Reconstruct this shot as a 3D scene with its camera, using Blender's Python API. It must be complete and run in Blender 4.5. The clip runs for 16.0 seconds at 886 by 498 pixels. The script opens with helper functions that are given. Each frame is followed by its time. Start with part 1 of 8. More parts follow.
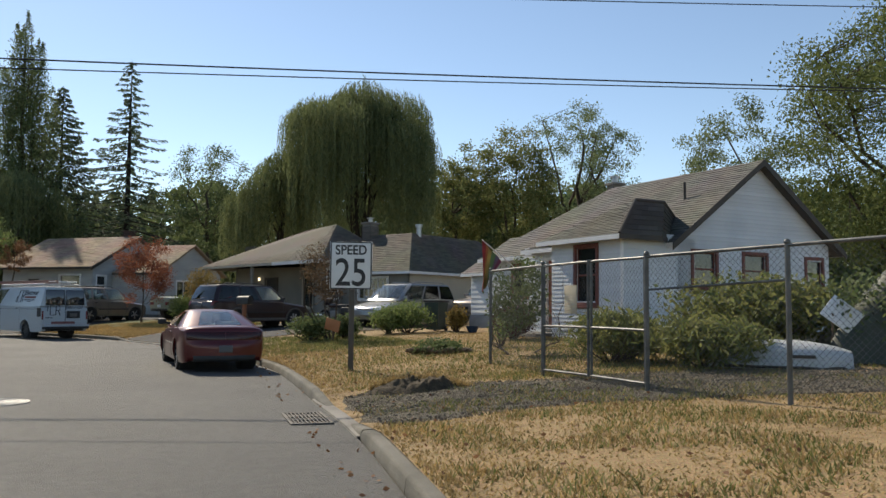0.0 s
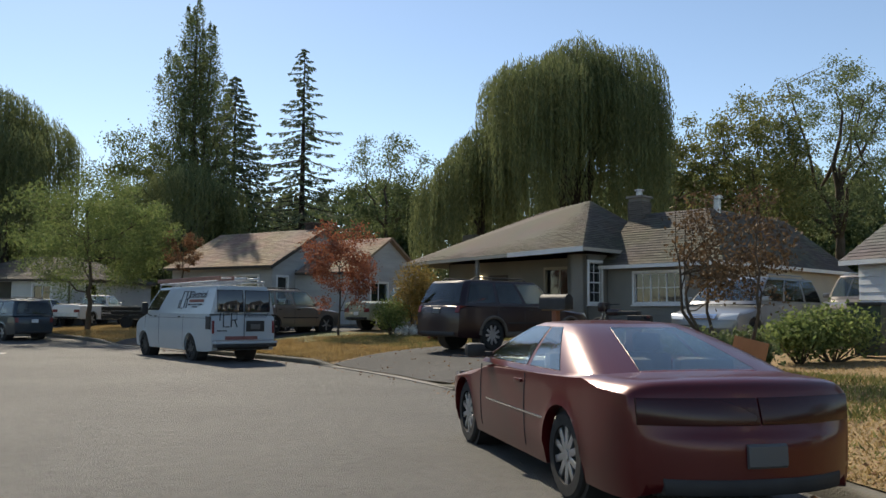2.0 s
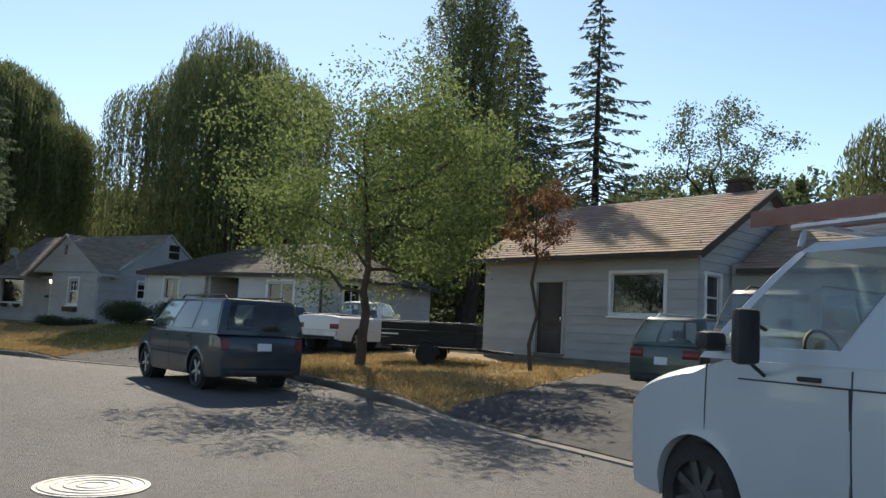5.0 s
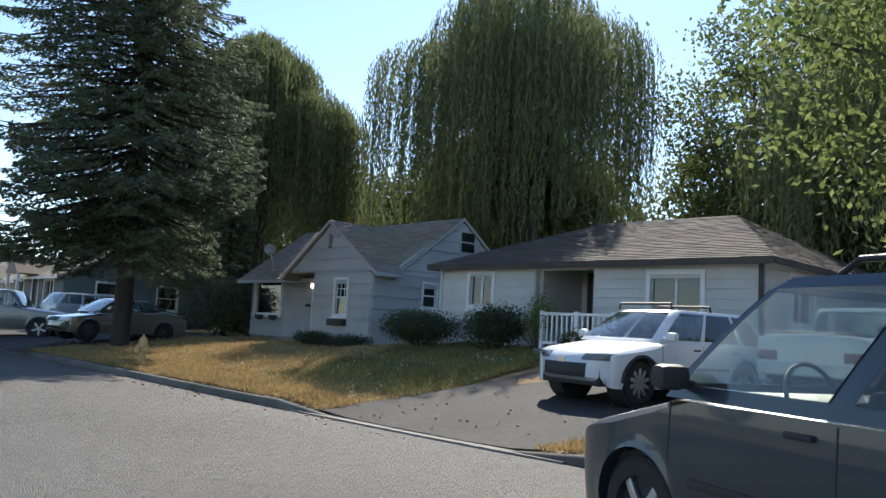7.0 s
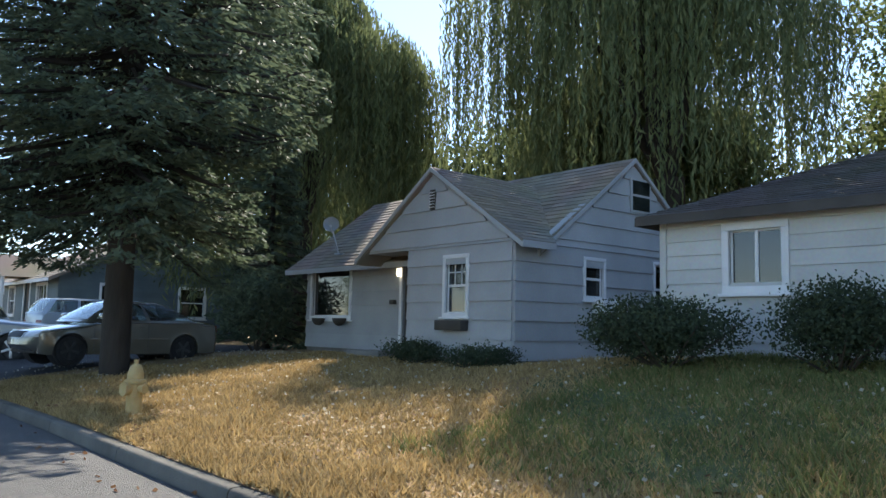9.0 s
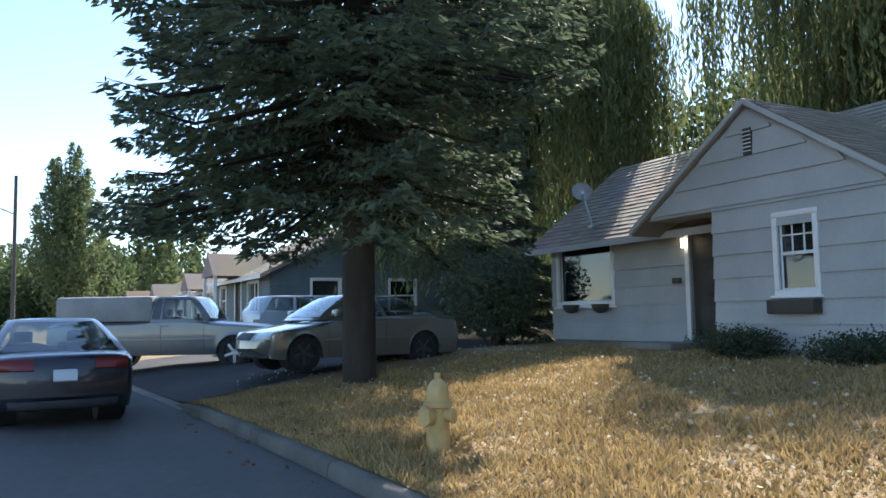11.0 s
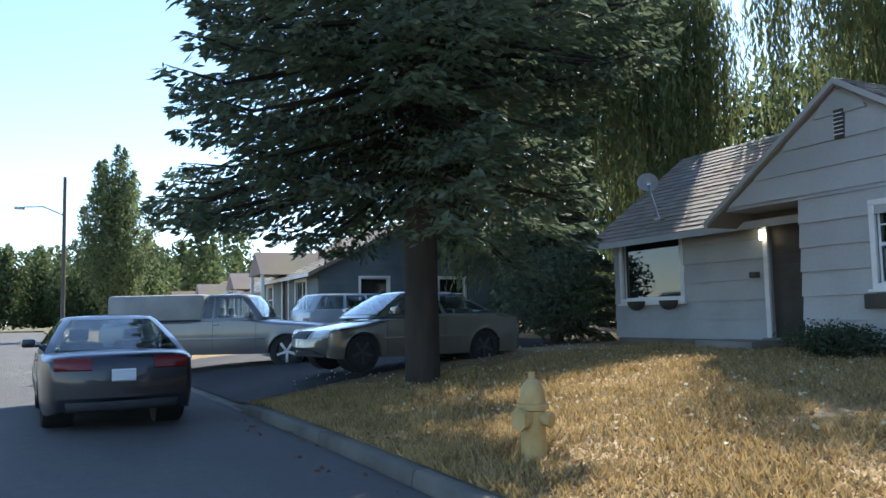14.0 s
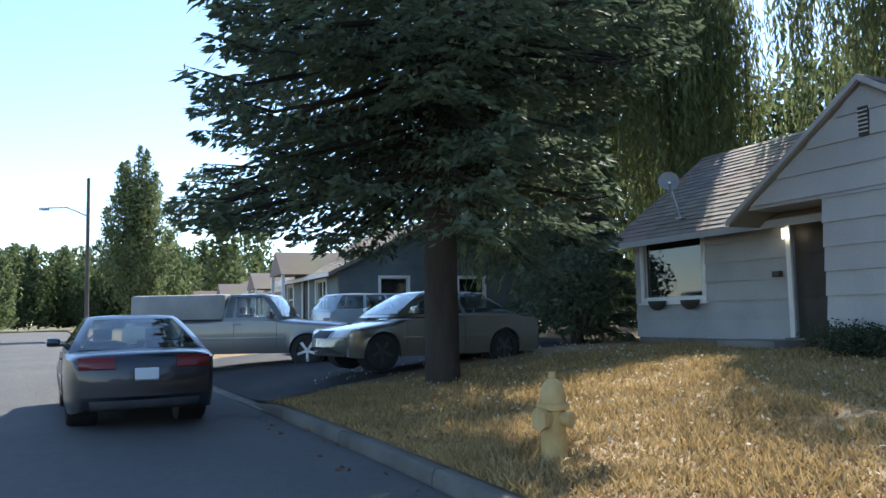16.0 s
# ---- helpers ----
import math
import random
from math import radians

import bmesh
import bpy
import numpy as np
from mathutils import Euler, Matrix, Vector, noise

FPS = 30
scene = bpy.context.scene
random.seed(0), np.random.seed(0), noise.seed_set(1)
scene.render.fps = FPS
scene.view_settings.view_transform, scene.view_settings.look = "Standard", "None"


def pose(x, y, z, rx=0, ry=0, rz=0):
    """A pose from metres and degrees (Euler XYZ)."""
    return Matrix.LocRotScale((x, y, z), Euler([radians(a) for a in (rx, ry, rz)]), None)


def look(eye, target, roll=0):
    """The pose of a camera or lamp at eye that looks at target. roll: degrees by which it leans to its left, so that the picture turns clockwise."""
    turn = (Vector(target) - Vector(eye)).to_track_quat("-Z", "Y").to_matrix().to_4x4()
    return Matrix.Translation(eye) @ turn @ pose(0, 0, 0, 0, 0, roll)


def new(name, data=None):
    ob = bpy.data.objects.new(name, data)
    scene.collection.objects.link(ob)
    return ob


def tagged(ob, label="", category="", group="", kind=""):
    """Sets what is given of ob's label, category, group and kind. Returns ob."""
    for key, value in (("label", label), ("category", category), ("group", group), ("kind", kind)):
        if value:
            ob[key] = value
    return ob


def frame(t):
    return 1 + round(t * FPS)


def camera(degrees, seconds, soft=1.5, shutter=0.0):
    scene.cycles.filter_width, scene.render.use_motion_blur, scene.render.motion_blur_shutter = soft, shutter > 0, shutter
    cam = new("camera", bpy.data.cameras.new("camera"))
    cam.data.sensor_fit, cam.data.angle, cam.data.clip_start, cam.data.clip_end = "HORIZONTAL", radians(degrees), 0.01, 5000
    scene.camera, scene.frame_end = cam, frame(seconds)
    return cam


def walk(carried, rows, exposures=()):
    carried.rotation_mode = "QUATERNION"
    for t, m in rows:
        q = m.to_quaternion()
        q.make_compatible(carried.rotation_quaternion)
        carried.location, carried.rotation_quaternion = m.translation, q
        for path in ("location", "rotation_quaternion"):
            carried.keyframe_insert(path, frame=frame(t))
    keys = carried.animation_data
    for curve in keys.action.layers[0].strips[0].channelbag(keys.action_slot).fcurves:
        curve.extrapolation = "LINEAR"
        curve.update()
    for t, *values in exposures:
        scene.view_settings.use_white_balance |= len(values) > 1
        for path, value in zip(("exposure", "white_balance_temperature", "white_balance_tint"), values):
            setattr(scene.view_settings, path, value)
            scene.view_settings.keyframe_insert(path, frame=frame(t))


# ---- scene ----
cam = camera(58.2, 16.0)
PATH = [
    (0, (3.667, -0.478, 1.432), (3.514, 1.511, 1.574), 0.49),
    (0.5, (2.329, 2.141, 1.394), (2.000, 4.109, 1.542), 0.32),
    (1, (0.876, 4.745, 1.366), (0.431, 6.689, 1.515), 0.24),
    (1.5, (-0.783, 7.484, 1.364), (-1.291, 9.413, 1.517), 0.20),
    (2, (-2.631, 10.298, 1.369), (-3.160, 12.220, 1.527), 0.41),
    (2.5, (-4.579, 13.037, 1.365), (-5.121, 14.955, 1.538), 0.56),
    (3, (-6.628, 15.724, 1.367), (-7.199, 17.632, 1.557), 0.99),
    (3.5, (-8.746, 18.225, 1.371), (-9.375, 20.113, 1.573), 2.09),
    (4, (-10.959, 20.661, 1.361), (-11.698, 22.510, 1.559), 2.19),
    (4.5, (-13.720, 23.420, 1.363), (-14.603, 25.204, 1.563), 2.51),
    (5, (-16.416, 25.600, 1.378), (-17.435, 27.309, 1.578), 2.91),
    (5.2, (-17.497, 26.456, 1.381), (-18.575, 28.128, 1.580), 3.18),
    (7.3, (-28.274, 33.231, 1.388), (-29.761, 34.552, 1.590), 3.00),
    (7.5, (-29.267, 33.767, 1.391), (-30.752, 35.090, 1.596), 2.90),
    (8, (-31.619, 34.974, 1.365), (-33.094, 36.307, 1.579), 2.50),
    (8.5, (-33.699, 35.917, 1.386), (-35.177, 37.247, 1.592), 1.90),
    (9, (-35.338, 36.401, 1.352), (-36.857, 37.686, 1.551), 1.20),
    (9.5, (-36.886, 36.731, 1.393), (-38.506, 37.890, 1.574), 0.30),
    (10, (-37.960, 36.800, 1.389), (-39.651, 37.856, 1.555), -0.40),
    (10.2, (-38.290, 36.808, 1.398), (-40.001, 37.830, 1.563), -0.60),
    (12.5, (-40.074, 36.658, 1.341), (-41.850, 37.562, 1.509), -1.20),
    (13, (-40.074, 36.658, 1.341), (-41.856, 37.551, 1.509), -1.20),
    (13.5, (-40.074, 36.658, 1.341), (-41.866, 37.529, 1.509), -1.20),
    (14, (-40.074, 36.658, 1.341), (-41.874, 37.514, 1.509), -1.20),
    (14.5, (-40.074, 36.658, 1.341), (-41.879, 37.503, 1.509), -1.20),
    (15, (-40.074, 36.658, 1.341), (-41.884, 37.492, 1.509), -1.20),
    (15.5, (-40.074, 36.658, 1.341), (-41.889, 37.480, 1.509), -1.20),
    (16, (-40.074, 36.658, 1.341), (-41.894, 37.469, 1.509), -1.20),
]
walk(cam, [(t, look(eye, target, roll)) for t, eye, target, roll in PATH],
     [(0, 0.32, 7300, 9), (4.0, 0.46, 7300, 9), (5.2, 0.65, 7100, 9), (7.3, 1.0, 6500, 10), (9.0, 1.35, 6500, 10), (10.2, 1.5, 6400, 10), (12.3, 1.45, 6200, 9), (16, 1.4, 6200, 9)])

# ---- world, sun, exposure ----
SUN_AZ = Vector((-0.64, 0.77, 0.0)).normalized()
SUN_EL = radians(41)
world = bpy.data.worlds.new("sky")
scene.world = world
world.use_nodes = True
wn = world.node_tree
sky = wn.nodes.new("ShaderNodeTexSky")
sky.sky_type = "NISHITA"
sky.sun_disc = False
sky.sun_elevation = SUN_EL
sky.sun_rotation = math.atan2(SUN_AZ.x, SUN_AZ.y)
sky.air_density, sky.dust_density, sky.ozone_density = 0.9, 0.1, 2.5
wn.nodes["Background"].inputs["Strength"].default_value = 0.13
wn.links.new(sky.outputs["Color"], wn.nodes["Background"].inputs["Color"])
sun_data = bpy.data.lights.new("sun", "SUN")
sun_data.energy, sun_data.angle, sun_data.color = 4.6, radians(0.5), (1.0, 0.93, 0.82)
sun = new("sun", sun_data)
sun_dir = Vector((SUN_AZ.x * math.cos(SUN_EL), SUN_AZ.y * math.cos(SUN_EL), math.sin(SUN_EL)))
sun.matrix_world = look(sun_dir * 60, (0, 0, 0))


# ---- materials ----
def _nodes(name):
    m = bpy.data.materials.new(name)
    m.use_nodes = True
    return m, m.node_tree, m.node_tree.nodes["Principled BSDF"]


def surf(name, a, b, scale=3.0, rough=0.7, metal=0.0, bump=0.15, fine=60.0, spec=0.4, stain=0.25, rand=0.0, coat=0.0, stretch=(1, 1, 1)):
    """Two colours mixed by a broad noise, a fine grain, and relief."""
    m, t, p = _nodes(name)
    n, l = t.nodes, t.links
    co = n.new("ShaderNodeTexCoord")
    mp = n.new("ShaderNodeMapping")
    mp.inputs["Scale"].default_value = stretch
    l.new(co.outputs["Object"], mp.inputs["Vector"])
    big, small = n.new("ShaderNodeTexNoise"), n.new("ShaderNodeTexNoise")
    big.inputs["Scale"].default_value, big.inputs["Detail"].default_value = scale, 5
    small.inputs["Scale"].default_value, small.inputs["Detail"].default_value = fine, 3
    for x in (big, small):
        l.new(mp.outputs["Vector"], x.inputs["Vector"])
    ramp = n.new("ShaderNodeValToRGB")
    ramp.color_ramp.elements[0].position, ramp.color_ramp.elements[1].position = 0.32, 0.68
    ramp.color_ramp.elements[0].color, ramp.color_ramp.elements[1].color = (*a, 1), (*b, 1)
    l.new(big.outputs["Fac"], ramp.inputs["Fac"])
    mix = n.new("ShaderNodeMix")
    mix.data_type, mix.blend_type = "RGBA", "MULTIPLY"
    mix.inputs["Factor"].default_value = stain
    l.new(ramp.outputs["Color"], mix.inputs["A"])
    l.new(small.outputs["Color"], mix.inputs["B"])
    bc = n.new("ShaderNodeBrightContrast")
    bc.inputs["Bright"].default_value = 0.0
    col = mix.outputs["Result"]
    if rand:
        oi = n.new("ShaderNodeObjectInfo")
        hsv = n.new("ShaderNodeHueSaturation")
        mr = n.new("ShaderNodeMapRange")
        mr.inputs["To Min"].default_value, mr.inputs["To Max"].default_value = 1 - rand, 1 + rand
        l.new(oi.outputs["Random"], mr.inputs["Value"])
        l.new(mr.outputs["Result"], hsv.inputs["Value"])
        l.new(col, hsv.inputs["Color"])
        col = hsv.outputs["Color"]
    l.new(col, p.inputs["Base Color"])
    p.inputs["Roughness"].default_value, p.inputs["Metallic"].default_value = rough, metal
    p.inputs["Specular IOR Level"].default_value = spec
    p.inputs["Coat Weight"].default_value = coat
    p.inputs["Coat Roughness"].default_value = 0.04
    if bump:
        bp = n.new("ShaderNodeBump")
        bp.inputs["Strength"].default_value, bp.inputs["Distance"].default_value = bump, 0.02
        l.new(small.outputs["Fac"], bp.inputs["Height"])
        l.new(bp.outputs["Normal"], p.inputs["Normal"])
    return m


def leafmat(name, a, b, trans=0.35, rough=0.55, patch_scale=0.5, patch_mix=0.5, lift=1.85):
    """Foliage: colour varies leaf by leaf, and light shines through."""
    m, t, p = _nodes(name)
    n, l = t.nodes, t.links
    geo = n.new("ShaderNodeNewGeometry")
    ramp = n.new("ShaderNodeValToRGB")
    ramp.color_ramp.elements[0].color, ramp.color_ramp.elements[1].color = (*a, 1), (*b, 1)
    l.new(geo.outputs["Random Per Island"], ramp.inputs["Fac"])
    co = n.new("ShaderNodeTexCoord")
    ns = n.new("ShaderNodeTexNoise")
    ns.inputs["Scale"].default_value, ns.inputs["Detail"].default_value = patch_scale, 4
    l.new(co.outputs["Object"], ns.inputs["Vector"])
    mix = n.new("ShaderNodeMix")
    mix.data_type, mix.blend_type = "RGBA", "MULTIPLY"
    mix.inputs["Factor"].default_value = patch_mix
    l.new(ramp.outputs["Color"], mix.inputs["A"])
    l.new(ns.outputs["Fac"], mix.inputs["B"])
    gain = n.new("ShaderNodeHueSaturation")
    gain.inputs["Value"].default_value = lift
    l.new(mix.outputs["Result"], gain.inputs["Color"])
    l.new(gain.outputs["Color"], p.inputs["Base Color"])
    p.inputs["Roughness"].default_value = max(rough, 0.7)
    p.inputs["Specular IOR Level"].default_value = 0.2
    tr = n.new("ShaderNodeBsdfTranslucent")
    l.new(gain.outputs["Color"], tr.inputs["Color"])
    ms = n.new("ShaderNodeMixShader")
    ms.inputs["Fac"].default_value = trans
    out = n["Material Output"]
    l.new(p.outputs["BSDF"], ms.inputs[1])
    l.new(tr.outputs["BSDF"], ms.inputs[2])
    l.new(ms.outputs["Shader"], out.inputs["Surface"])
    return m


def plain(name, c, rough=0.5, metal=0.0, spec=0.5, coat=0.0, emit=0.0, trans=0.0):
    m, t, p = _nodes(name)
    p.inputs["Base Color"].default_value = (*c, 1)
    p.inputs["Roughness"].default_value, p.inputs["Metallic"].default_value = rough, metal
    p.inputs["Specular IOR Level"].default_value = spec
    p.inputs["Coat Weight"].default_value = coat
    p.inputs["Coat Roughness"].default_value = 0.03
    p.inputs["Transmission Weight"].default_value = trans
    if emit:
        p.inputs["Emission Color"].default_value, p.inputs["Emission Strength"].default_value = (*c, 1), emit
    return m


def groundmat(name, stops, scale, fine, bump, rough=0.9, spec=0.25):
    """Ground cover with patches of several colours and a fine grain."""
    m, t, p = _nodes(name)
    n, l = t.nodes, t.links
    co = n.new("ShaderNodeTexCoord")
    a, b, c = (n.new("ShaderNodeTexNoise") for _ in range(3))
    for x, s, d in ((a, scale, 6), (b, fine, 4), (c, fine * 9, 2)):
        x.inputs["Scale"].default_value, x.inputs["Detail"].default_value = s, d
        l.new(co.outputs["Object"], x.inputs["Vector"])
    mx = n.new("ShaderNodeMath")
    mx.operation = "MULTIPLY_ADD"
    mx.inputs[1].default_value = 0.45
    l.new(b.outputs["Fac"], mx.inputs[0])
    half = n.new("ShaderNodeMath")
    half.operation = "MULTIPLY"
    half.inputs[1].default_value = 0.55
    l.new(a.outputs["Fac"], half.inputs[0])
    l.new(half.outputs["Value"], mx.inputs[2])
    ramp = n.new("ShaderNodeValToRGB")
    el = ramp.color_ramp.elements
    while len(el) < len(stops):
        el.new(0.5)
    for e, (pos, col) in zip(el, stops):
        e.position, e.color = pos, (*col, 1)
    l.new(mx.outputs["Value"], ramp.inputs["Fac"])
    mul = n.new("ShaderNodeMix")
    mul.data_type, mul.blend_type = "RGBA", "MULTIPLY"
    mul.inputs["Factor"].default_value = 0.55
    l.new(ramp.outputs["Color"], mul.inputs["A"])
    l.new(c.outputs["Color"], mul.inputs["B"])
    hs = n.new("ShaderNodeHueSaturation")
    hs.inputs["Value"].default_value = 1.3
    l.new(mul.outputs["Result"], hs.inputs["Color"])
    l.new(hs.outputs["Color"], p.inputs["Base Color"])
    p.inputs["Roughness"].default_value = rough
    p.inputs["Specular IOR Level"].default_value = spec
    bp = n.new("ShaderNodeBump")
    bp.inputs["Strength"].default_value, bp.inputs["Distance"].default_value = bump, 0.03
    l.new(c.outputs["Fac"], bp.inputs["Height"])
    l.new(bp.outputs["Normal"], p.inputs["Normal"])
    return m


ASPHALT = groundmat("asphalt", [(0.3, (0.08, 0.078, 0.073)), (0.5, (0.104, 0.101, 0.094)), (0.7, (0.13, 0.125, 0.116))], 0.35, 9, 0.9, 0.78, 0.35)
DRIVE = groundmat("drive_asphalt", [(0.3, (0.04, 0.04, 0.041)), (0.5, (0.055, 0.055, 0.055)), (0.7, (0.085, 0.082, 0.078))], 0.5, 9, 0.5, 0.88)
LAWN = groundmat("dry_lawn", [(0.26, (0.11, 0.088, 0.036)), (0.4, (0.23, 0.156, 0.075)), (0.52, (0.33, 0.229, 0.118)), (0.62, (0.235, 0.165, 0.08)), (0.74, (0.135, 0.125, 0.048))], 0.35, 5, 1.0)
GREENLAWN = groundmat("green_lawn", [(0.3, (0.05, 0.075, 0.022)), (0.5, (0.095, 0.11, 0.04)), (0.7, (0.20, 0.16, 0.07))], 0.5, 6, 1.0)
GRAVELG = groundmat("gravel_ground", [(0.3, (0.09, 0.072, 0.045)), (0.5, (0.14, 0.118, 0.085)), (0.7, (0.20, 0.172, 0.13))], 1.2, 26, 1.0)
DIRT = groundmat("dirt", [(0.3, (0.09, 0.065, 0.04)), (0.5, (0.16, 0.115, 0.07)), (0.7, (0.25, 0.18, 0.10))], 0.8, 9, 1.0)
FARLAND = groundmat("far_ground", [(0.3, (0.07, 0.08, 0.03)), (0.5, (0.12, 0.11, 0.05)), (0.7, (0.2, 0.15, 0.07))], 0.05, 1, 0.3)
CONCRETE = surf("concrete", (0.17, 0.158, 0.138), (0.27, 0.252, 0.222), 1.5, 0.9, fine=45, bump=0.4, rand=0.1)
KERBSTONE = surf("stained_kerb_concrete", (0.085, 0.08, 0.066), (0.16, 0.15, 0.125), 1.5, 0.9, fine=45, bump=0.4, rand=0.1)
STONE = surf("gravel_stone", (0.12, 0.095, 0.065), (0.26, 0.215, 0.155), 4, 0.85, fine=40, bump=0.3)
CHROME = plain("chrome", (0.75, 0.75, 0.76), 0.12, 1.0)
ALU = surf("galvanised_steel", (0.42, 0.43, 0.44), (0.55, 0.56, 0.57), 6, 0.42, 0.9, bump=0.05)
GALV = surf("weathered_zinc", (0.20, 0.205, 0.20), (0.30, 0.30, 0.29), 5, 0.6, 0.45, bump=0.1)
RUBBER = surf("tyre_rubber", (0.018, 0.018, 0.018), (0.032, 0.031, 0.03), 8, 0.85, fine=80)
BLACKP = surf("black_plastic", (0.02, 0.02, 0.021), (0.034, 0.034, 0.035), 6, 0.6, fine=90, bump=0.1)
CARGLASS = plain("dark_car_glass", (0.012, 0.016, 0.018), 0.03, 0.0, 0.9, 0.6)
CLEARGLASS = plain("pale_green_car_glass", (0.72, 0.80, 0.77), 0.02, 0.0, 0.5, trans=1.0)
TINTGLASS = plain("tinted_car_glass", (0.16, 0.19, 0.19), 0.02, 0.0, 0.5, trans=1.0)
SEATCLOTH = surf("grey_seat_cloth", (0.055, 0.055, 0.058), (0.085, 0.083, 0.082), 5, 0.9, fine=120, bump=0.2)
LINING = surf("pale_roof_lining", (0.26, 0.25, 0.24), (0.32, 0.31, 0.29), 3, 0.9, fine=60)
WINGLASS = plain("window_glass", (0.03, 0.04, 0.042), 0.04, 0.0, 0.8, 0.4, trans=0.55)
BARK = surf("bark", (0.05, 0.037, 0.026), (0.105, 0.08, 0.058), 4, 0.92, fine=22, bump=0.9, stretch=(1, 1, 0.25))
DARKBARK = surf("dark_bark", (0.03, 0.024, 0.018), (0.06, 0.047, 0.035), 4, 0.92, fine=22, bump=0.9, stretch=(1, 1, 0.25))
WHITEPAINT = surf("white_paint", (0.70, 0.70, 0.69), (0.80, 0.80, 0.79), 1.2, 0.55, fine=30, bump=0.06, stain=0.12)
DARKIN = surf("dim_interior", (0.05, 0.045, 0.04), (0.08, 0.07, 0.06), 1, 0.9)
CURTAIN = surf("curtain_cloth", (0.30, 0.29, 0.27), (0.42, 0.40, 0.37), 2, 0.9, fine=20, stretch=(14, 14, 1))
WOOD = surf("weathered_wood", (0.12, 0.08, 0.05), (0.22, 0.15, 0.095), 3, 0.8, fine=25, bump=0.4, stretch=(1, 1, 0.15))
FROST = plain("head_lamp_lens", (0.62, 0.64, 0.65), 0.12, 0.1, 0.8, 0.6)
SMOKELENS = plain("smoked_head_lens", (0.13, 0.135, 0.14), 0.12, 0.0, 0.6, 0.5)
DARKLENS = plain("smoked_lamp_lens", (0.035, 0.004, 0.004), 0.25, 0.0, 0.4, 0.15)
REDLENS = plain("tail_lamp_lens", (0.14, 0.008, 0.007), 0.3, 0.0, 0.4, 0.15)
AMBER = plain("amber_lens", (0.75, 0.28, 0.03), 0.15, 0.0, 0.8, 0.6)
PLATE = plain("number_plate", (0.55, 0.58, 0.6), 0.4)
INK = plain("dark_ink", (0.02, 0.022, 0.03), 0.5)


# ---- mesh helpers ----
def finish(bm, sharp=32.0):
    bmesh.ops.recalc_face_normals(bm, faces=bm.faces)
    lim = radians(sharp)
    for e in bm.edges:
        e.smooth = len(e.link_faces) == 2 and e.calc_face_angle(4) < lim
    for f in bm.faces:
        f.smooth = True
    return bm


def part(name, bm, material, parent=None, label="", sharp=32.0):
    """Links a bmesh as one mesh object under a thing or a part."""
    finish(bm, sharp)
    me = bpy.data.meshes.new(name)
    bm.to_mesh(me)
    bm.free()
    me.materials.append(material)
    ob = new(name, me)
    if parent is not None:
        ob.parent = parent
    return tagged(ob, label)


def sub(name, ob, parent, m):
    """Another object on the mesh of ob."""
    o = new(name, ob.data)
    o.parent = parent
    o.matrix_basis = m
    return o


def thing(name, label, category, m=None, group="", kind=""):
    e = new(name)
    e.empty_display_size = 0.2
    if m is not None:
        e.matrix_basis = m
    return tagged(e, label, category, group, kind)


def box(bm, c, s, bevel=0.0, m=None):
    """A box of size s round c; bevel rounds its edges."""
    r = bmesh.ops.create_cube(bm, size=1.0)
    v = r["verts"]
    bmesh.ops.scale(bm, vec=s, verts=v)
    bmesh.ops.translate(bm, vec=c, verts=v)
    if m is not None:
        bmesh.ops.transform(bm, matrix=m, verts=v)
    if bevel:
        es = {e for x in v for e in x.link_edges}
        bmesh.ops.bevel(bm, geom=list(es), offset=bevel, segments=2, affect="EDGES", profile=0.6)
    return bm


def boxm(*args, **kw):
    return box(bmesh.new(), *args, **kw)


def cyl(bm, p, q, r0, r1=None, n=12, cap=True):
    """A tapered tube from p to q."""
    p, q = Vector(p), Vector(q)
    r1 = r0 if r1 is None else r1
    d = q - p
    m = Matrix.Translation((p + q) / 2) @ d.to_track_quat("Z", "Y").to_matrix().to_4x4()
    bmesh.ops.create_cone(bm, cap_ends=cap, segments=n, radius1=r0, radius2=max(r1, 0.0005), depth=d.length, matrix=m)
    return bm


def tube(bm, pts, radii, n=8):
    """A tube along a line of points."""
    rings = []
    up = Vector((0.31, 0.17, 0.94)).normalized()
    for i, (p, r) in enumerate(zip(pts, (float(v) for v in radii))):
        a = Vector(pts[max(i - 1, 0)])
        b = Vector(pts[min(i + 1, len(pts) - 1)])
        d = (b - a).normalized() if (b - a).length > 1e-6 else Vector((0, 0, 1))
        x = d.cross(up)
        x = x.normalized() if x.length > 1e-3 else Vector((1, 0, 0))
        y = d.cross(x)
        rings.append([bm.verts.new(Vector(p) + r * (math.cos(k * math.tau / n) * x + math.sin(k * math.tau / n) * y)) for k in range(n)])
    for a, b in zip(rings, rings[1:]):
        for k in range(n):
            bm.faces.new((a[k], a[(k + 1) % n], b[(k + 1) % n], b[k]))
    for r in (rings[0], rings[-1]):
        bm.faces.new(r)
    return bm


def prism(bm, poly, y0, y1, axis="y"):
    """Extrudes a polygon of (a, z) along an axis."""
    put = (lambda a, z, y: (a, y, z)) if axis == "y" else (lambda a, z, y: (y, a, z))
    lo = [bm.verts.new(put(a, z, y0)) for a, z in poly]
    hi = [bm.verts.new(put(a, z, y1)) for a, z in poly]
    k = len(poly)
    bm.faces.new(lo)
    bm.faces.new(hi)
    for i in range(k):
        bm.faces.new((lo[i], lo[(i + 1) % k], hi[(i + 1) % k], hi[i]))
    return bm


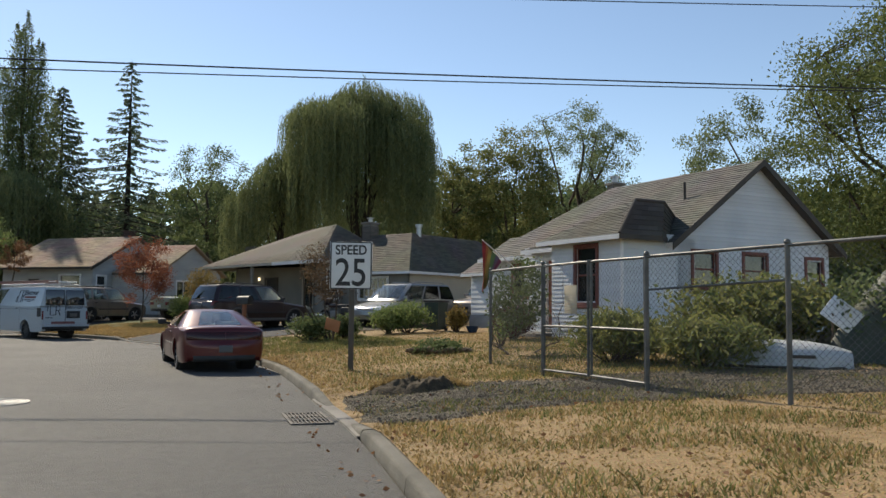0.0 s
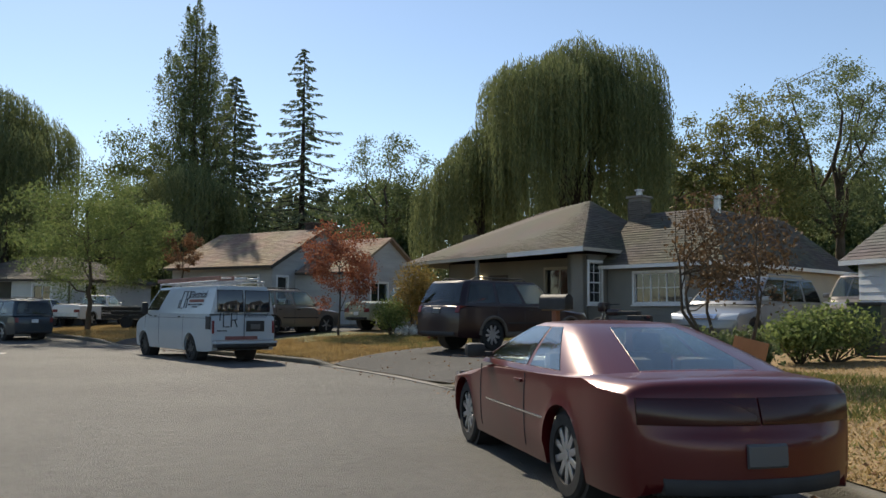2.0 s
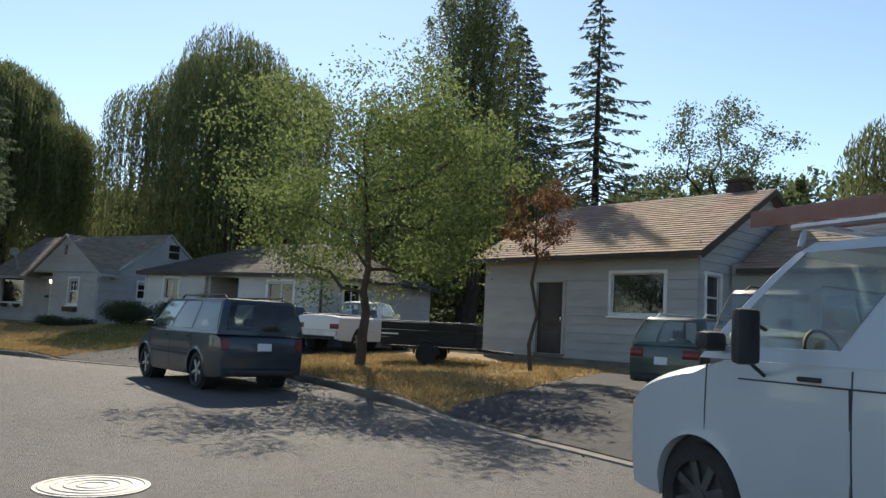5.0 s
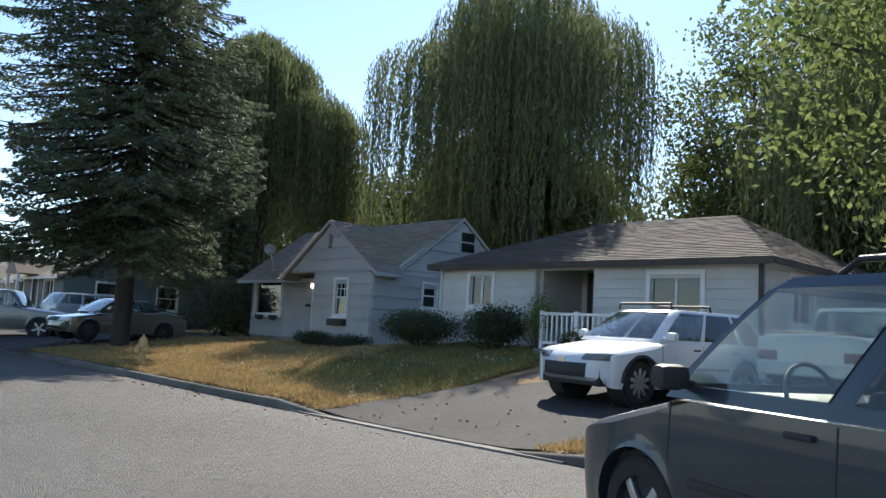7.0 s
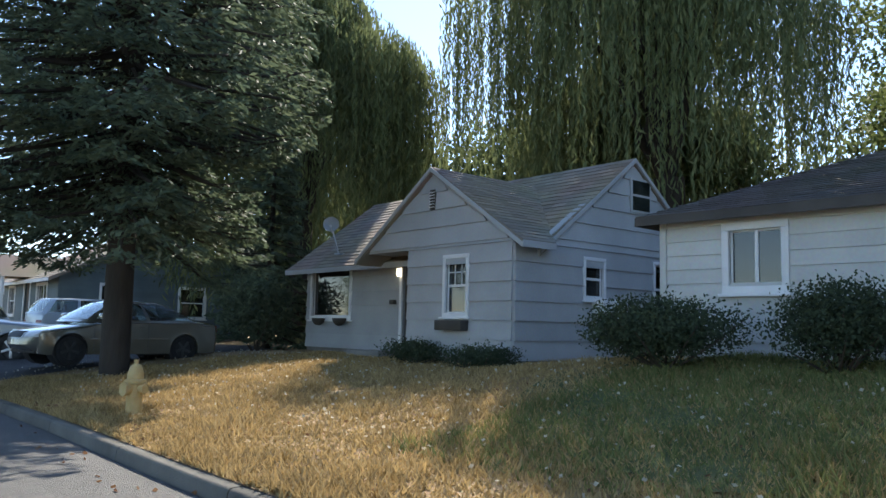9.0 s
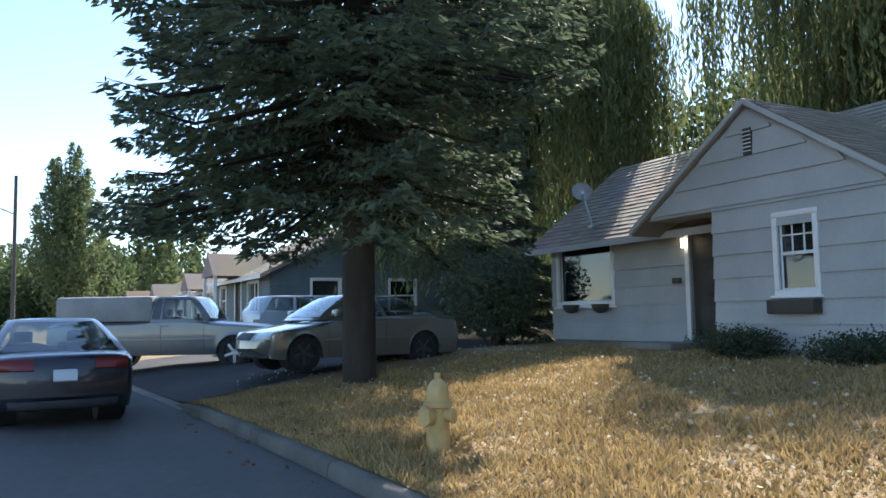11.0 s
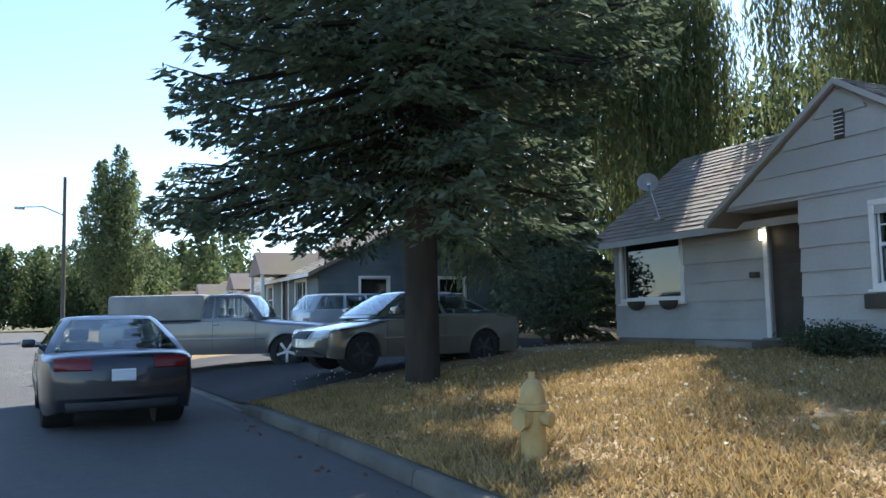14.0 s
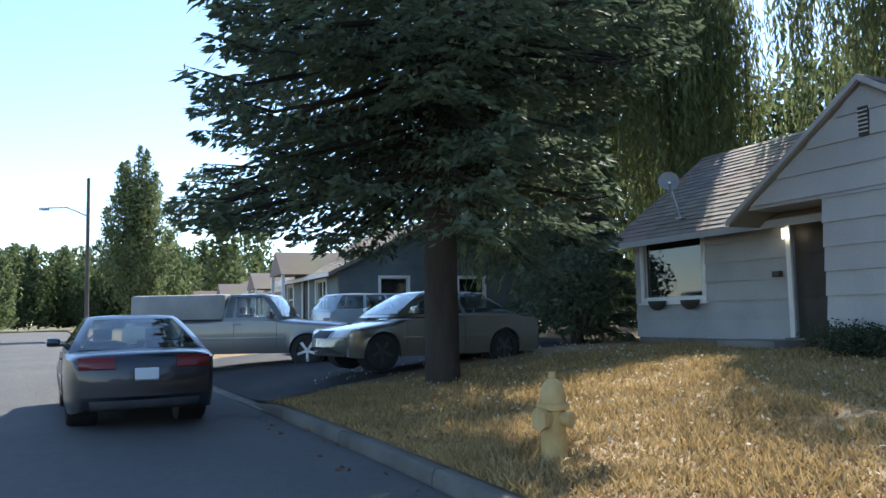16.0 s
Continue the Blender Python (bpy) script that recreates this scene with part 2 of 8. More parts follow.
def quads(name, verts, material, parent=None, label="", per=4):
    """One mesh of many loose faces with per corners each, from an array (n, per, 3)."""
    v = np.ascontiguousarray(verts, dtype=np.float32).reshape(-1, 3)
    n = len(v) // per
    me = bpy.data.meshes.new(name)
    me.vertices.add(len(v))
    me.vertices.foreach_set("co", v.ravel())
    me.loops.add(len(v))
    me.loops.foreach_set("vertex_index", np.arange(len(v), dtype=np.int32))
    me.polygons.add(n)
    me.polygons.foreach_set("loop_start", np.arange(0, len(v), per, dtype=np.int32))
    me.update(calc_edges=True)
    me.materials.append(material)
    ob = new(name, me)
    if parent is not None:
        ob.parent = parent
    return tagged(ob, label)


def leaves(c, d, length, width, rng):
    """Leaf quads: centres c, pointing along d, turned at random about it, a little bent at the tip."""
    n = len(c)
    d = d / np.maximum(np.linalg.norm(d, axis=1, keepdims=True), 1e-6)
    r = rng.normal(size=(n, 3))
    s = np.cross(d, r)
    s /= np.maximum(np.linalg.norm(s, axis=1, keepdims=True), 1e-6)
    L, W = (np.broadcast_to(np.asarray(x, float), (n,))[:, None] for x in (length, width))
    a, b = c - d * L / 2, c + d * L / 2
    return np.stack([a, c + s * W / 2, b, c - s * W / 2], 1)

# ---- the street: kerb line, ground, road ----
KERB = [(9.6, -24), (7.0, -10), (5.6, -4), (4.3, 1.2), (2.77, 6.2), (1.9, 8.8), (0.98, 11.0), (-0.3, 14.3), (-1.4, 16.9), (-2.85, 19.3), (-4.6, 21.9),
        (-6.2, 24.0), (-8.1, 26.3), (-10.9, 29.0), (-12.2, 29.95), (-14.4, 31.45), (-17.0, 33.0), (-19.6, 34.55), (-25, 37.1), (-29.5, 38.7), (-34, 39.25),
        (-41, 39.1), (-47, 39.2), (-56, 38.9), (-75, 38.0), (-120, 36.0), (-200, 33)]


def resample(points, step):
    p = np.array(points, float)
    for _ in range(2):
        q = [p[0]]
        for a, b in zip(p, p[1:]):
            q += [0.75 * a + 0.25 * b, 0.25 * a + 0.75 * b]
        p = np.array(q + [p[-1]])
    s = np.r_[0, np.cumsum(np.linalg.norm(np.diff(p, axis=0), axis=1))]
    t = np.arange(0, s[-1], step)
    return np.stack([np.interp(t, s, p[:, 0]), np.interp(t, s, p[:, 1])], 1)


LINE = resample(KERB, 0.5)
TAN = np.gradient(LINE, axis=0)
TAN /= np.linalg.norm(TAN, axis=1, keepdims=True)
NOR = np.stack([TAN[:, 1], -TAN[:, 0]], 1)
# stretches of the kerb that are dropped for a drive: from point, to point
DROPS = [((2.0, 8.4), (1.1, 10.8)), ((-6.4, 24.2), (-10.6, 28.7)), ((-17.6, 33.4), (-22.5, 36.0)), ((-32.6, 39.2), (-37.0, 39.3)), ((-52.5, 38.9), (-64.0, 38.5))]


def near(x, y):
    d = np.hypot(LINE[:, 0] - x, LINE[:, 1] - y)
    return int(d.argmin())


DROP = np.zeros(len(LINE))
for a, b in DROPS:
    i, j = sorted((near(*a), near(*b)))
    DROP[i : j + 1] = 1.0
DROP = np.convolve(DROP, np.ones(3) / 3, "same")
# the street climbs a little towards its outer kerb in the middle of the bend
HUMP = 0.24 * np.exp(-((np.hypot(LINE[:, 0] + 27.3, LINE[:, 1] - 37.9) / 4.6) ** 2))

# the lawn of the white house is banked up towards its wall, that of the cottage less so
BANK = np.interp(-LINE[:, 0], (34.6, 37.0, 42.0, 45.5, 54.0, 58.0), (0.0, 0.5, 0.48, 0.16, 0.14, 0.0)) * (LINE[:, 1] > 35)


def swell(i, d):
    """Height added by that climb at an offset from the kerb."""
    if d < 0:
        return float(HUMP[i]) * max(0.0, 1 + d / 6.5)
    q = min(1.0, max(0.0, (d - 1.5) / 5.0))
    return float(HUMP[i]) * math.exp(-d / 5.0) + float(BANK[i]) * q * q * (3 - 2 * q)


def rise(d):
    """Height of the yards at a distance behind the kerb."""
    return 0.13 + 0.75 * (1 - math.exp(-0.098 * max(d, 0.0)))


def ground_z(x, y):
    i = near(x, y)
    d = float((np.array((x, y)) - LINE[i]) @ NOR[i])
    if d < 0:
        return swell(i, d)
    return rise(d) + swell(i, d) - 0.12 * DROP[i] * max(0.0, 1 - d / 1.8) + 0.02 * noise.noise((x * 0.5, y * 0.5, 0)) * min(d, 1)


def on(x, y, angle=0.0, lift=0.0):
    return pose(x, y, ground_z(x, y) + lift, 0, 0, angle)


def strip(name, offsets, zs, material, label, category, i0=0, i1=None, wave=0.0, line=None, nor=None):
    """A sheet along the kerb line between offsets to its right."""
    bm = bmesh.new()
    line, nor = (LINE, NOR) if line is None else (line, nor)
    i1 = len(LINE) if i1 is None else i1
    rows = []
    for i in range(i0, i1):
        row = []
        for k, d in enumerate(offsets):
            x, y = line[i] + nor[i] * d
            z = zs(i, d) + (wave * noise.noise((x * 0.5, y * 0.5, 0)) * min(abs(d), 1) if d > 0 else 0)
            row.append(bm.verts.new((x, y, z)))
        rows.append(row)
    for a, b in zip(rows, rows[1:]):
        for k in range(len(offsets) - 1):
            bm.faces.new((a[k], a[k + 1], b[k + 1], b[k]))
    return tagged(part(name, bm, material), label, category, kind="structure")


strip("road", [-12, -9, -6, -3, -1.2, -0.02], lambda i, d: swell(i, d) + (0.05 * math.sin(math.pi * min(1, -d / 11)) if d > -11 else 0.0), ASPHALT, "sun-bleached grey asphalt of a bending residential street", "road")
strip("ground_yard", [0.14, 0.4, 0.8, 1.3, 1.8, 2.4, 3.0, 3.6, 4.2, 4.8, 5.4, 6, 6.6, 7.3, 8, 10, 13, 17, 25, 40], lambda i, d: rise(d) + swell(i, d) - 0.12 * DROP[i] * max(0, 1 - d / 1.8), LAWN, "parched straw-coloured front lawns rising behind the kerb", "ground", wave=0.02)
bm = bmesh.new()
bmesh.ops.create_grid(bm, x_segments=40, y_segments=40, size=2500)
tagged(part("ground", bm, FARLAND), "wide dry grassland ground reaching to the horizon", "ground", kind="structure")
bpy.data.objects["ground"].location.z = -0.04
strip("ground_back", [38, 60, 90, 140, 220], lambda i, d: 0.85 + 0.03 * max(0, d - 60), FARLAND, "dry ground behind the houses", "ground", i0=0)
# a smoothed line for the far side, which lies inside the bend
pad = np.concatenate([np.repeat(LINE[:1], 20, 0), LINE, np.repeat(LINE[-1:], 20, 0)])
EASY = np.stack([np.convolve(pad[:, k], np.ones(41) / 41, "valid") for k in (0, 1)], 1)
ETAN = np.gradient(EASY, axis=0)
ETAN /= np.linalg.norm(ETAN, axis=1, keepdims=True)
strip("ground_far_side", [-21, -19, -16, -11.8], lambda i, d: 0.13 if d > -20 else -0.06, LAWN, "dry verge on the far side of the street", "ground", i0=20, i1=len(LINE) - 20, line=EASY, nor=np.stack([ETAN[:, 1], -ETAN[:, 0]], 1))

kerb = thing("kerb", "worn grey concrete kerb with open joints", "kerb", kind="structure")
bm = bmesh.new()
i = 6
while i < len(LINE) - 60:
    n = 5
    if DROP[i : i + n + 1].min() < 0.9:
        bm = bmesh.new()
        rings = []
        for k in range(n + 1):
            p, q, t = LINE[i + k], NOR[i + k], TAN[i + k]
            sh = t * (0.008 if k == 0 else -0.008 if k == n else 0)
            h = (0.13 + 0.012 * noise.noise((i * 0.7, 3, 0))) * (1 - 0.85 * DROP[i + k])
            prof = [(0.0, -0.03), (0.012, h - 0.035), (0.03, h - 0.008), (0.055, h), (0.165, h + 0.002), (0.19, -0.03)]
            rings.append([bm.verts.new((*(p + q * a + sh), z + HUMP[i + k] + random.uniform(-0.003, 0.003))) for a, z in prof])
        for a, b in zip(rings, rings[1:]):
            for k in range(6):
                bm.faces.new((a[k], a[(k + 1) % 6], b[(k + 1) % 6], b[k]))
        bm.faces.new(rings[0])
        bm.faces.new(rings[-1])
        part("kerb_stone", bm, KERBSTONE, kerb, sharp=50)
    i += n
for a, b in DROPS:
    i, j = sorted((near(*a), near(*b)))
    bm = bmesh.new()
    rings = []
    for k in range(i - 1, j + 2):
        p, q = LINE[k], NOR[k]
        rings.append([bm.verts.new((*(p + q * o), z + HUMP[k])) for o, z in ((-0.04, -0.02), (-0.03, 0.024), (0.14, 0.032), (0.2, -0.02))])
    for r, s in zip(rings, rings[1:]):
        for k in range(4):
            bm.faces.new((r[k], r[(k + 1) % 4], s[(k + 1) % 4], s[k]))
    part("gutter_strip", bm, CONCRETE, kerb, "flush pale concrete edge at a drive", sharp=50)


def patch(name, poly, material, label, category, lift=0.018, cell=0.8, edge=None):
    """A sheet over the ground inside a polygon."""
    bm = bmesh.new()
    bm.faces.new([bm.verts.new((x, y, 0)) for x, y in poly])
    for ax in (0, 1):
        lo, hi = min(p[ax] for p in poly), max(p[ax] for p in poly)
        c = lo + cell
        while c < hi:
            co, no = [0, 0, 0], [0, 0, 0]
            co[ax], no[ax] = c, 1
            bmesh.ops.bisect_plane(bm, geom=bm.verts[:] + bm.edges[:] + bm.faces[:], plane_co=co, plane_no=no)
            c += cell
    for v in bm.verts:
        v.co.z = ground_z(v.co.x, v.co.y) + (edge if edge is not None and v.is_boundary else lift)
    return tagged(part(name, bm, material), label, category, kind="structure")


def kp(s_from, d):
    """A point d metres behind the kerb nearest to a place."""
    i = near(*s_from)
    return tuple(LINE[i] + NOR[i] * d)


patch("driveway_1", [kp((-6.3, 24.2), 0.14), kp((-8, 26.2), 0.14), kp((-10.7, 28.8), 0.14), (-9.7, 31.0), (-6.2, 36.6), (-2.4, 34.6), (-3.4, 28.2), (-4.3, 25.9), (-5.6, 24.5)], DRIVE, "dark patched asphalt driveway", "driveway", lift=0.02)
patch("gravel_drive", [kp((2.1, 8.2), 0.15), kp((1.1, 10.7), 0.15), (2.6, 11.4), (4.4, 11.6), (6.4, 12.4), (13, 11.6), (13, 9.2), (6.7, 9.2), (4.3, 8.9), (3.0, 8.3)], GRAVELG, "loose grey gravel drive through the gate", "driveway", cell=0.4, edge=-0.03)
patch("gravel_apron", [(-5.0, 29.6), (-3.5, 34.0), (-2.0, 35.2), (1.5, 32.0), (-1.6, 28.2), (-4.0, 27.9)], GRAVELG, "grey gravel parking strip", "driveway", lift=0.03)
patch("driveway_2", [kp((-17.6, 33.4), 0.14), kp((-20, 34.8), 0.14), kp((-22.4, 36.0), 0.14), (-22.6, 43.5), (-17.5, 46.5), (-14.5, 43)], DRIVE, "asphalt driveway full of parked cars", "driveway")
patch("driveway_3", [kp((-32.7, 39.2), 0.14), kp((-36.9, 39.3), 0.14), (-36.4, 46.5), (-32.4, 49), (-31.0, 46)], DRIVE, "asphalt driveway beside the white house", "driveway")
patch("driveway_4", [kp((-52.6, 38.9), 0.14), kp((-58.0, 38.8), 0.14), kp((-64.0, 38.5), 0.14), (-65.4, 48.5), (-58.5, 49.5), (-55.6, 47.0)], DRIVE, "shaded asphalt driveway", "driveway")
# the shaded stretch of straw lawn: shade put in as a greener, darker sheet
patch("lawn_green", [(-41.6, 42.6), (-42.4, 44.4), (-41.8, 45.9), (-36.8, 45.9), (-36.9, 42.0), (-38.4, 41.2), (-40.2, 41.6)], GREENLAWN, "lawn coloured greener and darker to stand for shade", "lawn", lift=0.022)
patch("lawn_green_2", [(-12.4, 33.6), (-16.4, 36.5), (-16, 41), (-11.6, 38.6), (-10.4, 34.2)], GREENLAWN, "patchy green lawn with leaves", "lawn", lift=0.022)


def manhole(x, y):
    m = thing("manhole_cover", "round cast-iron manhole cover with ring ribs, bleached pale", "manhole", pose(x, y, 0.045), "manhole covers")
    iron = MANHOLE
    b = cyl(bmesh.new(), (0, 0, -0.03), (0, 0, 0.012), 0.42, n=40)
    part("disc", b, iron, m, sharp=40)
    for r in (0.38, 0.29, 0.2, 0.11):
        b = bmesh.new()
        tube(b, [(r * math.cos(k * math.tau / 36), r * math.sin(k * math.tau / 36), 0.010) for k in range(37)], [0.010] * 37, 6)
        part("rib", b, iron, m)


MANHOLE = surf("bleached_iron", (0.34, 0.32, 0.29), (0.50, 0.48, 0.44), 8, 0.6, 0.2, fine=50)
manhole(-3.3, 10.1)
manhole(-21.83, 29.64)

grate = thing("drain_grate", "rusty cast-iron street drain grate set in the gutter", "drain", pose(1.22, 9.42, 0.012, 0, 0, 112))
IRON = surf("cast_iron", (0.085, 0.078, 0.07), (0.15, 0.135, 0.115), 8, 0.7, 0.3, fine=50)
for s in (-1, 1):
    part("frame_bar", boxm((0, s * 0.24, 0), (1.0, 0.04, 0.03), 0.005), IRON, grate)
    part("frame_bar", boxm((s * 0.48, 0, 0), (0.04, 0.44, 0.03), 0.005), IRON, grate)
g0 = part("bar", boxm((0, 0, 0), (0.92, 0.018, 0.026), 0.004), IRON, grate)
g0.location.y = -0.192
for k in range(1, 9):
    sub("bar", g0, grate, pose(0, -0.192 + k * 0.048, 0))
for x in (-0.16, 0.16):
    part("cross_bar", boxm((x, 0, -0.002), (0.03, 0.44, 0.026), 0.004), IRON, grate)
# no real depth here: the pit's darkness is a flat black sheet
part("pit", boxm((0, 0, -0.012), (0.92, 0.44, 0.01)), INK, grate, "flat black sheet standing for the dark pit below the bars")

# ---- houses ----
def islandmat(name, a, b, rough=0.9, bump=0.4):
    """Shingles and the like: each piece has its own shade."""
    m, t, p = _nodes(name)
    n, l = t.nodes, t.links
    geo = n.new("ShaderNodeNewGeometry")
    ramp = n.new("ShaderNodeValToRGB")
    ramp.color_ramp.elements[0].color, ramp.color_ramp.elements[1].color = (*a, 1), (*b, 1)
    l.new(geo.outputs["Random Per Island"], ramp.inputs["Fac"])
    co = n.new("ShaderNodeTexCoord")
    big, fine = n.new("ShaderNodeTexNoise"), n.new("ShaderNodeTexNoise")
    big.inputs["Scale"].default_value, fine.inputs["Scale"].default_value = 0.6, 45
    for x in (big, fine):
        l.new(co.outputs["Object"], x.inputs["Vector"])
    mix = n.new("ShaderNodeMix")
    mix.data_type, mix.blend_type = "RGBA", "MULTIPLY"
    mix.inputs["Factor"].default_value = 0.45
    l.new(ramp.outputs["Color"], mix.inputs["A"])
    l.new(big.outputs["Color"], mix.inputs["B"])
    hs = n.new("ShaderNodeHueSaturation")
    hs.inputs["Value"].default_value = 1.3
    l.new(mix.outputs["Result"], hs.inputs["Color"])
    l.new(hs.outputs["Color"], p.inputs["Base Color"])
    p.inputs["Roughness"].default_value = rough
    bp = n.new("ShaderNodeBump")
    bp.inputs["Strength"].default_value, bp.inputs["Distance"].default_value = bump, 0.01
    l.new(fine.outputs["Fac"], bp.inputs["Height"])
    l.new(bp.outputs["Normal"], p.inputs["Normal"])
    return m


ROOF_GREY = islandmat("grey_shingle", (0.07, 0.067, 0.061), (0.118, 0.112, 0.102))
ROOF_TAN = islandmat("tan_shingle", (0.17, 0.14, 0.11), (0.26, 0.215, 0.17))
ROOF_BROWN = islandmat("brown_shingle", (0.19, 0.13, 0.09), (0.29, 0.205, 0.14))
ROOF_DARK = islandmat("dark_shingle", (0.042, 0.037, 0.032), (0.078, 0.069, 0.06))
ROOF_OLIVE = islandmat("weathered_brown_shingle", (0.062, 0.054, 0.042), (0.108, 0.094, 0.073))
SIDE_WHITE = surf("white_siding", (0.58, 0.62, 0.66), (0.68, 0.71, 0.74), 0.9, 0.55, fine=24, bump=0.08, stain=0.2, rand=0.05)
SIDE_GREY = surf("grey_siding", (0.36, 0.37, 0.37), (0.44, 0.45, 0.44), 0.9, 0.75, fine=24, bump=0.15, stain=0.25, rand=0.06, stretch=(1, 1, 3))
SIDE_BLUE = surf("pale_grey_siding", (0.36, 0.37, 0.37), (0.44, 0.45, 0.45), 0.9, 0.75, fine=24, bump=0.15, rand=0.06)
SIDE_CREAM = surf("cream_siding", (0.50, 0.50, 0.47), (0.60, 0.60, 0.56), 0.9, 0.7, fine=24, bump=0.12, rand=0.06)
SIDE_TAUPE = surf("taupe_stucco", (0.20, 0.195, 0.175), (0.26, 0.25, 0.225), 0.8, 0.85, fine=60, bump=0.3)
SIDE_BEIGE = surf("beige_siding", (0.42, 0.38, 0.31), (0.50, 0.45, 0.37), 0.8, 0.8, fine=30, bump=0.2)
SIDE_TEAL = surf("slate_siding", (0.10, 0.135, 0.15), (0.15, 0.19, 0.20), 0.9, 0.75, fine=24, bump=0.15, rand=0.06)
TRIM = surf("white_trim", (0.66, 0.66, 0.65), (0.76, 0.76, 0.75), 2, 0.5, fine=30, bump=0.05, stain=0.12)
REDTRIM = surf("red_brown_trim", (0.14, 0.045, 0.035), (0.20, 0.065, 0.05), 2, 0.6, fine=30)
DARKTRIM = surf("dark_trim", (0.04, 0.035, 0.03), (0.07, 0.06, 0.05), 2, 0.6, fine=30)
BRICK_GREY = surf("chimney_brick", (0.10, 0.09, 0.082), (0.17, 0.15, 0.135), 3, 0.9, fine=30, bump=0.4, rand=0.2)


def wall_frame(p0, p1):
    """Maps along, outward, up to the house's own axes."""
    p0, p1 = Vector((*p0, 0)), Vector((*p1, 0))
    d = (p1 - p0).normalized()
    o = Vector((d.y, -d.x, 0))
    return Matrix(((d.x, o.x, 0, p0.x), (d.y, o.y, 0, p0.y), (0, 0, 1, 0), (0, 0, 0, 1))), (p1 - p0).length


def clear(a, b, holes):
    """The stretches of a..b outside the holes."""
    out, at = [], a
    for h0, h1 in sorted(holes):
        if h0 > at:
            out.append((at, min(h0, b)))
        at = max(at, h1)
    if at < b:
        out.append((at, b))
    return [(x, y) for x, y in out if y - x > 0.02]


def wall(h, p0, p1, z0, z1, material, holes=(), gable=None, lap=0.0, thick=0.16, name="wall"):
    """A wall with openings (u0, u1, za, zb); gable: (u, z) of its peak; lap: height of its siding boards."""
    m, L = wall_frame(p0, p1)
    bm = bmesh.new()
    us = sorted({0.0, L, *[min(max(v, 0.0), L) for q in holes for v in q[:2]], *([gable[0]] if gable else [])})
    zs = sorted({z0, z1, *[min(max(v, z0), z1) for q in holes for v in q[2:4]]})
    solid = [[not any(q[0] < (a + b) / 2 < q[1] and q[2] < (c + d) / 2 < q[3] for q in holes) for c, d in zip(zs, zs[1:])] for a, b in zip(us, us[1:])]
    made = {}

    def vert(i, j, k):
        if (i, j, k) not in made:
            made[i, j, k] = bm.verts.new((us[i], -thick * k, zs[j]))
        return made[i, j, k]

    nu, nz = len(us) - 1, len(zs) - 1
    full = lambda i, j: 0 <= i < nu and 0 <= j < nz and solid[i][j]
    for i in range(nu):
        for j in range(nz):
            if not solid[i][j]:
                continue
            for k in (0, 1):
                bm.faces.new((vert(i, j, k), vert(i + 1, j, k), vert(i + 1, j + 1, k), vert(i, j + 1, k)))
            for di, dj, a, b in ((-1, 0, (i, j), (i, j + 1)), (1, 0, (i + 1, j), (i + 1, j + 1)), (0, -1, (i, j), (i + 1, j)), (0, 1, (i, j + 1), (i + 1, j + 1))):
                if not full(i + di, j + dj) and not (gable and dj == 1 and j == nz - 1):
                    bm.faces.new((vert(*a, 0), vert(*b, 0), vert(*b, 1), vert(*a, 1)))
    if gable:
        pk = [bm.verts.new((gable[0], -thick * k, gable[1])) for k in (0, 1)]
        for i in range(nu):
            for k in (0, 1):
                bm.faces.new((vert(i, nz, k), vert(i + 1, nz, k), pk[k]))
        for i in (0, nu):
            bm.faces.new((vert(i, nz, 0), pk[0], pk[1], vert(i, nz, 1)))
    bmesh.ops.transform(bm, matrix=m, verts=bm.verts)
    w = part(name, bm, material, h)
    if lap:
        top = gable[1] if gable else z1
        z = z0
        while z < top - 0.06:
            zt = min(z + lap, top)
            zm = (z + zt) / 2
            a, b = 0.0, L
            if gable and zm > z1:
                f = (zm - z1) / (gable[1] - z1)
                a, b = gable[0] * f, L + (gable[0] - L) * f
            if not gable and z + 0.02 > z1:
                break
            for c, d in clear(a, b, [(q[0] - 0.02, q[1] + 0.02) for q in holes if q[2] < zm < q[3]]):
                bs = bmesh.new()
                e = 0.004
                k = 0.0
                if gable and zt > z1:
                    k = lap * 0.5
                prism(bs, [(0.004, z + 0.002), (0.012 + lap * 0.08, z + 0.002), (0.008 + lap * 0.075, zt * 0.15 + z * 0.85), (0.010, zt - 0.001), (0.004, zt - 0.001)], c + e, d - e, "x")
                if gable and zm > z1:
                    for v in bs.verts:
                        f = (v.co.z - z1) / (gable[1] - z1)
                        f = min(max(f, 0), 0.999)
                        lo, hi = gable[0] * f, L + (gable[0] - L) * f
                        v.co.x = min(max(v.co.x, lo), hi)
                bmesh.ops.transform(bs, matrix=m, verts=bs.verts)
                part("siding_board", bs, material, w, sharp=15)
            z += lap
    return w, m, L


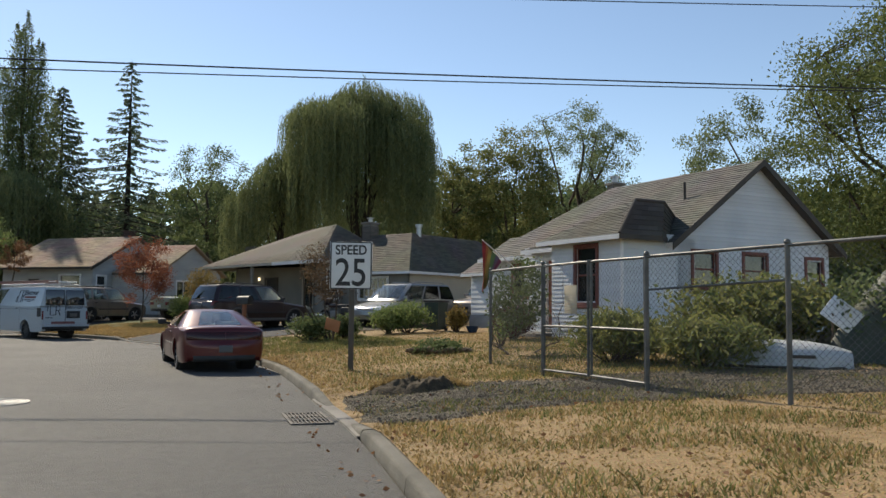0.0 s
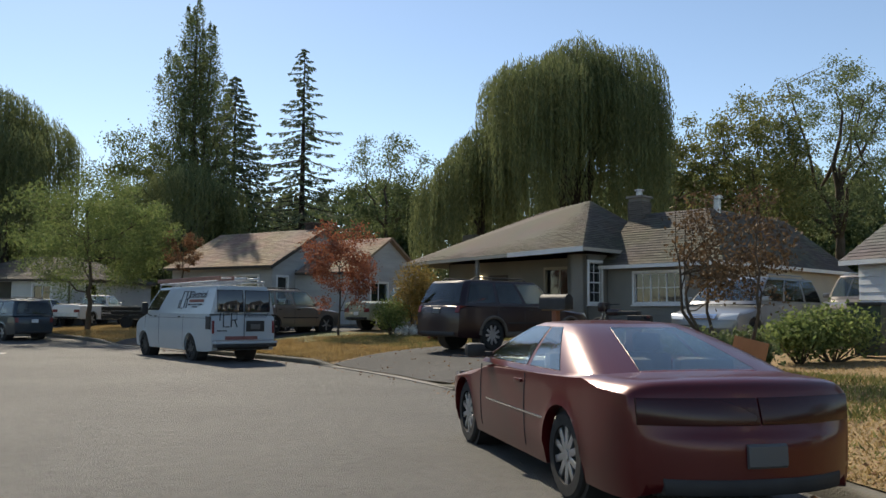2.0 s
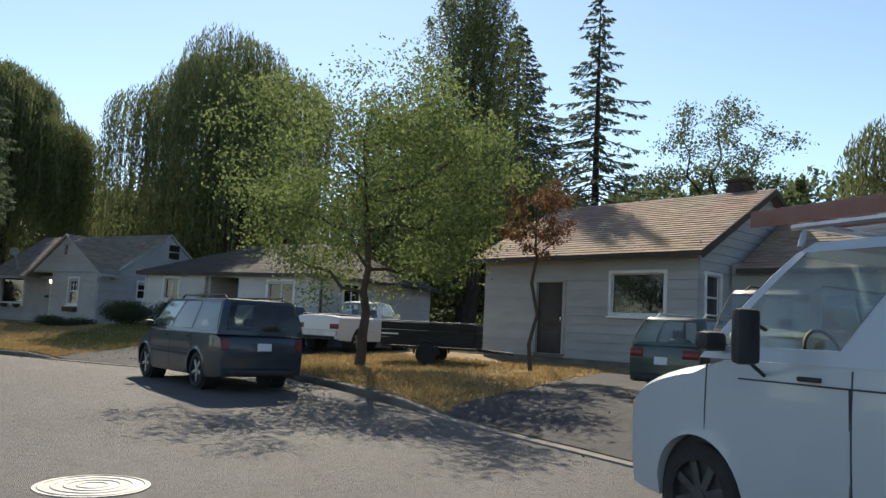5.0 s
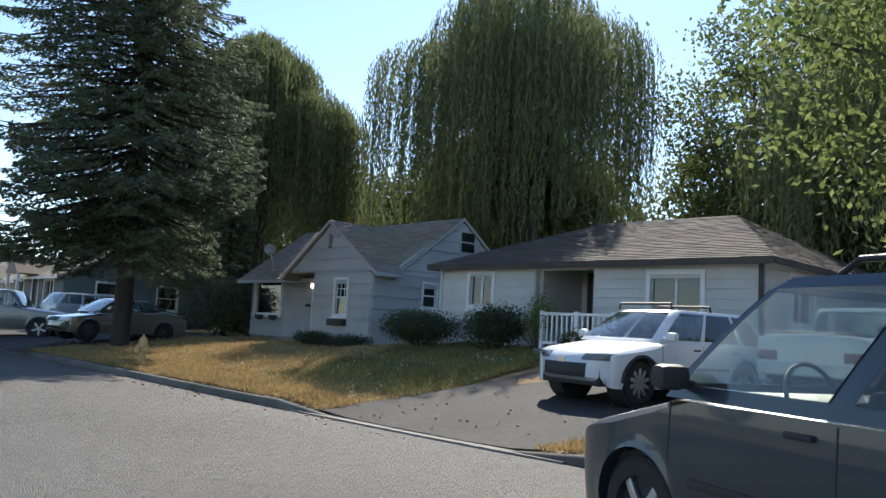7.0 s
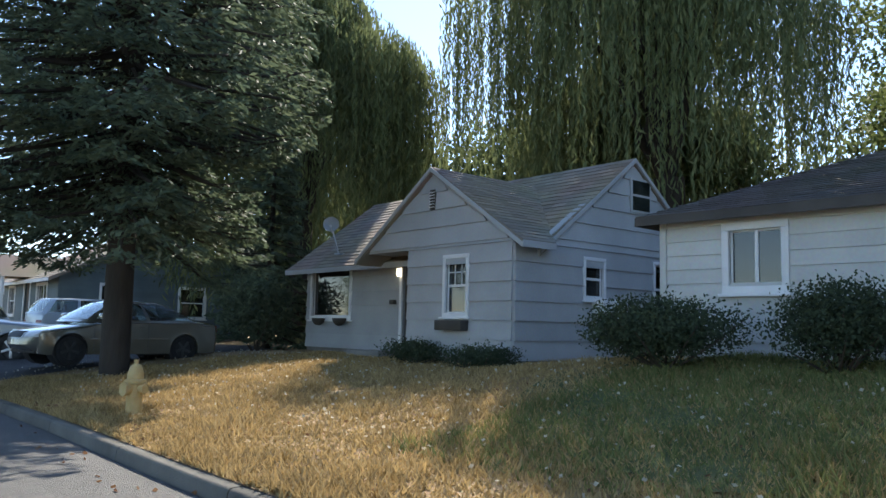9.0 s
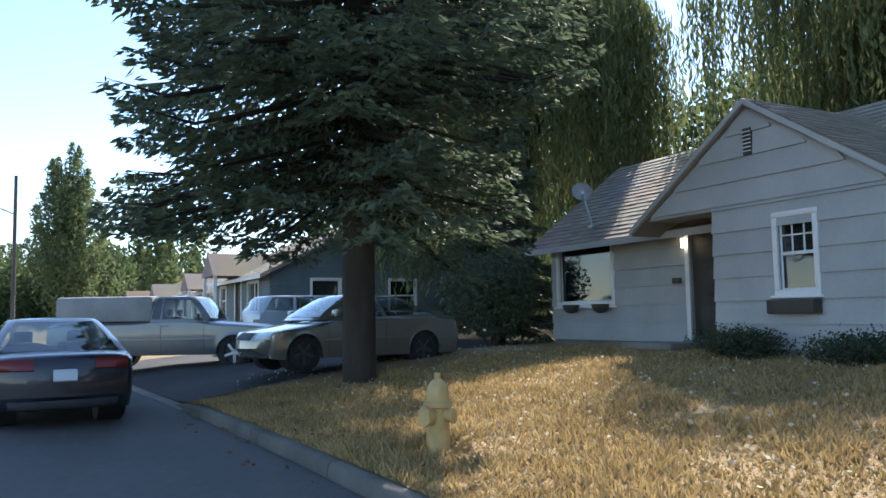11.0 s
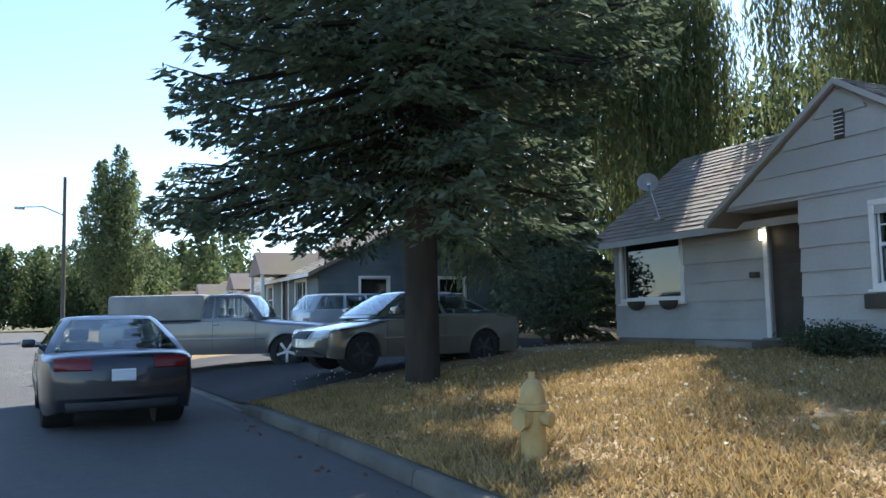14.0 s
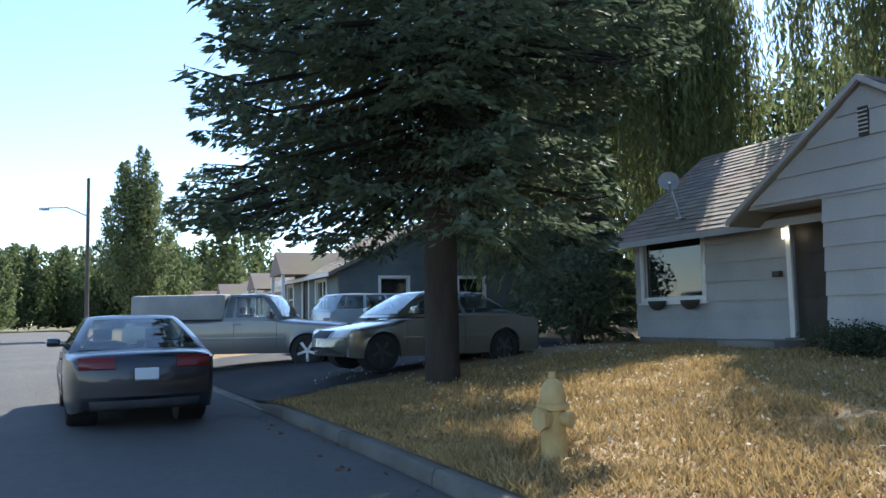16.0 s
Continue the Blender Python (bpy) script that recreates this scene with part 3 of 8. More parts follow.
def window(h, m, u0, u1, za, zb, trim, cols=2, rows=1, frame_w=0.09, grid=(0, 0), curtain=False, blind=False, top_only=False):
    """A framed window in a wall's opening, with panes, sash bars and a sill."""
    bm = bmesh.new()
    f = frame_w
    W, H = u1 - u0, zb - za
    for c, s in ((((u0 + u1) / 2, 0.012, zb + f / 2), (W + 2 * f, 0.07, f)), (((u0 + u1) / 2, 0.012, za - f / 2), (W + 2 * f, 0.07, f)),
                 ((u0 - f / 2, 0.012, (za + zb) / 2), (f, 0.07, H)), ((u1 + f / 2, 0.012, (za + zb) / 2), (f, 0.07, H))):
        box(bm, c, s, 0.008)
    bmesh.ops.transform(bm, matrix=m, verts=bm.verts)
    win = part("window", bm, trim, h, "framed window with dark panes")

    def piece(name, c, s, mat, bevel=0.0, label=""):
        b = box(bmesh.new(), c, s, bevel)
        bmesh.ops.transform(b, matrix=m, verts=b.verts)
        return part(name, b, mat, win, label)

    piece("sill", ((u0 + u1) / 2, 0.05, za - f - 0.02), (W + 2 * f + 0.06, 0.11, 0.04), trim, 0.008)
    bw = 0.05
    for i in range(cols):
        for j in range(rows):
            a0, a1 = u0 + W * i / cols, u0 + W * (i + 1) / cols
            c0, c1 = za + H * j / rows, za + H * (j + 1) / rows
            piece("pane", ((a0 + a1) / 2, -0.055, (c0 + c1) / 2), (a1 - a0 - bw, 0.008, c1 - c0 - bw), WINGLASS)
            if top_only and j < rows - 1:
                continue
            for gx in range(1, grid[0]):
                piece("glazing_bar", (a0 + (a1 - a0) * gx / grid[0], -0.046, (c0 + c1) / 2), (0.022, 0.014, c1 - c0 - bw), trim)
            for gz in range(1, grid[1]):
                piece("glazing_bar", ((a0 + a1) / 2, -0.044, c0 + (c1 - c0) * gz / grid[1]), (a1 - a0 - bw, 0.013, 0.022), trim)
    for i in range(cols + 1):
        piece("sash_stile", (u0 + W * i / cols + (bw / 4 if i == 0 else -bw / 4 if i == cols else 0), -0.05, (za + zb) / 2), (bw if 0 < i < cols else bw / 2, 0.04, H), trim, 0.004)
    for j in range(rows + 1):
        piece("sash_rail", ((u0 + u1) / 2, -0.05, za + H * j / rows + (bw / 4 if j == 0 else -bw / 4 if j == rows else 0)), (W, 0.042, bw if 0 < j < rows else bw / 2), trim, 0.004)
    if curtain:
        b = bmesh.new()
        k = 40
        for s in (0, 1):
            vs = []
            for i in range(k + 1):
                u = u0 + (W * 0.36) * i / k if s == 0 else u1 - (W * 0.36) * i / k
                n = -0.16 + 0.02 * math.sin(i * 1.3)
                vs.append((b.verts.new((u, n, za)), b.verts.new((u, n, zb))))
            for p, q in zip(vs, vs[1:]):
                b.faces.new((p[0], q[0], q[1], p[1]))
        bmesh.ops.transform(b, matrix=m, verts=b.verts)
        part("curtain", b, CURTAIN, win, "pale drawn-back curtain")
    if blind:
        k = int(H / 0.05)
        for j in range(k):
            if j > k * 0.45:
                piece("blind_slat", ((u0 + u1) / 2, -0.12, za + H * (j + 0.5) / k), (W - 0.06, 0.03, 0.006), CURTAIN)
    return win


def door(h, m, u0, u1, za, zb, leaf, trim):
    bm = bmesh.new()
    f = 0.1
    for c, s in ((((u0 + u1) / 2, 0.012, zb + f / 2), (u1 - u0 + 2 * f, 0.07, f)), ((u0 - f / 2, 0.012, (za + zb) / 2), (f, 0.07, zb - za)), ((u1 + f / 2, 0.012, (za + zb) / 2), (f, 0.07, zb - za))):
        box(bm, c, s, 0.008)
    bmesh.ops.transform(bm, matrix=m, verts=bm.verts)
    d = part("door", bm, trim, h, "front door in a painted frame")

    def piece(name, c, s, mat, bevel=0.0):
        b = box(bmesh.new(), c, s, bevel)
        bmesh.ops.transform(b, matrix=m, verts=b.verts)
        part(name, b, mat, d)

    piece("leaf", ((u0 + u1) / 2, -0.08, (za + zb) / 2), (u1 - u0, 0.045, zb - za), leaf, 0.006)
    for k in range(3):
        piece("panel", ((u0 + u1) / 2, -0.052, za + (zb - za) * (0.2 + 0.3 * k)), ((u1 - u0) * 0.66, 0.014, (zb - za) * 0.22), leaf, 0.006)
    piece("handle", (u1 - 0.09, -0.03, za + 0.98), (0.03, 0.05, 0.12), CHROME, 0.01)
    piece("threshold", ((u0 + u1) / 2, 0.06, za - 0.02), (u1 - u0 + 0.2, 0.24, 0.04), CONCRETE, 0.01)
    return d


def shingles(A, B, C, D, exposure=0.17, tab=0.32, seed=1):
    """Tabs over the plane A (eave left), B (eave right), C (ridge right), D (ridge left), each a little proud."""
    rng = np.random.default_rng(seed)
    A, B, C, D = (np.array(p, float) for p in (A, B, C, D))
    nrm = np.cross(B - A, D - A) if np.linalg.norm(D - A) > 1e-6 else np.cross(B - A, C - A)
    nrm /= np.linalg.norm(nrm)
    nrm = nrm if nrm[2] > 0 else -nrm
    n = max(3, int(max(np.linalg.norm(D - A), np.linalg.norm(C - B)) / exposure))
    out = []
    for i in range(n):
        t0, t1 = i / n, (i + 1) / n
        l0, r0, l1, r1 = A + (D - A) * t0, B + (C - B) * t0, A + (D - A) * t1, B + (C - B) * t1
        w = np.linalg.norm(r0 - l0)
        k = max(1, int(w / tab))
        us = np.arange(k + 1) + (0.5 if i % 2 else 0.0)
        us = np.clip(np.r_[0, us, k][1:] if i % 2 else us, 0, k) / k
        for a, b in zip(us, us[1:]):
            if b - a < 1e-6:
                continue
            g = 0.004 / max(w, 0.1)
            a2, b2 = a + g, b - g
            lift = 0.016 + rng.uniform(-0.004, 0.005)
            p, q = l0 + (r0 - l0) * a2, l0 + (r0 - l0) * b2
            s, r = l1 + (r1 - l1) * a2, l1 + (r1 - l1) * b2
            out.append([p + nrm * lift, q + nrm * lift, r + nrm * 0.002, s + nrm * 0.002])
            out.append([p - nrm * 0.01, q - nrm * 0.01, q + nrm * lift, p + nrm * lift])
    return out


def roof(h, planes, material, trim, thick=0.12, tab=0.32, exposure=0.17):
    """A roof of planes, each (A, B, C, D): a slab, with shingles on it and a fascia at its eave."""
    bm = bmesh.new()
    for pl in planes:
        pts = []
        for p in pl:
            if not pts or (Vector(p) - Vector(pts[-1])).length > 1e-4:
                pts.append(p)
        top = [bm.verts.new(p) for p in pts]
        low = [bm.verts.new((p[0], p[1], p[2] - thick)) for p in pts]
        bm.faces.new(top)
        bm.faces.new(low)
        for i in range(len(pts)):
            j = (i + 1) % len(pts)
            bm.faces.new((top[i], top[j], low[j], low[i]))
    r = part("roof", bm, material, h, sharp=10)
    for k, pl in enumerate(planes):
        quads("shingle_course", shingles(*pl, exposure=exposure, tab=tab, seed=k), material, r)["kind"] = "stuff"
        a, b = Vector(pl[0]), Vector(pl[1])
        d = (b - a)
        o = Vector((d.y, -d.x, 0)).normalized()
        cen = sum((Vector(p) for p in pl), Vector()) / 4
        if o.dot(a - cen) < 0:
            o = -o
        bm = bmesh.new()
        for s0, s1 in ((0.0, 0.02),):
            vs = [a + o * 0.022 + Vector((0, 0, 0.0)), b + o * 0.022, b + o * 0.022 - Vector((0, 0, 0.125)), a + o * 0.022 - Vector((0, 0, 0.125))]
            vi = [v - o * 0.02 for v in vs]
            f, g = [bm.verts.new(v) for v in vs], [bm.verts.new(v) for v in vi]
            bm.faces.new(f)
            bm.faces.new(g)
            for i in range(4):
                bm.faces.new((f[i], f[(i + 1) % 4], g[(i + 1) % 4], g[i]))
        part("fascia", bm, trim, r, "painted eave board")
    return r


def gable_planes(x0, x1, y0, y1, ze, zr, over=0.35, end0=0.3, end1=0.3, hip0=0.0, hip1=0.0, yr=None):
    """Roof planes over a block with its ridge along x; hip0 and hip1 are how far the ridge stops short."""
    yr = (y0 + y1) / 2 if yr is None else yr
    s0 = (zr - ze) / (yr - y0)
    s1 = (zr - ze) / (y1 - yr)
    a, b = x0 - end0, x1 + end1
    f0, f1 = y0 - over, y1 + over
    ra, rb = (a + hip0 if hip0 else a), (b - hip1 if hip1 else b)
    zf, zb_ = ze - over * s0, ze - over * s1
    pl = [((a, f0, zf), (b, f0, zf), (rb, yr, zr), (ra, yr, zr)), ((b, f1, zb_), (a, f1, zb_), (ra, yr, zr), (rb, yr, zr))]
    if hip0:
        pl.append(((a, f1, zb_), (a, f0, zf), (ra, yr, zr), (ra, yr, zr)))
    if hip1:
        pl.append(((b, f0, zf), (b, f1, zb_), (rb, yr, zr), (rb, yr, zr)))
    return pl


def rake(h, a, b, trim, drop=0.18):
    """A board under a sloping roof edge."""
    a, b = Vector(a), Vector(b)
    d = b - a
    o = Vector((d.y, -d.x, 0)).normalized() * 0.012
    bm = bmesh.new()
    f = [bm.verts.new(p + s) for s in (o, -o) for p in (a, b, b - Vector((0, 0, drop)), a - Vector((0, 0, drop)))]
    bm.faces.new(f[:4])
    bm.faces.new(f[4:])
    for i in range(4):
        j = (i + 1) % 4
        bm.faces.new((f[i], f[j], f[4 + j], f[4 + i]))
    part("rake_board", bm, trim, h)


def chimney(h, x, y, z0, z1, w=0.6, brick=None, flue=True):
    mortar = CONCRETE if brick is None else brick
    brick = brick or BRICK_GREY
    c = part("chimney", boxm((x, y, (z0 + z1) / 2), (w * 0.94, w * 0.94, z1 - z0)), mortar, h, "brick chimney")
    rows = int((z1 - z0 - 0.12) / 0.075)
    proto = None
    for j in range(max(0, rows - 14), rows):
        for s in range(4):
            for k in range(3):
                u = -w / 2 + w * (k + 0.5) / 3 + (0.05 if j % 2 else -0.05)
                m = Matrix.Translation((x, y, z0 + 0.04 + j * 0.075)) @ pose(0, 0, 0, 0, 0, 90 * s) @ Matrix.Translation((u * 0.92, -w / 2 + 0.015, 0))
                if proto is None:
                    proto = part("brick", boxm((0, 0, 0), (w / 3 - 0.02, 0.05, 0.062)), brick, c)
                    proto.matrix_basis = m
                else:
                    sub("brick", proto, c, m)
    part("cap", boxm((x, y, z1 + 0.0), (w + 0.12, w + 0.12, 0.09), 0.015), mortar, c)
    if not flue:
        return
    b = cyl(bmesh.new(), (x, y, z1), (x, y, z1 + 0.28), 0.12, n=14)
    cyl(b, (x, y, z1 + 0.26), (x, y, z1 + 0.3), 0.19, n=14)
    part("flue_cap", b, ALU, c)


def shell(h, x0, x1, y0, y1, z0, z1, material, front=(), right=(), back=(), left=(), lap=0.0, laps=(1, 1, 0, 0), gables=(None, None, None, None), base=0.5):
    """Four walls over a foundation; the openings are (u0, u1, za, zb) along each wall, seen from outside from left to right."""
    part("foundation", boxm(((x0 + x1) / 2, (y0 + y1) / 2, z0 - base / 2), (x1 - x0 - 0.04, y1 - y0 - 0.04, base)), CONCRETE, h, "concrete footing")
    part("floor", boxm(((x0 + x1) / 2, (y0 + y1) / 2, z0 + 0.02), (x1 - x0 - 0.34, y1 - y0 - 0.34, 0.05)), DARKIN, h)
    part("ceiling", boxm(((x0 + x1) / 2, (y0 + y1) / 2, z1 - 0.05), (x1 - x0 - 0.34, y1 - y0 - 0.34, 0.05)), DARKIN, h)
    out = []
    for k, (p, q, holes) in enumerate((((x0, y0), (x1, y0), front), ((x1, y0), (x1, y1), right), ((x1, y1), (x0, y1), back), ((x0, y1), (x0, y0), left))):
        out.append(wall(h, p, q, z0, z1, material, holes, gables[k], lap if laps[k] else 0.0)[1])
    return out


def house_at(name, label, x, y, z, angle):
    return thing(name, label, "house", pose(x, y, z, 0, 0, angle), "houses of the street")


def corner_board(h, x, y, z0, z1, trim, w=0.1):
    part("corner_board", boxm((x, y, (z0 + z1) / 2), (w, w, z1 - z0), 0.006), trim, h)


def downspout(h, x, y, z0, z1, mat):
    part("downspout", boxm((x, y, (z0 + z1) / 2), (0.08, 0.06, z1 - z0), 0.012), mat, h)


LAMPGLOW = plain("lamp_glow", (1.0, 0.85, 0.6), 0.3, emit=2.5)
# the grey gabled house by the hydrant: origin at its front right corner
G = house_at("house", "grey wide-lapped gabled cottage with white-framed windows and a shingle roof", -45.4, 46.6, 0.0, 0)
GZ = 0.8
right = [(1.95, 2.5, 2.03, 2.74), (4.25, 4.85, 1.76, 2.8)]
m = shell(G, -3.1, -0.03, 0, 1.25, GZ, 3.02, SIDE_BLUE, [(1.24, 1.84, 1.66, 2.72)], [], lap=0.36, laps=(1, 0, 0, 1))
window(G, m[0], 1.24, 1.84, 1.66, 2.72, TRIM, 1, 2, 0.08, grid=(3, 2), top_only=True)
wall(G, (-4.6, 0), (0, 0), 3.02, 3.12, SIDE_BLUE, (), (2.3, 4.55), 0.36, name="gable_wall")
part("porch_beam", boxm((-3.85, 0.6, 3.0), (1.5, 1.2, 0.06)), SIDE_BLUE, G, "porch soffit")
wall(G, (0, 0), (0, 6.05), GZ, 3.1, SIDE_BLUE, right, None, 0.36)
mr = wall_frame((0, 0), (0, 6.05))[0]
wall(G, (0, 0.95), (0, 6.05), 3.1, 3.14, SIDE_BLUE, (), (2.55, 4.96), 0.36, name="gable_wall")
window(G, mr, 1.95, 2.5, 2.03, 2.74, TRIM, 1, 2, 0.07)
window(G, mr, 4.25, 4.85, 1.76, 2.8, TRIM, 1, 2, 0.07)
part("attic_window", box(bmesh.new(), (0.03, 3.72, 4.22), (0.06, 0.7, 0.74), 0.01), SIDE_BLUE, G, "small attic window")
for z in (4.05, 4.39):
    part("attic_pane", boxm((0.062, 3.72, z), (0.012, 0.58, 0.29)), WINGLASS, G)
m2 = shell(G, -9.0, -0.1, 1.1, 6.0, GZ, 3.05, SIDE_BLUE, [(0.3, 2.1, 1.62, 2.85), (4.3, 5.1, 0.85, 2.9)], lap=0.36, laps=(1, 0, 0, 1))
window(G, m2[0], 0.3, 2.1, 1.62, 2.85, TRIM, 1, 1, 0.1)
door(G, m2[0], 4.3, 5.1, 0.85, 2.9, DARKTRIM, TRIM)
roof(G, [((-4.9, -0.1, 2.86), (-4.9, 0.68, 2.86), (-2.3, 3.03, 4.62), (-2.3, -0.1, 4.62)), ((0.3, 0.78, 2.95), (0.3, -0.1, 2.95), (-2.3, -0.1, 4.62), (-2.3, 3.03, 4.62))], ROOF_TAN, SIDE_BLUE)
roof(G, gable_planes(-9.0, 0, 0.95, 6.05, 3.1, 5.0, 0.35, 0.35, 0.07), ROOF_TAN, SIDE_BLUE)
rake(G, (0.085, 0.6, 2.84), (0.085, 3.5, 5.0), SIDE_BLUE, 0.09)
rake(G, (0.085, 6.4, 2.84), (0.085, 3.5, 5.0), SIDE_BLUE, 0.09)
rake(G, (-4.95, -0.115, 2.84), (-2.3, -0.115, 4.62), SIDE_BLUE, 0.09)
rake(G, (0.32, -0.115, 2.9), (-2.3, -0.115, 4.62), SIDE_BLUE, 0.09)
part("gable_vent", boxm((-2.3, -0.03, 3.95), (0.16, 0.05, 0.42), 0.01), DARKTRIM, G, "louvred gable vent")
for k in range(6):
    part("vent_slat", boxm((-2.3, -0.06, 3.8 + k * 0.06), (0.15, 0.03, 0.012)), TRIM, G)
for px in (-8.12, -7.12):
    b = bmesh.new()
    bmesh.ops.create_uvsphere(b, u_segments=16, v_segments=10, radius=0.24)
    bmesh.ops.delete(b, geom=[v for v in b.verts if v.co.z > 0.01], context="VERTS")
    bmesh.ops.solidify(b, geom=b.faces[:], thickness=0.02)
    bmesh.ops.transform(b, matrix=Matrix.Translation((px, 0.93, 1.56)) @ Matrix.Diagonal((1.0, 0.62, 0.8, 1.0)), verts=b.verts)
    part("window_planter", b, DARKTRIM, G, "black bowl planter hung under the window")
part("flower_box", boxm((-1.56, -0.13, 1.42), (0.78, 0.2, 0.2), 0.02), DARKTRIM, G, "dark planter under the window")
part("letter_box", boxm((-4.95, 0.99, 1.95), (0.16, 0.1, 0.1), 0.012), DARKTRIM, G, "small black letter box beside the door")
part("air_conditioner", boxm((0.14, 2.4, 1.86), (0.3, 0.44, 0.28), 0.02), WHITEPAINT, G, "white window air conditioner")
part("porch_lamp", cyl(bmesh.new(), (-4.75, 1.0, 2.55), (-4.75, 1.0, 2.72), 0.05), LAMPGLOW, G, "lit porch lamp")
part("step", boxm((-5.0, 0.6, 0.72), (1.3, 0.8, 0.2), 0.02), CONCRETE, G)
dish = thing("satellite_dish", "grey satellite dish on a bent mast above the eave", "dish", pose(-52.76, 47.6, 3.2))
face = Vector((0.8, -0.58, 0.3)).normalized()
part("mast", tube(bmesh.new(), [(0, 0, 0), (-0.02, -0.08, 0.3), (-0.07, -0.16, 0.62), (-0.1, -0.18, 0.74)], [0.022] * 4, 8), ALU, dish)
part("foot", boxm((0, 0.02, 0.02), (0.14, 0.2, 0.03), 0.006), ALU, dish)
b = bmesh.new()
bmesh.ops.create_uvsphere(b, u_segments=24, v_segments=24, radius=0.42)
bmesh.ops.delete(b, geom=[v for v in b.verts if v.co.z > -0.34], context="VERTS")
bmesh.ops.solidify(b, geom=b.faces[:], thickness=0.012)
bmesh.ops.transform(b, matrix=Matrix.Translation(Vector((-0.08, -0.2, 0.76)) + face * 0.42) @ face.to_track_quat("Z", "Y").to_matrix().to_4x4(), verts=b.verts)
part("reflector", b, surf("grey_dish_paint", (0.30, 0.31, 0.31), (0.38, 0.39, 0.39), 4, 0.5), dish)
tip = Vector((-0.08, -0.2, 0.6)) + face * 0.34
part("arm", cyl(bmesh.new(), (-0.07, -0.17, 0.56), tip, 0.012), ALU, dish)
part("receiver", cyl(bmesh.new(), tip, tip - face * 0.1 + Vector((0, 0, 0.03)), 0.03, n=12), ALU, dish)

# the white house with the porch rail
Wh = house_at("house", "pale horizontally sided bungalow with white sliding windows and a hip roof", -42.05, 46.3, 0.0, 3)
m = shell(Wh, 0, 8.4, 0, 7.6, 0.85, 3.1, SIDE_CREAM, [(1.0, 1.72, 2.0, 2.76), (3.05, 4.65, 0.9, 2.9), (6.05, 7.15, 1.85, 2.74)], [(1.2, 2.3, 1.9, 2.8)], lap=0.2, laps=(1, 1, 0, 1), base=0.7)
window(Wh, m[0], 1.0, 1.72, 2.0, 2.76, TRIM, 2, 1, 0.1)
window(Wh, m[0], 6.05, 7.15, 1.85, 2.74, TRIM, 2, 1, 0.1, curtain=True)
window(Wh, m[1], 1.2, 2.3, 1.9, 2.8, TRIM, 2, 1)
# recessed entry
wall(Wh, (3.05, 1.75), (3.05, 0.16), 0.85, 3.05, SIDE_CREAM, (), None, 0.2, 0.1, "porch_wall")
wall(Wh, (4.65, 0.16), (4.65, 1.75), 0.85, 3.05, SIDE_CREAM, (), None, 0.2, 0.1, "porch_wall")
me_ = wall(Wh, (3.06, 1.75), (4.64, 1.75), 0.85, 3.05, SIDE_CREAM, [(0.36, 1.24, 1.08, 2.85)], None, 0.2, 0.12, "porch_wall")[1]
door(Wh, me_, 0.36, 1.24, 1.08, 2.85, surf("red_brown_door", (0.05, 0.03, 0.022), (0.08, 0.047, 0.034), 2, 0.5), DARKTRIM)
roof(Wh, gable_planes(0, 8.4, 0, 7.6, 3.12, 4.5, 0.28, 0.3, 0.3, hip0=2.6, hip1=2.6), ROOF_DARK, DARKTRIM)
downspout(Wh, 8.36, -0.06, 0.85, 3.0, DARKTRIM)
corner_board(Wh, 0.0, 0.0, 0.85, 3.1, SIDE_CREAM)

# the brown-roofed house with the picture window: origin at its front right corner
B1 = house_at("house", "grey sided ranch house with a brown shingle roof and picture window", -20.98, 45.57, 0.0, -16)
m = shell(B1, -7.2, 0, 0, 7.2, 0.75, 3.78, SIDE_GREY, [(2.1, 3.05, 0.85, 2.87), (4.68, 6.26, 2.03, 3.08)], [(0.35, 1.05, 1.95, 3.05)], lap=0.24, laps=(1, 1, 0, 0), gables=(None, (3.6, 5.66), None, (3.6, 5.66)))
window(B1, m[0], 4.68, 6.26, 2.03, 3.08, TRIM, 1, 1, 0.09)
door(B1, m[0], 2.1, 3.05, 0.85, 2.87, DARKTRIM, SIDE_GREY)
window(B1, m[1], 0.35, 1.05, 1.95, 3.05, TRIM, 1, 2)
roof(B1, gable_planes(-7.2, 0, 0, 7.2, 3.79, 5.71, 0.4, 0.3, 0.3), ROOF_BROWN, DARKTRIM)
rake(B1, (0.31, -0.4, 3.56), (0.31, 3.6, 5.71), DARKTRIM)
rake(B1, (0.31, 7.6, 3.56), (0.31, 3.6, 5.71), DARKTRIM)
m = shell(B1, 0.05, 3.6, 1.6, 7.6, 0.75, 3.45, SIDE_GREY, [], [(1.6, 3.0, 1.7, 2.8)], lap=0.24, laps=(1, 1, 0, 0), gables=(None, (3.0, 5.12), None, None))
window(B1, m[1], 1.6, 3.0, 1.7, 2.8, TRIM, 2, 1)
roof(B1, gable_planes(0.34, 3.6, 1.6, 7.6, 3.47, 5.17, 0.35, 0.0, 0.3), ROOF_BROWN, DARKTRIM)
chimney(B1, -0.95, 4.0, 5.2, 6.08, 0.55, surf("sooty_brick", (0.05, 0.036, 0.03), (0.085, 0.06, 0.05), 4, 0.85, rand=0.2), False)

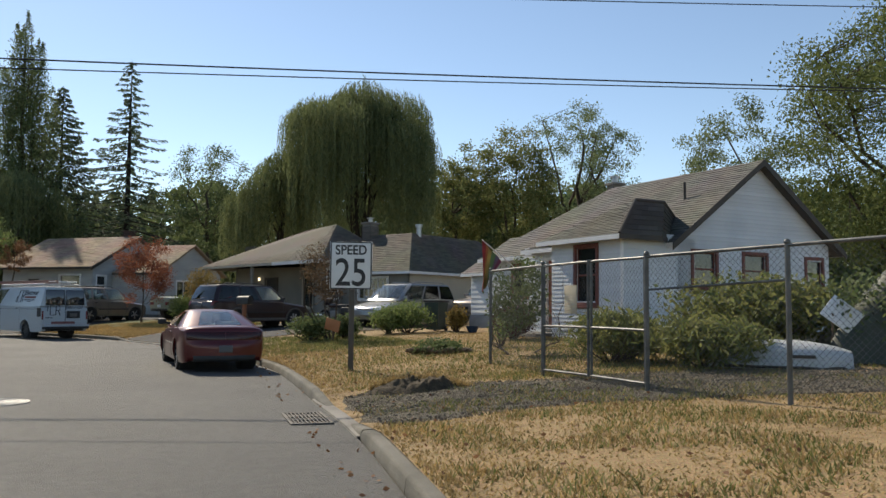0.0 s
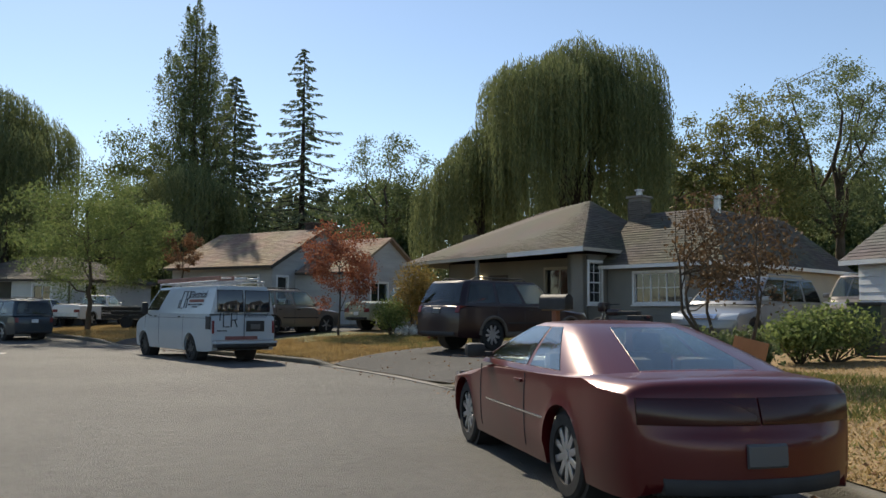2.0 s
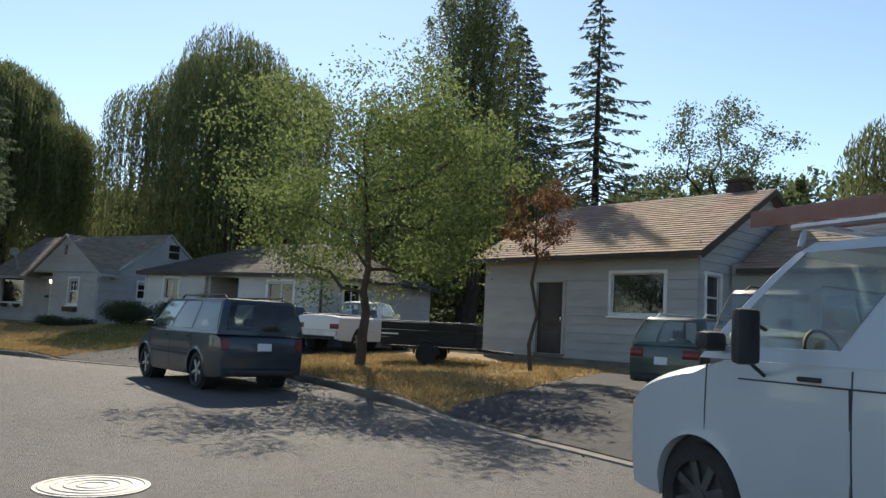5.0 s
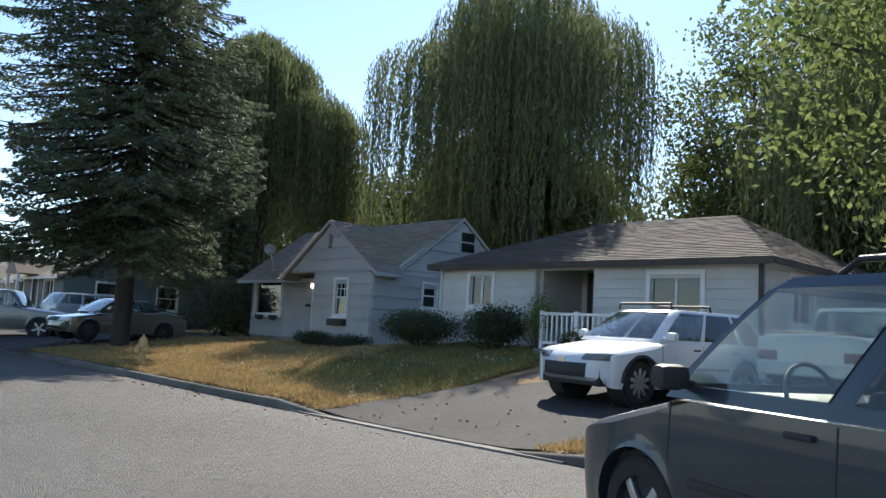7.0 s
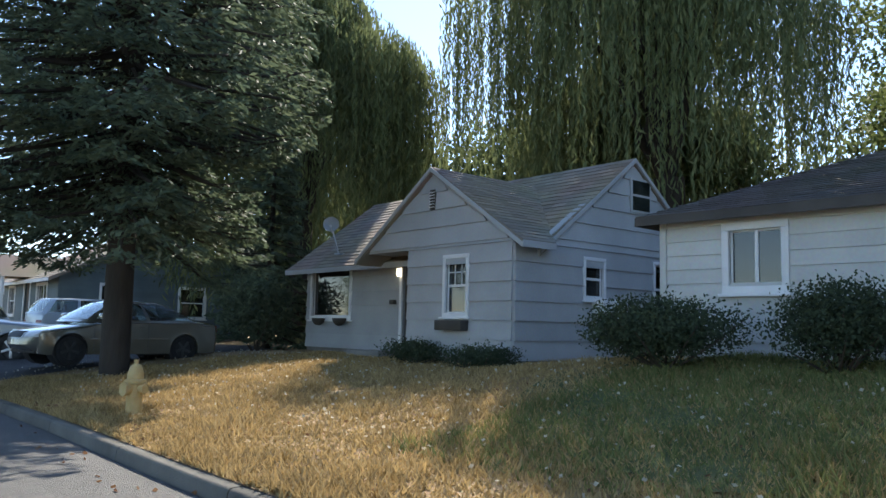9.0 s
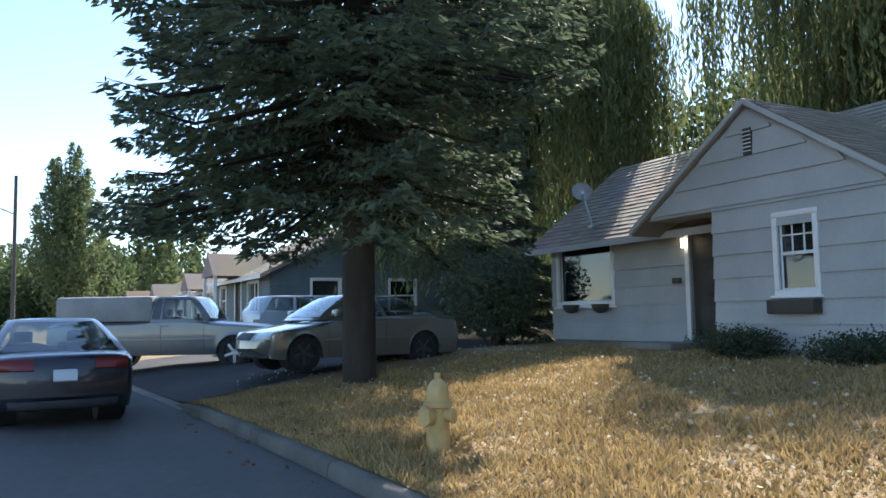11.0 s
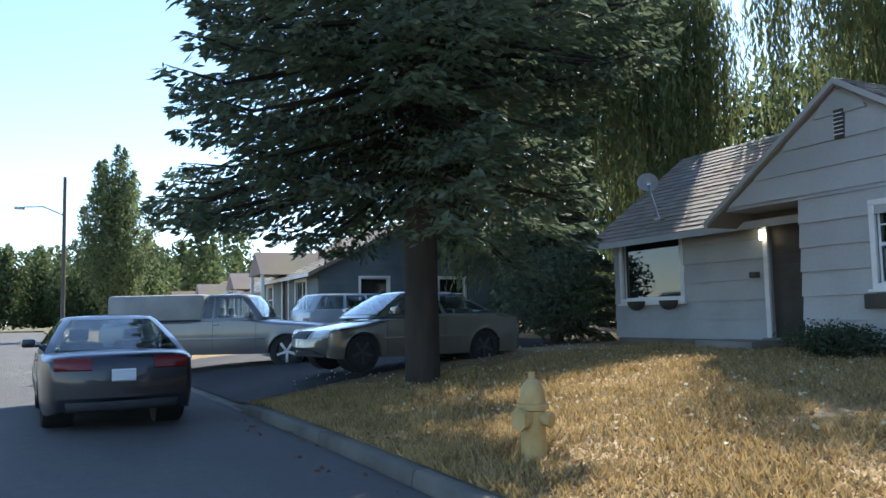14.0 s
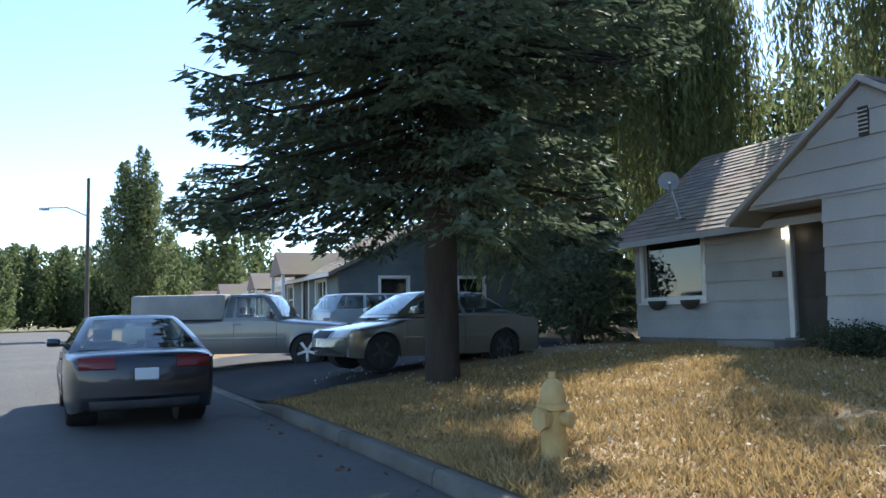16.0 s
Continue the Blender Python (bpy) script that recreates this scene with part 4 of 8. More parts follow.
# the taupe hip-roofed house: origin at its front right porch corner
T2 = house_at("house", "taupe stucco bungalow with a low hip roof and white windows", -5.25, 37.7, 0.0, -32.5)
m = shell(T2, -9.0, -1.25, 2.1, 6.4, 0.6, 3.45, SIDE_TAUPE, [(2.6, 3.5, 0.7, 2.8), (5.6, 7.6, 1.3, 3.05)], [], laps=(0, 0, 0, 0))
window(T2, m[0], 5.6, 7.6, 1.3, 3.05, SIDE_BEIGE, 3, 1, 0.08)
door(T2, m[0], 2.6, 3.5, 0.7, 2.8, DARKTRIM, DARKTRIM)
m = shell(T2, -1.2, -0.35, 0.7, 6.4, 0.6, 3.45, SIDE_TAUPE, [], [(0.12, 0.82, 1.75, 3.15)], laps=(0, 0, 0, 0))
window(T2, m[1], 0.12, 0.82, 1.75, 3.15, TRIM, 1, 2, grid=(2, 2))
for px in (-8.85, -5.1):
    part("porch_post", boxm((px, 0.02, 2.0), (0.12, 0.12, 2.84), 0.01), SIDE_TAUPE, T2)
part("porch_lamp", cyl(bmesh.new(), (-6.9, 2.02, 2.75), (-6.9, 2.02, 2.9), 0.05, n=12), LAMPGLOW, T2, "small lit porch lamp")
rake(T2, (-3.3, -0.21, 3.57), (0.2, -0.21, 3.64), TRIM, 0.17)
ze, zr = 3.62, 5.72
roof(T2, [((-9.4, -0.15, 3.42), (0.15, -0.15, ze), (-2.0, 3.1, zr), (-4.3, 3.1, 5.5)), ((0.15, -0.15, ze), (0.15, 6.8, ze), (-2.0, 3.1, zr), (-2.0, 3.1, zr)),
          ((0.15, 6.8, ze), (-9.4, 6.8, 3.42), (-4.3, 3.1, 5.5), (-2.0, 3.1, zr)), ((-9.4, 6.8, 3.42), (-9.4, -0.15, 3.42), (-4.3, 3.1, 5.5), (-4.3, 3.1, 5.5))], ROOF_OLIVE, SIDE_BEIGE)
part("porch_slab", boxm((-5.1, 1.0, 0.45), (7.9, 2.2, 0.3), 0.02), CONCRETE, T2)
part("roof_dormer", prism(bmesh.new(), [(-7.6, 3.9), (-6.7, 3.9), (-6.8, 4.62), (-7.5, 4.62)], 1.5, 3.0), ROOF_OLIVE, T2, "small shingled roof dormer")
m = shell(T2, -0.3, 4.05, 1.85, 11.5, 0.6, 3.1, SIDE_TAUPE, [(1.15, 3.0, 1.75, 2.75)], [], laps=(0, 0, 0, 0))
window(T2, m[0], 1.15, 3.0, 1.75, 2.75, TRIM, 3, 1, 0.09, grid=(2, 2))
part("side_cladding", boxm((4.07, 6.7, 1.9), (0.05, 9.6, 2.4)), SIDE_BEIGE, T2, "beige painted side wall")
roof(T2, [((-0.5, 1.45, 3.05), (4.4, 1.45, 3.05), (2.55, 3.9, 5.1), (-0.6, 3.9, 5.1)), ((4.4, 1.45, 3.05), (4.4, 11.9, 3.05), (2.55, 9.8, 5.1), (2.55, 3.9, 5.1)),
          ((4.4, 11.9, 3.05), (-0.5, 11.9, 3.05), (-0.5, 9.8, 5.1), (2.55, 9.8, 5.1)), ((-0.5, 11.9, 3.05), (-0.5, 6.8, 3.05), (-0.5, 6.9, 5.1), (-0.5, 9.8, 5.1))], ROOF_OLIVE, TRIM)
chimney(T2, -0.3, 3.9, 4.6, 5.75, 0.6)
pipe = cyl(bmesh.new(), (2.6, 4.4, 4.0), (2.6, 4.4, 5.5), 0.13, n=16)
cyl(pipe, (2.6, 4.4, 3.9), (2.6, 4.4, 4.4), 0.26, 0.14, n=16)
cyl(pipe, (2.6, 4.4, 5.45), (2.6, 4.4, 5.58), 0.19, n=16)
part("flue_pipe", pipe, ALU, T2, "tall galvanised flue pipe")

# the white house behind the chain-link fence: origin at the front right corner of its bay
H3 = house_at("house", "white lap-sided house with red-brown window trim and grey shingle roof", 6.7, 20.4, 0.0, -57)
m = shell(H3, -3.0, 0, 0, 2.6, 0.55, 3.4, SIDE_WHITE, [(1.15, 2.0, 1.55, 3.05)], [], lap=0.115, laps=(1, 1, 0, 1))
window(H3, m[0], 1.15, 2.0, 1.55, 3.05, REDTRIM, 1, 2, 0.11)
m = shell(H3, -5.47, -3.05, 0.75, 2.6, 0.55, 3.3, SIDE_WHITE, [(1.2, 2.1, 0.75, 2.85)], [], lap=0.115, laps=(1, 0, 0, 1))
door(H3, m[0], 1.2, 2.1, 0.75, 2.85, surf("red_wood_door", (0.25, 0.07, 0.03), (0.35, 0.11, 0.05), 2, 0.45), TRIM)
m = shell(H3, -9.4, 0, 1.95, 8.3, 0.55, 3.4, SIDE_WHITE, [(1.45, 3.2, 1.74, 2.82)], [(0.6, 1.45, 2.05, 2.95), (2.6, 3.5, 2.05, 2.95), (5.3, 6.0, 2.0, 2.9)], lap=0.115, laps=(1, 1, 0, 1), gables=(None, (3.2, 5.65), None, None))
window(H3, m[0], 1.45, 3.2, 1.74, 2.82, REDTRIM, 2, 1, 0.12)
for a, b_ in ((0.6, 1.45), (2.6, 3.5)):
    window(H3, m[1], a, b_, 2.05, 2.95, REDTRIM, 1, 2, 0.1)
window(H3, m[1], 5.3, 6.0, 2.0, 2.9, REDTRIM, 1, 1, 0.1)
roof(H3, gable_planes(-9.4, 0, 1.95, 8.3, 3.45, 5.72, 0.4, 0.35, 0.3, hip0=3.4), ROOF_GREY, TRIM)
rake(H3, (0.31, 1.5, 3.15), (0.31, 5.12, 5.74), DARKTRIM, 0.2)
rake(H3, (0.31, 8.75, 3.15), (0.31, 5.12, 5.74), DARKTRIM, 0.2)
roof(H3, [((-3.3, -0.35, 3.3), (0.33, -0.35, 3.3), (0.0, 0.5, 4.25), (0.0, 0.5, 4.25)), ((-3.3, 1.75, 3.31), (-3.3, -0.35, 3.3), (0.0, 0.5, 4.25), (-0.9, 2.75, 4.02))], ROOF_GREY, TRIM)
# the small hip at the end of the bay, its shade put into darker shingles
roof(H3, [((0.33, -0.35, 3.3), (0.33, 1.1, 3.3), (0.0, 1.5, 4.25), (0.0, 0.5, 4.25))], ROOF_DARK, DARKTRIM)
roof(H3, [((0.33, 1.1, 3.3), (-0.1, 1.75, 3.3), (-0.9, 2.75, 4.02), (0.0, 1.5, 4.25))], ROOF_DARK, DARKTRIM)
part("hip_cap", tube(bmesh.new(), [(0.33, -0.35, 3.32), (0.0, 0.5, 4.26), (0.0, 1.5, 4.26), (-0.9, 2.75, 4.03)], [0.05] * 4, 8), ROOF_DARK, H3)
roof(H3, [((-5.2, 0.4, 3.2), (-3.1, 0.4, 3.2), (-3.1, 2.6, 3.75), (-5.2, 2.6, 3.75))], ROOF_GREY, TRIM)
downspout(H3, 0.05, -0.03, 0.6, 3.3, WHITEPAINT)
part("porch_step", boxm((-4.0, 0.1, 0.5), (1.9, 1.3, 0.3), 0.02), CONCRETE, H3)
chimney(H3, -6.7, 5.6, 4.8, 5.95, 0.42, CONCRETE)
v = cyl(bmesh.new(), (-1.3, 3.6, 4.5), (-1.3, 3.6, 5.15), 0.04)
part("vent_pipe", v, DARKTRIM, H3)
m = shell(H3, -13.0, -9.45, 3.2, 7.5, 0.55, 3.0, SIDE_WHITE, [(1.5, 2.1, 1.6, 2.6)], [], lap=0.2, laps=(1, 0, 0, 0))
window(H3, m[0], 1.5, 2.1, 1.6, 2.6, TRIM, 1, 2)
roof(H3, gable_planes(-13.0, -9.45, 3.2, 7.5, 3.0, 4.4, 0.35, 0.3, 0.0), ROOF_GREY, TRIM)

# the row down the street
row = [(-66.2, 44.4, 8.5, SIDE_TEAL, ROOF_TAN, "slate-blue sided house with white windows"), (-79.5, 46.0, 9.5, SIDE_BEIGE, ROOF_TAN, "beige bungalow with a tan shingle roof"),
       (-93.0, 46.2, 9.0, SIDE_GREY, ROOF_TAN, "small grey bungalow with a tan roof"), (-106.0, 46.0, 9.0, SIDE_BLUE, ROOF_BROWN, "far pale bungalow with a brown roof")]
for n, (x, y, w, sm, rm, lab) in enumerate(row):
    hh = house_at("house", lab, x, y, 0.0, 0)
    m = shell(hh, -w, 0, 0, 7.5, 0.75, 3.1, sm, [(1.0, 2.0, 1.6, 2.7), (3.6, 4.5, 0.9, 2.9), (5.6, 7.0, 1.6, 2.7)], [(1.5, 2.5, 1.6, 2.7), (4.5, 5.5, 1.6, 2.7)], lap=0.22 if n < 2 else 0.0, laps=(1, 1, 0, 0), gables=(None, (3.75, 4.9), None, None))
    window(hh, m[0], 1.0, 2.0, 1.6, 2.7, TRIM, 1, 2)
    window(hh, m[0], 5.6, 7.0, 1.6, 2.7, TRIM, 2, 1)
    door(hh, m[0], 3.6, 4.5, 0.9, 2.9, DARKTRIM, TRIM)
    window(hh, m[1], 1.5, 2.5, 1.6, 2.7, TRIM, 1, 2)
    window(hh, m[1], 4.5, 5.5, 1.6, 2.7, TRIM, 1, 2)
    roof(hh, gable_planes(-w, 0, 0, 7.5, 3.1, 4.95, 0.45, 0.35, 0.35, hip0=3.0 if n % 2 else 0.0, hip1=3.0 if n % 2 else 0.0), rm, TRIM, tab=0.5, exposure=0.25)
    part("porch_roof", prism(bmesh.new(), [(-w * 0.6, 3.0), (-w * 0.35, 3.0), (-w * 0.475, 3.9)], -1.3, 1.5), rm, hh)
    for px in (-w * 0.58, -w * 0.37):
        part("porch_post", boxm((px, -1.2, 1.9), (0.12, 0.12, 2.2), 0.01), TRIM, hh)

# ---- trees and plants ----
L_WILLOW = leafmat("willow_leaf", (0.08, 0.10, 0.045), (0.15, 0.168, 0.075), 0.42)
L_GREEN = leafmat("maple_leaf", (0.07, 0.105, 0.036), (0.155, 0.185, 0.065), 0.5)
L_LIME = leafmat("lime_leaf", (0.062, 0.086, 0.028), (0.135, 0.155, 0.055), 0.36)
L_MID = leafmat("broad_leaf", (0.05, 0.075, 0.032), (0.11, 0.13, 0.055), 0.42)
L_OLIVE = leafmat("olive_leaf", (0.075, 0.098, 0.036), (0.17, 0.165, 0.06), 0.45)
L_AMBER = leafmat("amber_leaf", (0.10, 0.085, 0.028), (0.22, 0.145, 0.045), 0.4)
# shade beside the house walls is put into this much darker leaf colour
L_SHADE = leafmat("shade_darkened_leaf", (0.022, 0.034, 0.018), (0.05, 0.064, 0.032), 0.3)
L_DARK = leafmat("needle", (0.052, 0.074, 0.048), (0.108, 0.132, 0.078), 0.35)
L_POPLAR = leafmat("poplar_leaf", (0.075, 0.10, 0.045), (0.15, 0.175, 0.08), 0.42)
L_RED = leafmat("red_leaf", (0.12, 0.038, 0.026), (0.23, 0.095, 0.05), 0.4)
L_RUST = leafmat("rust_leaf", (0.10, 0.05, 0.03), (0.18, 0.10, 0.05), 0.35)
L_BROWN = leafmat("brown_leaf", (0.05, 0.036, 0.022), (0.125, 0.08, 0.045), 0.3)
L_WINE = leafmat("wine_leaf", (0.035, 0.014, 0.014), (0.085, 0.034, 0.028), 0.25)
L_BLOOM = leafmat("white_flower", (0.34, 0.36, 0.33), (0.56, 0.57, 0.54), 0.3)
L_PINK = leafmat("pink_flower", (0.09, 0.02, 0.026), (0.19, 0.05, 0.055), 0.3)


def tree_at(label, x, y, group="", z=None):
    return thing("tree", label, "tree", pose(x, y, ground_z(x, y) - 0.05 if z is None else z), group)


def limb(bm, a, b, r0, r1, sag, rng, n=5, k=7):
    """A bent tapering limb; returns its points."""
    a, b = np.array(a, float), np.array(b, float)
    L = np.linalg.norm(b - a)
    pts = []
    for i in range(n + 1):
        t = i / n
        p = a + (b - a) * t + np.array((0, 0, sag * math.sin(math.pi * t))) + (rng.normal(size=3) * L * 0.025 if 0 < i < n else 0)
        pts.append(p)
    tube(bm, [tuple(p) for p in pts], [r0 + (r1 - r0) * i / n for i in range(n + 1)], k)
    return pts


def broadleaf(label, x, y, h, r, mat, seed, clumps=110, per=150, leaf=0.16, trunk=0.16, base=0.28, bark=None, squash=1.0, stems=1, group="", twigs=True, density=0.30):
    """A branching tree: trunk, limbs, twigs, and leaves in clumps round the twig ends, with gaps between."""
    rng = np.random.default_rng(seed)
    t = tree_at(label, x, y, group)
    bark = bark or BARK
    bm = bmesh.new()
    fork = h * base
    cz = (h + fork) / 2
    rz = (h - fork) / 2 * squash
    tips = []
    for s in range(stems):
        off = rng.normal(size=2) * (0.12 if stems > 1 else 0.0)
        foot = np.array((off[0], off[1], 0))
        lean = np.array((off[0] * 5 + rng.normal() * 0.1, off[1] * 5 + rng.normal() * 0.1, fork))
        limb(bm, foot, lean, trunk, trunk * 0.7, 0, rng, 4, 9)
        nb = 7 if stems == 1 else 4
        top = np.array((lean[0] * 1.1, lean[1] * 1.1, h * 0.86))
        lead = limb(bm, lean, top, trunk * 0.68, trunk * 0.1, 0, rng, 6, 7)
        for k in range(nb):
            a = k * 2.4 + rng.uniform(0, 1) + s
            st = lead[int(rng.integers(0, 4))]
            e = np.array((math.cos(a) * r * rng.uniform(0.55, 0.85), math.sin(a) * r * rng.uniform(0.55, 0.85), cz + rng.uniform(-0.6, 0.7) * rz))
            pts = limb(bm, st, e, trunk * 0.38, trunk * 0.08, -0.05 * h * rng.uniform(0, 1), rng, 5, 6)
            tips += [pts[3], pts[4], pts[5]]
    c = []
    for k in range(clumps):
        u = rng.normal(size=3)
        u /= np.linalg.norm(u)
        q = rng.uniform(0.25, 1.0) ** 0.55
        bump = 1 + 0.22 * noise.noise((u[0] * 1.7 + seed, u[1] * 1.7, u[2] * 1.7))
        c.append(np.array((u[0] * r * q * bump, u[1] * r * q * bump, cz + u[2] * rz * q * bump)))
    c = np.array(c + tips)
    if twigs:
        for e in c[:: 2]:
            j = min(tips, key=lambda p: np.linalg.norm(p - e))
            if np.linalg.norm(j - e) > 0.2:
                tube(bm, [tuple(j), tuple((j + e) / 2 + rng.normal(size=3) * 0.06), tuple(e)], [trunk * 0.07, trunk * 0.05, trunk * 0.02], 4)
    part("trunk", bm, bark, t, sharp=60)
    n = len(c) * per
    size = density * r
    cc = np.repeat(c, per, 0) + rng.normal(size=(n, 3)) * size * np.array((0.5, 0.5, 0.36))
    d = rng.normal(size=(n, 3)) + np.array((0, 0, -0.5))
    quads("crown", leaves(cc, d, leaf * rng.uniform(0.7, 1.3, n), leaf * 0.62 * rng.uniform(0.7, 1.2, n), rng), mat, t)
    return t


def willow(label, x, y, h, r, seed, strands=1500, mat=None, low=0.15, lobes=9, ratio=1.0, flat=0.2):
    """A weeping willow: short trunk, arching limbs, and curtains of hanging shoots set with narrow leaves."""
    rng = np.random.default_rng(seed)
    t = tree_at(label, x, y, "weeping willows")
    bm = bmesh.new()
    limb(bm, (0, 0, 0), (0.2, 0.1, h * 0.3), h * 0.035, h * 0.028, 0, rng, 4, 10)
    tops = []
    for k in range(lobes):
        a = k * math.tau / lobes + rng.uniform(-0.3, 0.3)
        q = rng.uniform(0.45, 0.8) if k % 3 else rng.uniform(0.0, 0.35)
        e = np.array((math.cos(a) * r * q, math.sin(a) * r * q * ratio, h * (0.97 - flat * q * q) * rng.uniform(0.9, 1.0)))
        limb(bm, (0.2, 0.1, h * 0.28), e, h * 0.009, h * 0.002, h * 0.05, rng, 7, 7)
        tops.append(e)
    part("trunk", bm, DARKBARK, t, sharp=60)
    C, D = [], []
    for s in range(strands):
        e = tops[int(rng.integers(0, lobes))]
        a, q = rng.uniform(0, math.tau), math.sqrt(rng.uniform(0, 1))
        lob = r * 0.36
        p = e + np.array((math.cos(a) * lob * q, math.sin(a) * lob * q * ratio, -(q**2.2) * h * 0.07 + rng.normal() * h * 0.012))
        rad = math.hypot(p[0], p[1] / ratio) / r
        bottom = h * (low + 0.25 * rng.uniform(0, 1) ** 2 + 0.10 * noise.noise((p[0] * 0.35, p[1] * 0.35, seed)))
        if rad < 0.55:
            bottom = max(bottom, p[2] - h * rng.uniform(0.1, 0.5))
        ln = max(p[2] - bottom, h * 0.08) * rng.uniform(0.5, 1.0)
        k = max(5, int(ln / 0.16))
        z = np.arange(k) / k * ln
        out = np.array((p[0], p[1], 0.0)) / max(math.hypot(p[0], p[1]), 0.1)
        arch = 0.5 * (1 - np.exp(-z / 0.5))
        pts = p + out * arch[:, None] * rng.uniform(0.3, 1.4) - np.outer(z, (0, 0, 1)) + rng.normal(size=(k, 3)) * 0.035
        C.append(pts)
        D.append(np.tile((0, 0, -1.0), (k, 1)) + rng.normal(size=(k, 3)) * 0.32)
    C, D = np.concatenate(C), np.concatenate(D)
    n = len(C)
    quads("crown", leaves(C, D, 0.34 * rng.uniform(0.7, 1.25, n), 0.06 * rng.uniform(0.7, 1.3, n), rng), mat or L_WILLOW, t)
    return t


def conifer(label, x, y, h, r, seed, boughs=280, mat=None, low=0.08, droop=0.25, needle=0.3, per=60, ragged=0.35, group="", z=None, power=0.85, lean=(0.0, 0.0), gaps=0.0, thick=1.0, skirt=0.0):
    """A conifer: straight trunk with drooping boughs at uneven heights, each set with side twigs of needles."""
    rng = np.random.default_rng(seed)
    t = tree_at(label, x, y, group, z)
    bm = bmesh.new()
    tube(bm, [(0, 0, 0), (0.03, 0, h * 0.3), (0, 0.04, h * 0.65), (0, 0, h)], [h * 0.016 * thick, h * 0.012 * thick, h * 0.007 * thick, 0.01], 10)
    C, D = [], []
    for i in range(boughs):
        f = min(low + (1 - low) * ((i + rng.uniform(-1, 1)) / boughs) ** 1.15 if i else low, 0.99)
        f = max(f, low)
        a = i * 2.39996 + rng.uniform(-0.5, 0.5)
        o = np.array((math.cos(a), math.sin(a), 0))
        size = 1 + noise.noise((f * 9, math.cos(a) * 1.5, math.sin(a) * 1.5 + seed)) * ragged * 1.6
        if rng.uniform() < gaps:
            size *= 0.35
        ln = r * (1 - f) ** power * max(size, 0.25) * (1 + o[0] * lean[0] + o[1] * lean[1]) * (1 - skirt * max(0.0, 1 - (f - low) / 0.12)) + 0.15
        s = np.linspace(0, 1, 6)
        dr = droop * (1.25 - f) * rng.uniform(0.6, 1.3)
        dz = -dr * ln * s**1.2 + 0.45 * dr * ln * s**4
        pts = np.outer(s * ln, o) + np.outer(dz, (0, 0, 1)) + np.array((0, 0, f * h))
        tube(bm, [tuple(p) for p in pts[::2]] + [tuple(pts[-1])], [0.009 * ln + 0.006] * 2 + [0.005 * ln + 0.004, 0.003], 4)
        n = max(10, int(per * ln / r * 1.2) + 6)
        u = rng.uniform(0.1, 1.03, n) ** 0.8
        side = np.cross(o, (0, 0, 1))
        base = np.stack([np.interp(u, s, pts[:, c]) for c in range(3)], 1)
        w = (rng.uniform(-1, 1, n) * (0.12 + ln * 0.2 * np.sin(np.pi * np.clip(u, 0.08, 1) ** 0.8)))[:, None]
        hang = np.abs(w[:, 0]) * 0.4 + rng.uniform(0, 0.16, n) * (0.4 + ln * 0.12)
        C.append(base + side * w + o * np.abs(w) * 0.45 - np.outer(hang, (0, 0, 1)))
        D.append(o * 0.75 + side * np.sign(w) * 0.75 + np.outer(rng.uniform(-0.9, 0.1, n), (0, 0, 1)) + rng.normal(size=(n, 3)) * 0.25)
    part("trunk", bm, DARKBARK, t, sharp=60)
    C, D = np.concatenate(C), np.concatenate(D)
    n = len(C)
    quads("crown", leaves(C, D, needle * rng.uniform(0.6, 1.3, n), needle * 0.3 * rng.uniform(0.7, 1.3, n), rng), mat or L_DARK, t)
    return t


def poplar(label, x, y, h, r, mat, seed, n=26000, leaf=0.24, group="", peak=0.4):
    """A columnar poplar: a straight stem with steep plumes of leaves."""
    rng = np.random.default_rng(seed)
    t = tree_at(label, x, y, group)
    bm = bmesh.new()
    tube(bm, [(0, 0, 0), (0.05, 0, h * 0.4), (0, 0, h * 0.97)], [h * 0.016, h * 0.01, 0.02], 9)
    plumes = 46
    C = []
    for k in range(plumes):
        a = k * 2.39996
        f0 = 0.06 + 0.62 * (k / plumes) ** 1.1
        top = min(f0 + rng.uniform(0.2, 0.36), 1.0)

        def rad(f):
            return r * ((f / peak) ** 0.45 if f < peak else max((1 - f) / (1 - peak), 0) ** 0.75)

        o = np.array((math.cos(a), math.sin(a), 0))
        q0, q1 = rad(f0) * 0.25, rad(top) * rng.uniform(0.75, 1.1)
        p0, p1 = o * q0 + (0, 0, f0 * h), o * q1 + (0, 0, top * h)
        limb(bm, p0, p1, 0.06, 0.01, 0.0, rng, 4, 5)
        m_ = n // plumes
        u = rng.uniform(0, 1, m_)
        w = rad(f0 + (top - f0) * 0.6) * 0.3 * np.sin(np.pi * np.clip(u, 0.1, 0.97)) + 0.05
        C.append(p0 + (p1 - p0) * u[:, None] + np.clip(rng.normal(size=(m_, 3)), -1.5, 1.5) * w[:, None] * (0.72, 0.72, 1.1))
    part("trunk", bm, BARK, t, sharp=60)
    C = np.concatenate(C)
    D = rng.normal(size=C.shape) + (0, 0, 0.4)
    quads("crown", leaves(C, D, leaf * rng.uniform(0.7, 1.3, len(C)), leaf * 0.7 * rng.uniform(0.7, 1.2, len(C)), rng), mat, t)
    return t


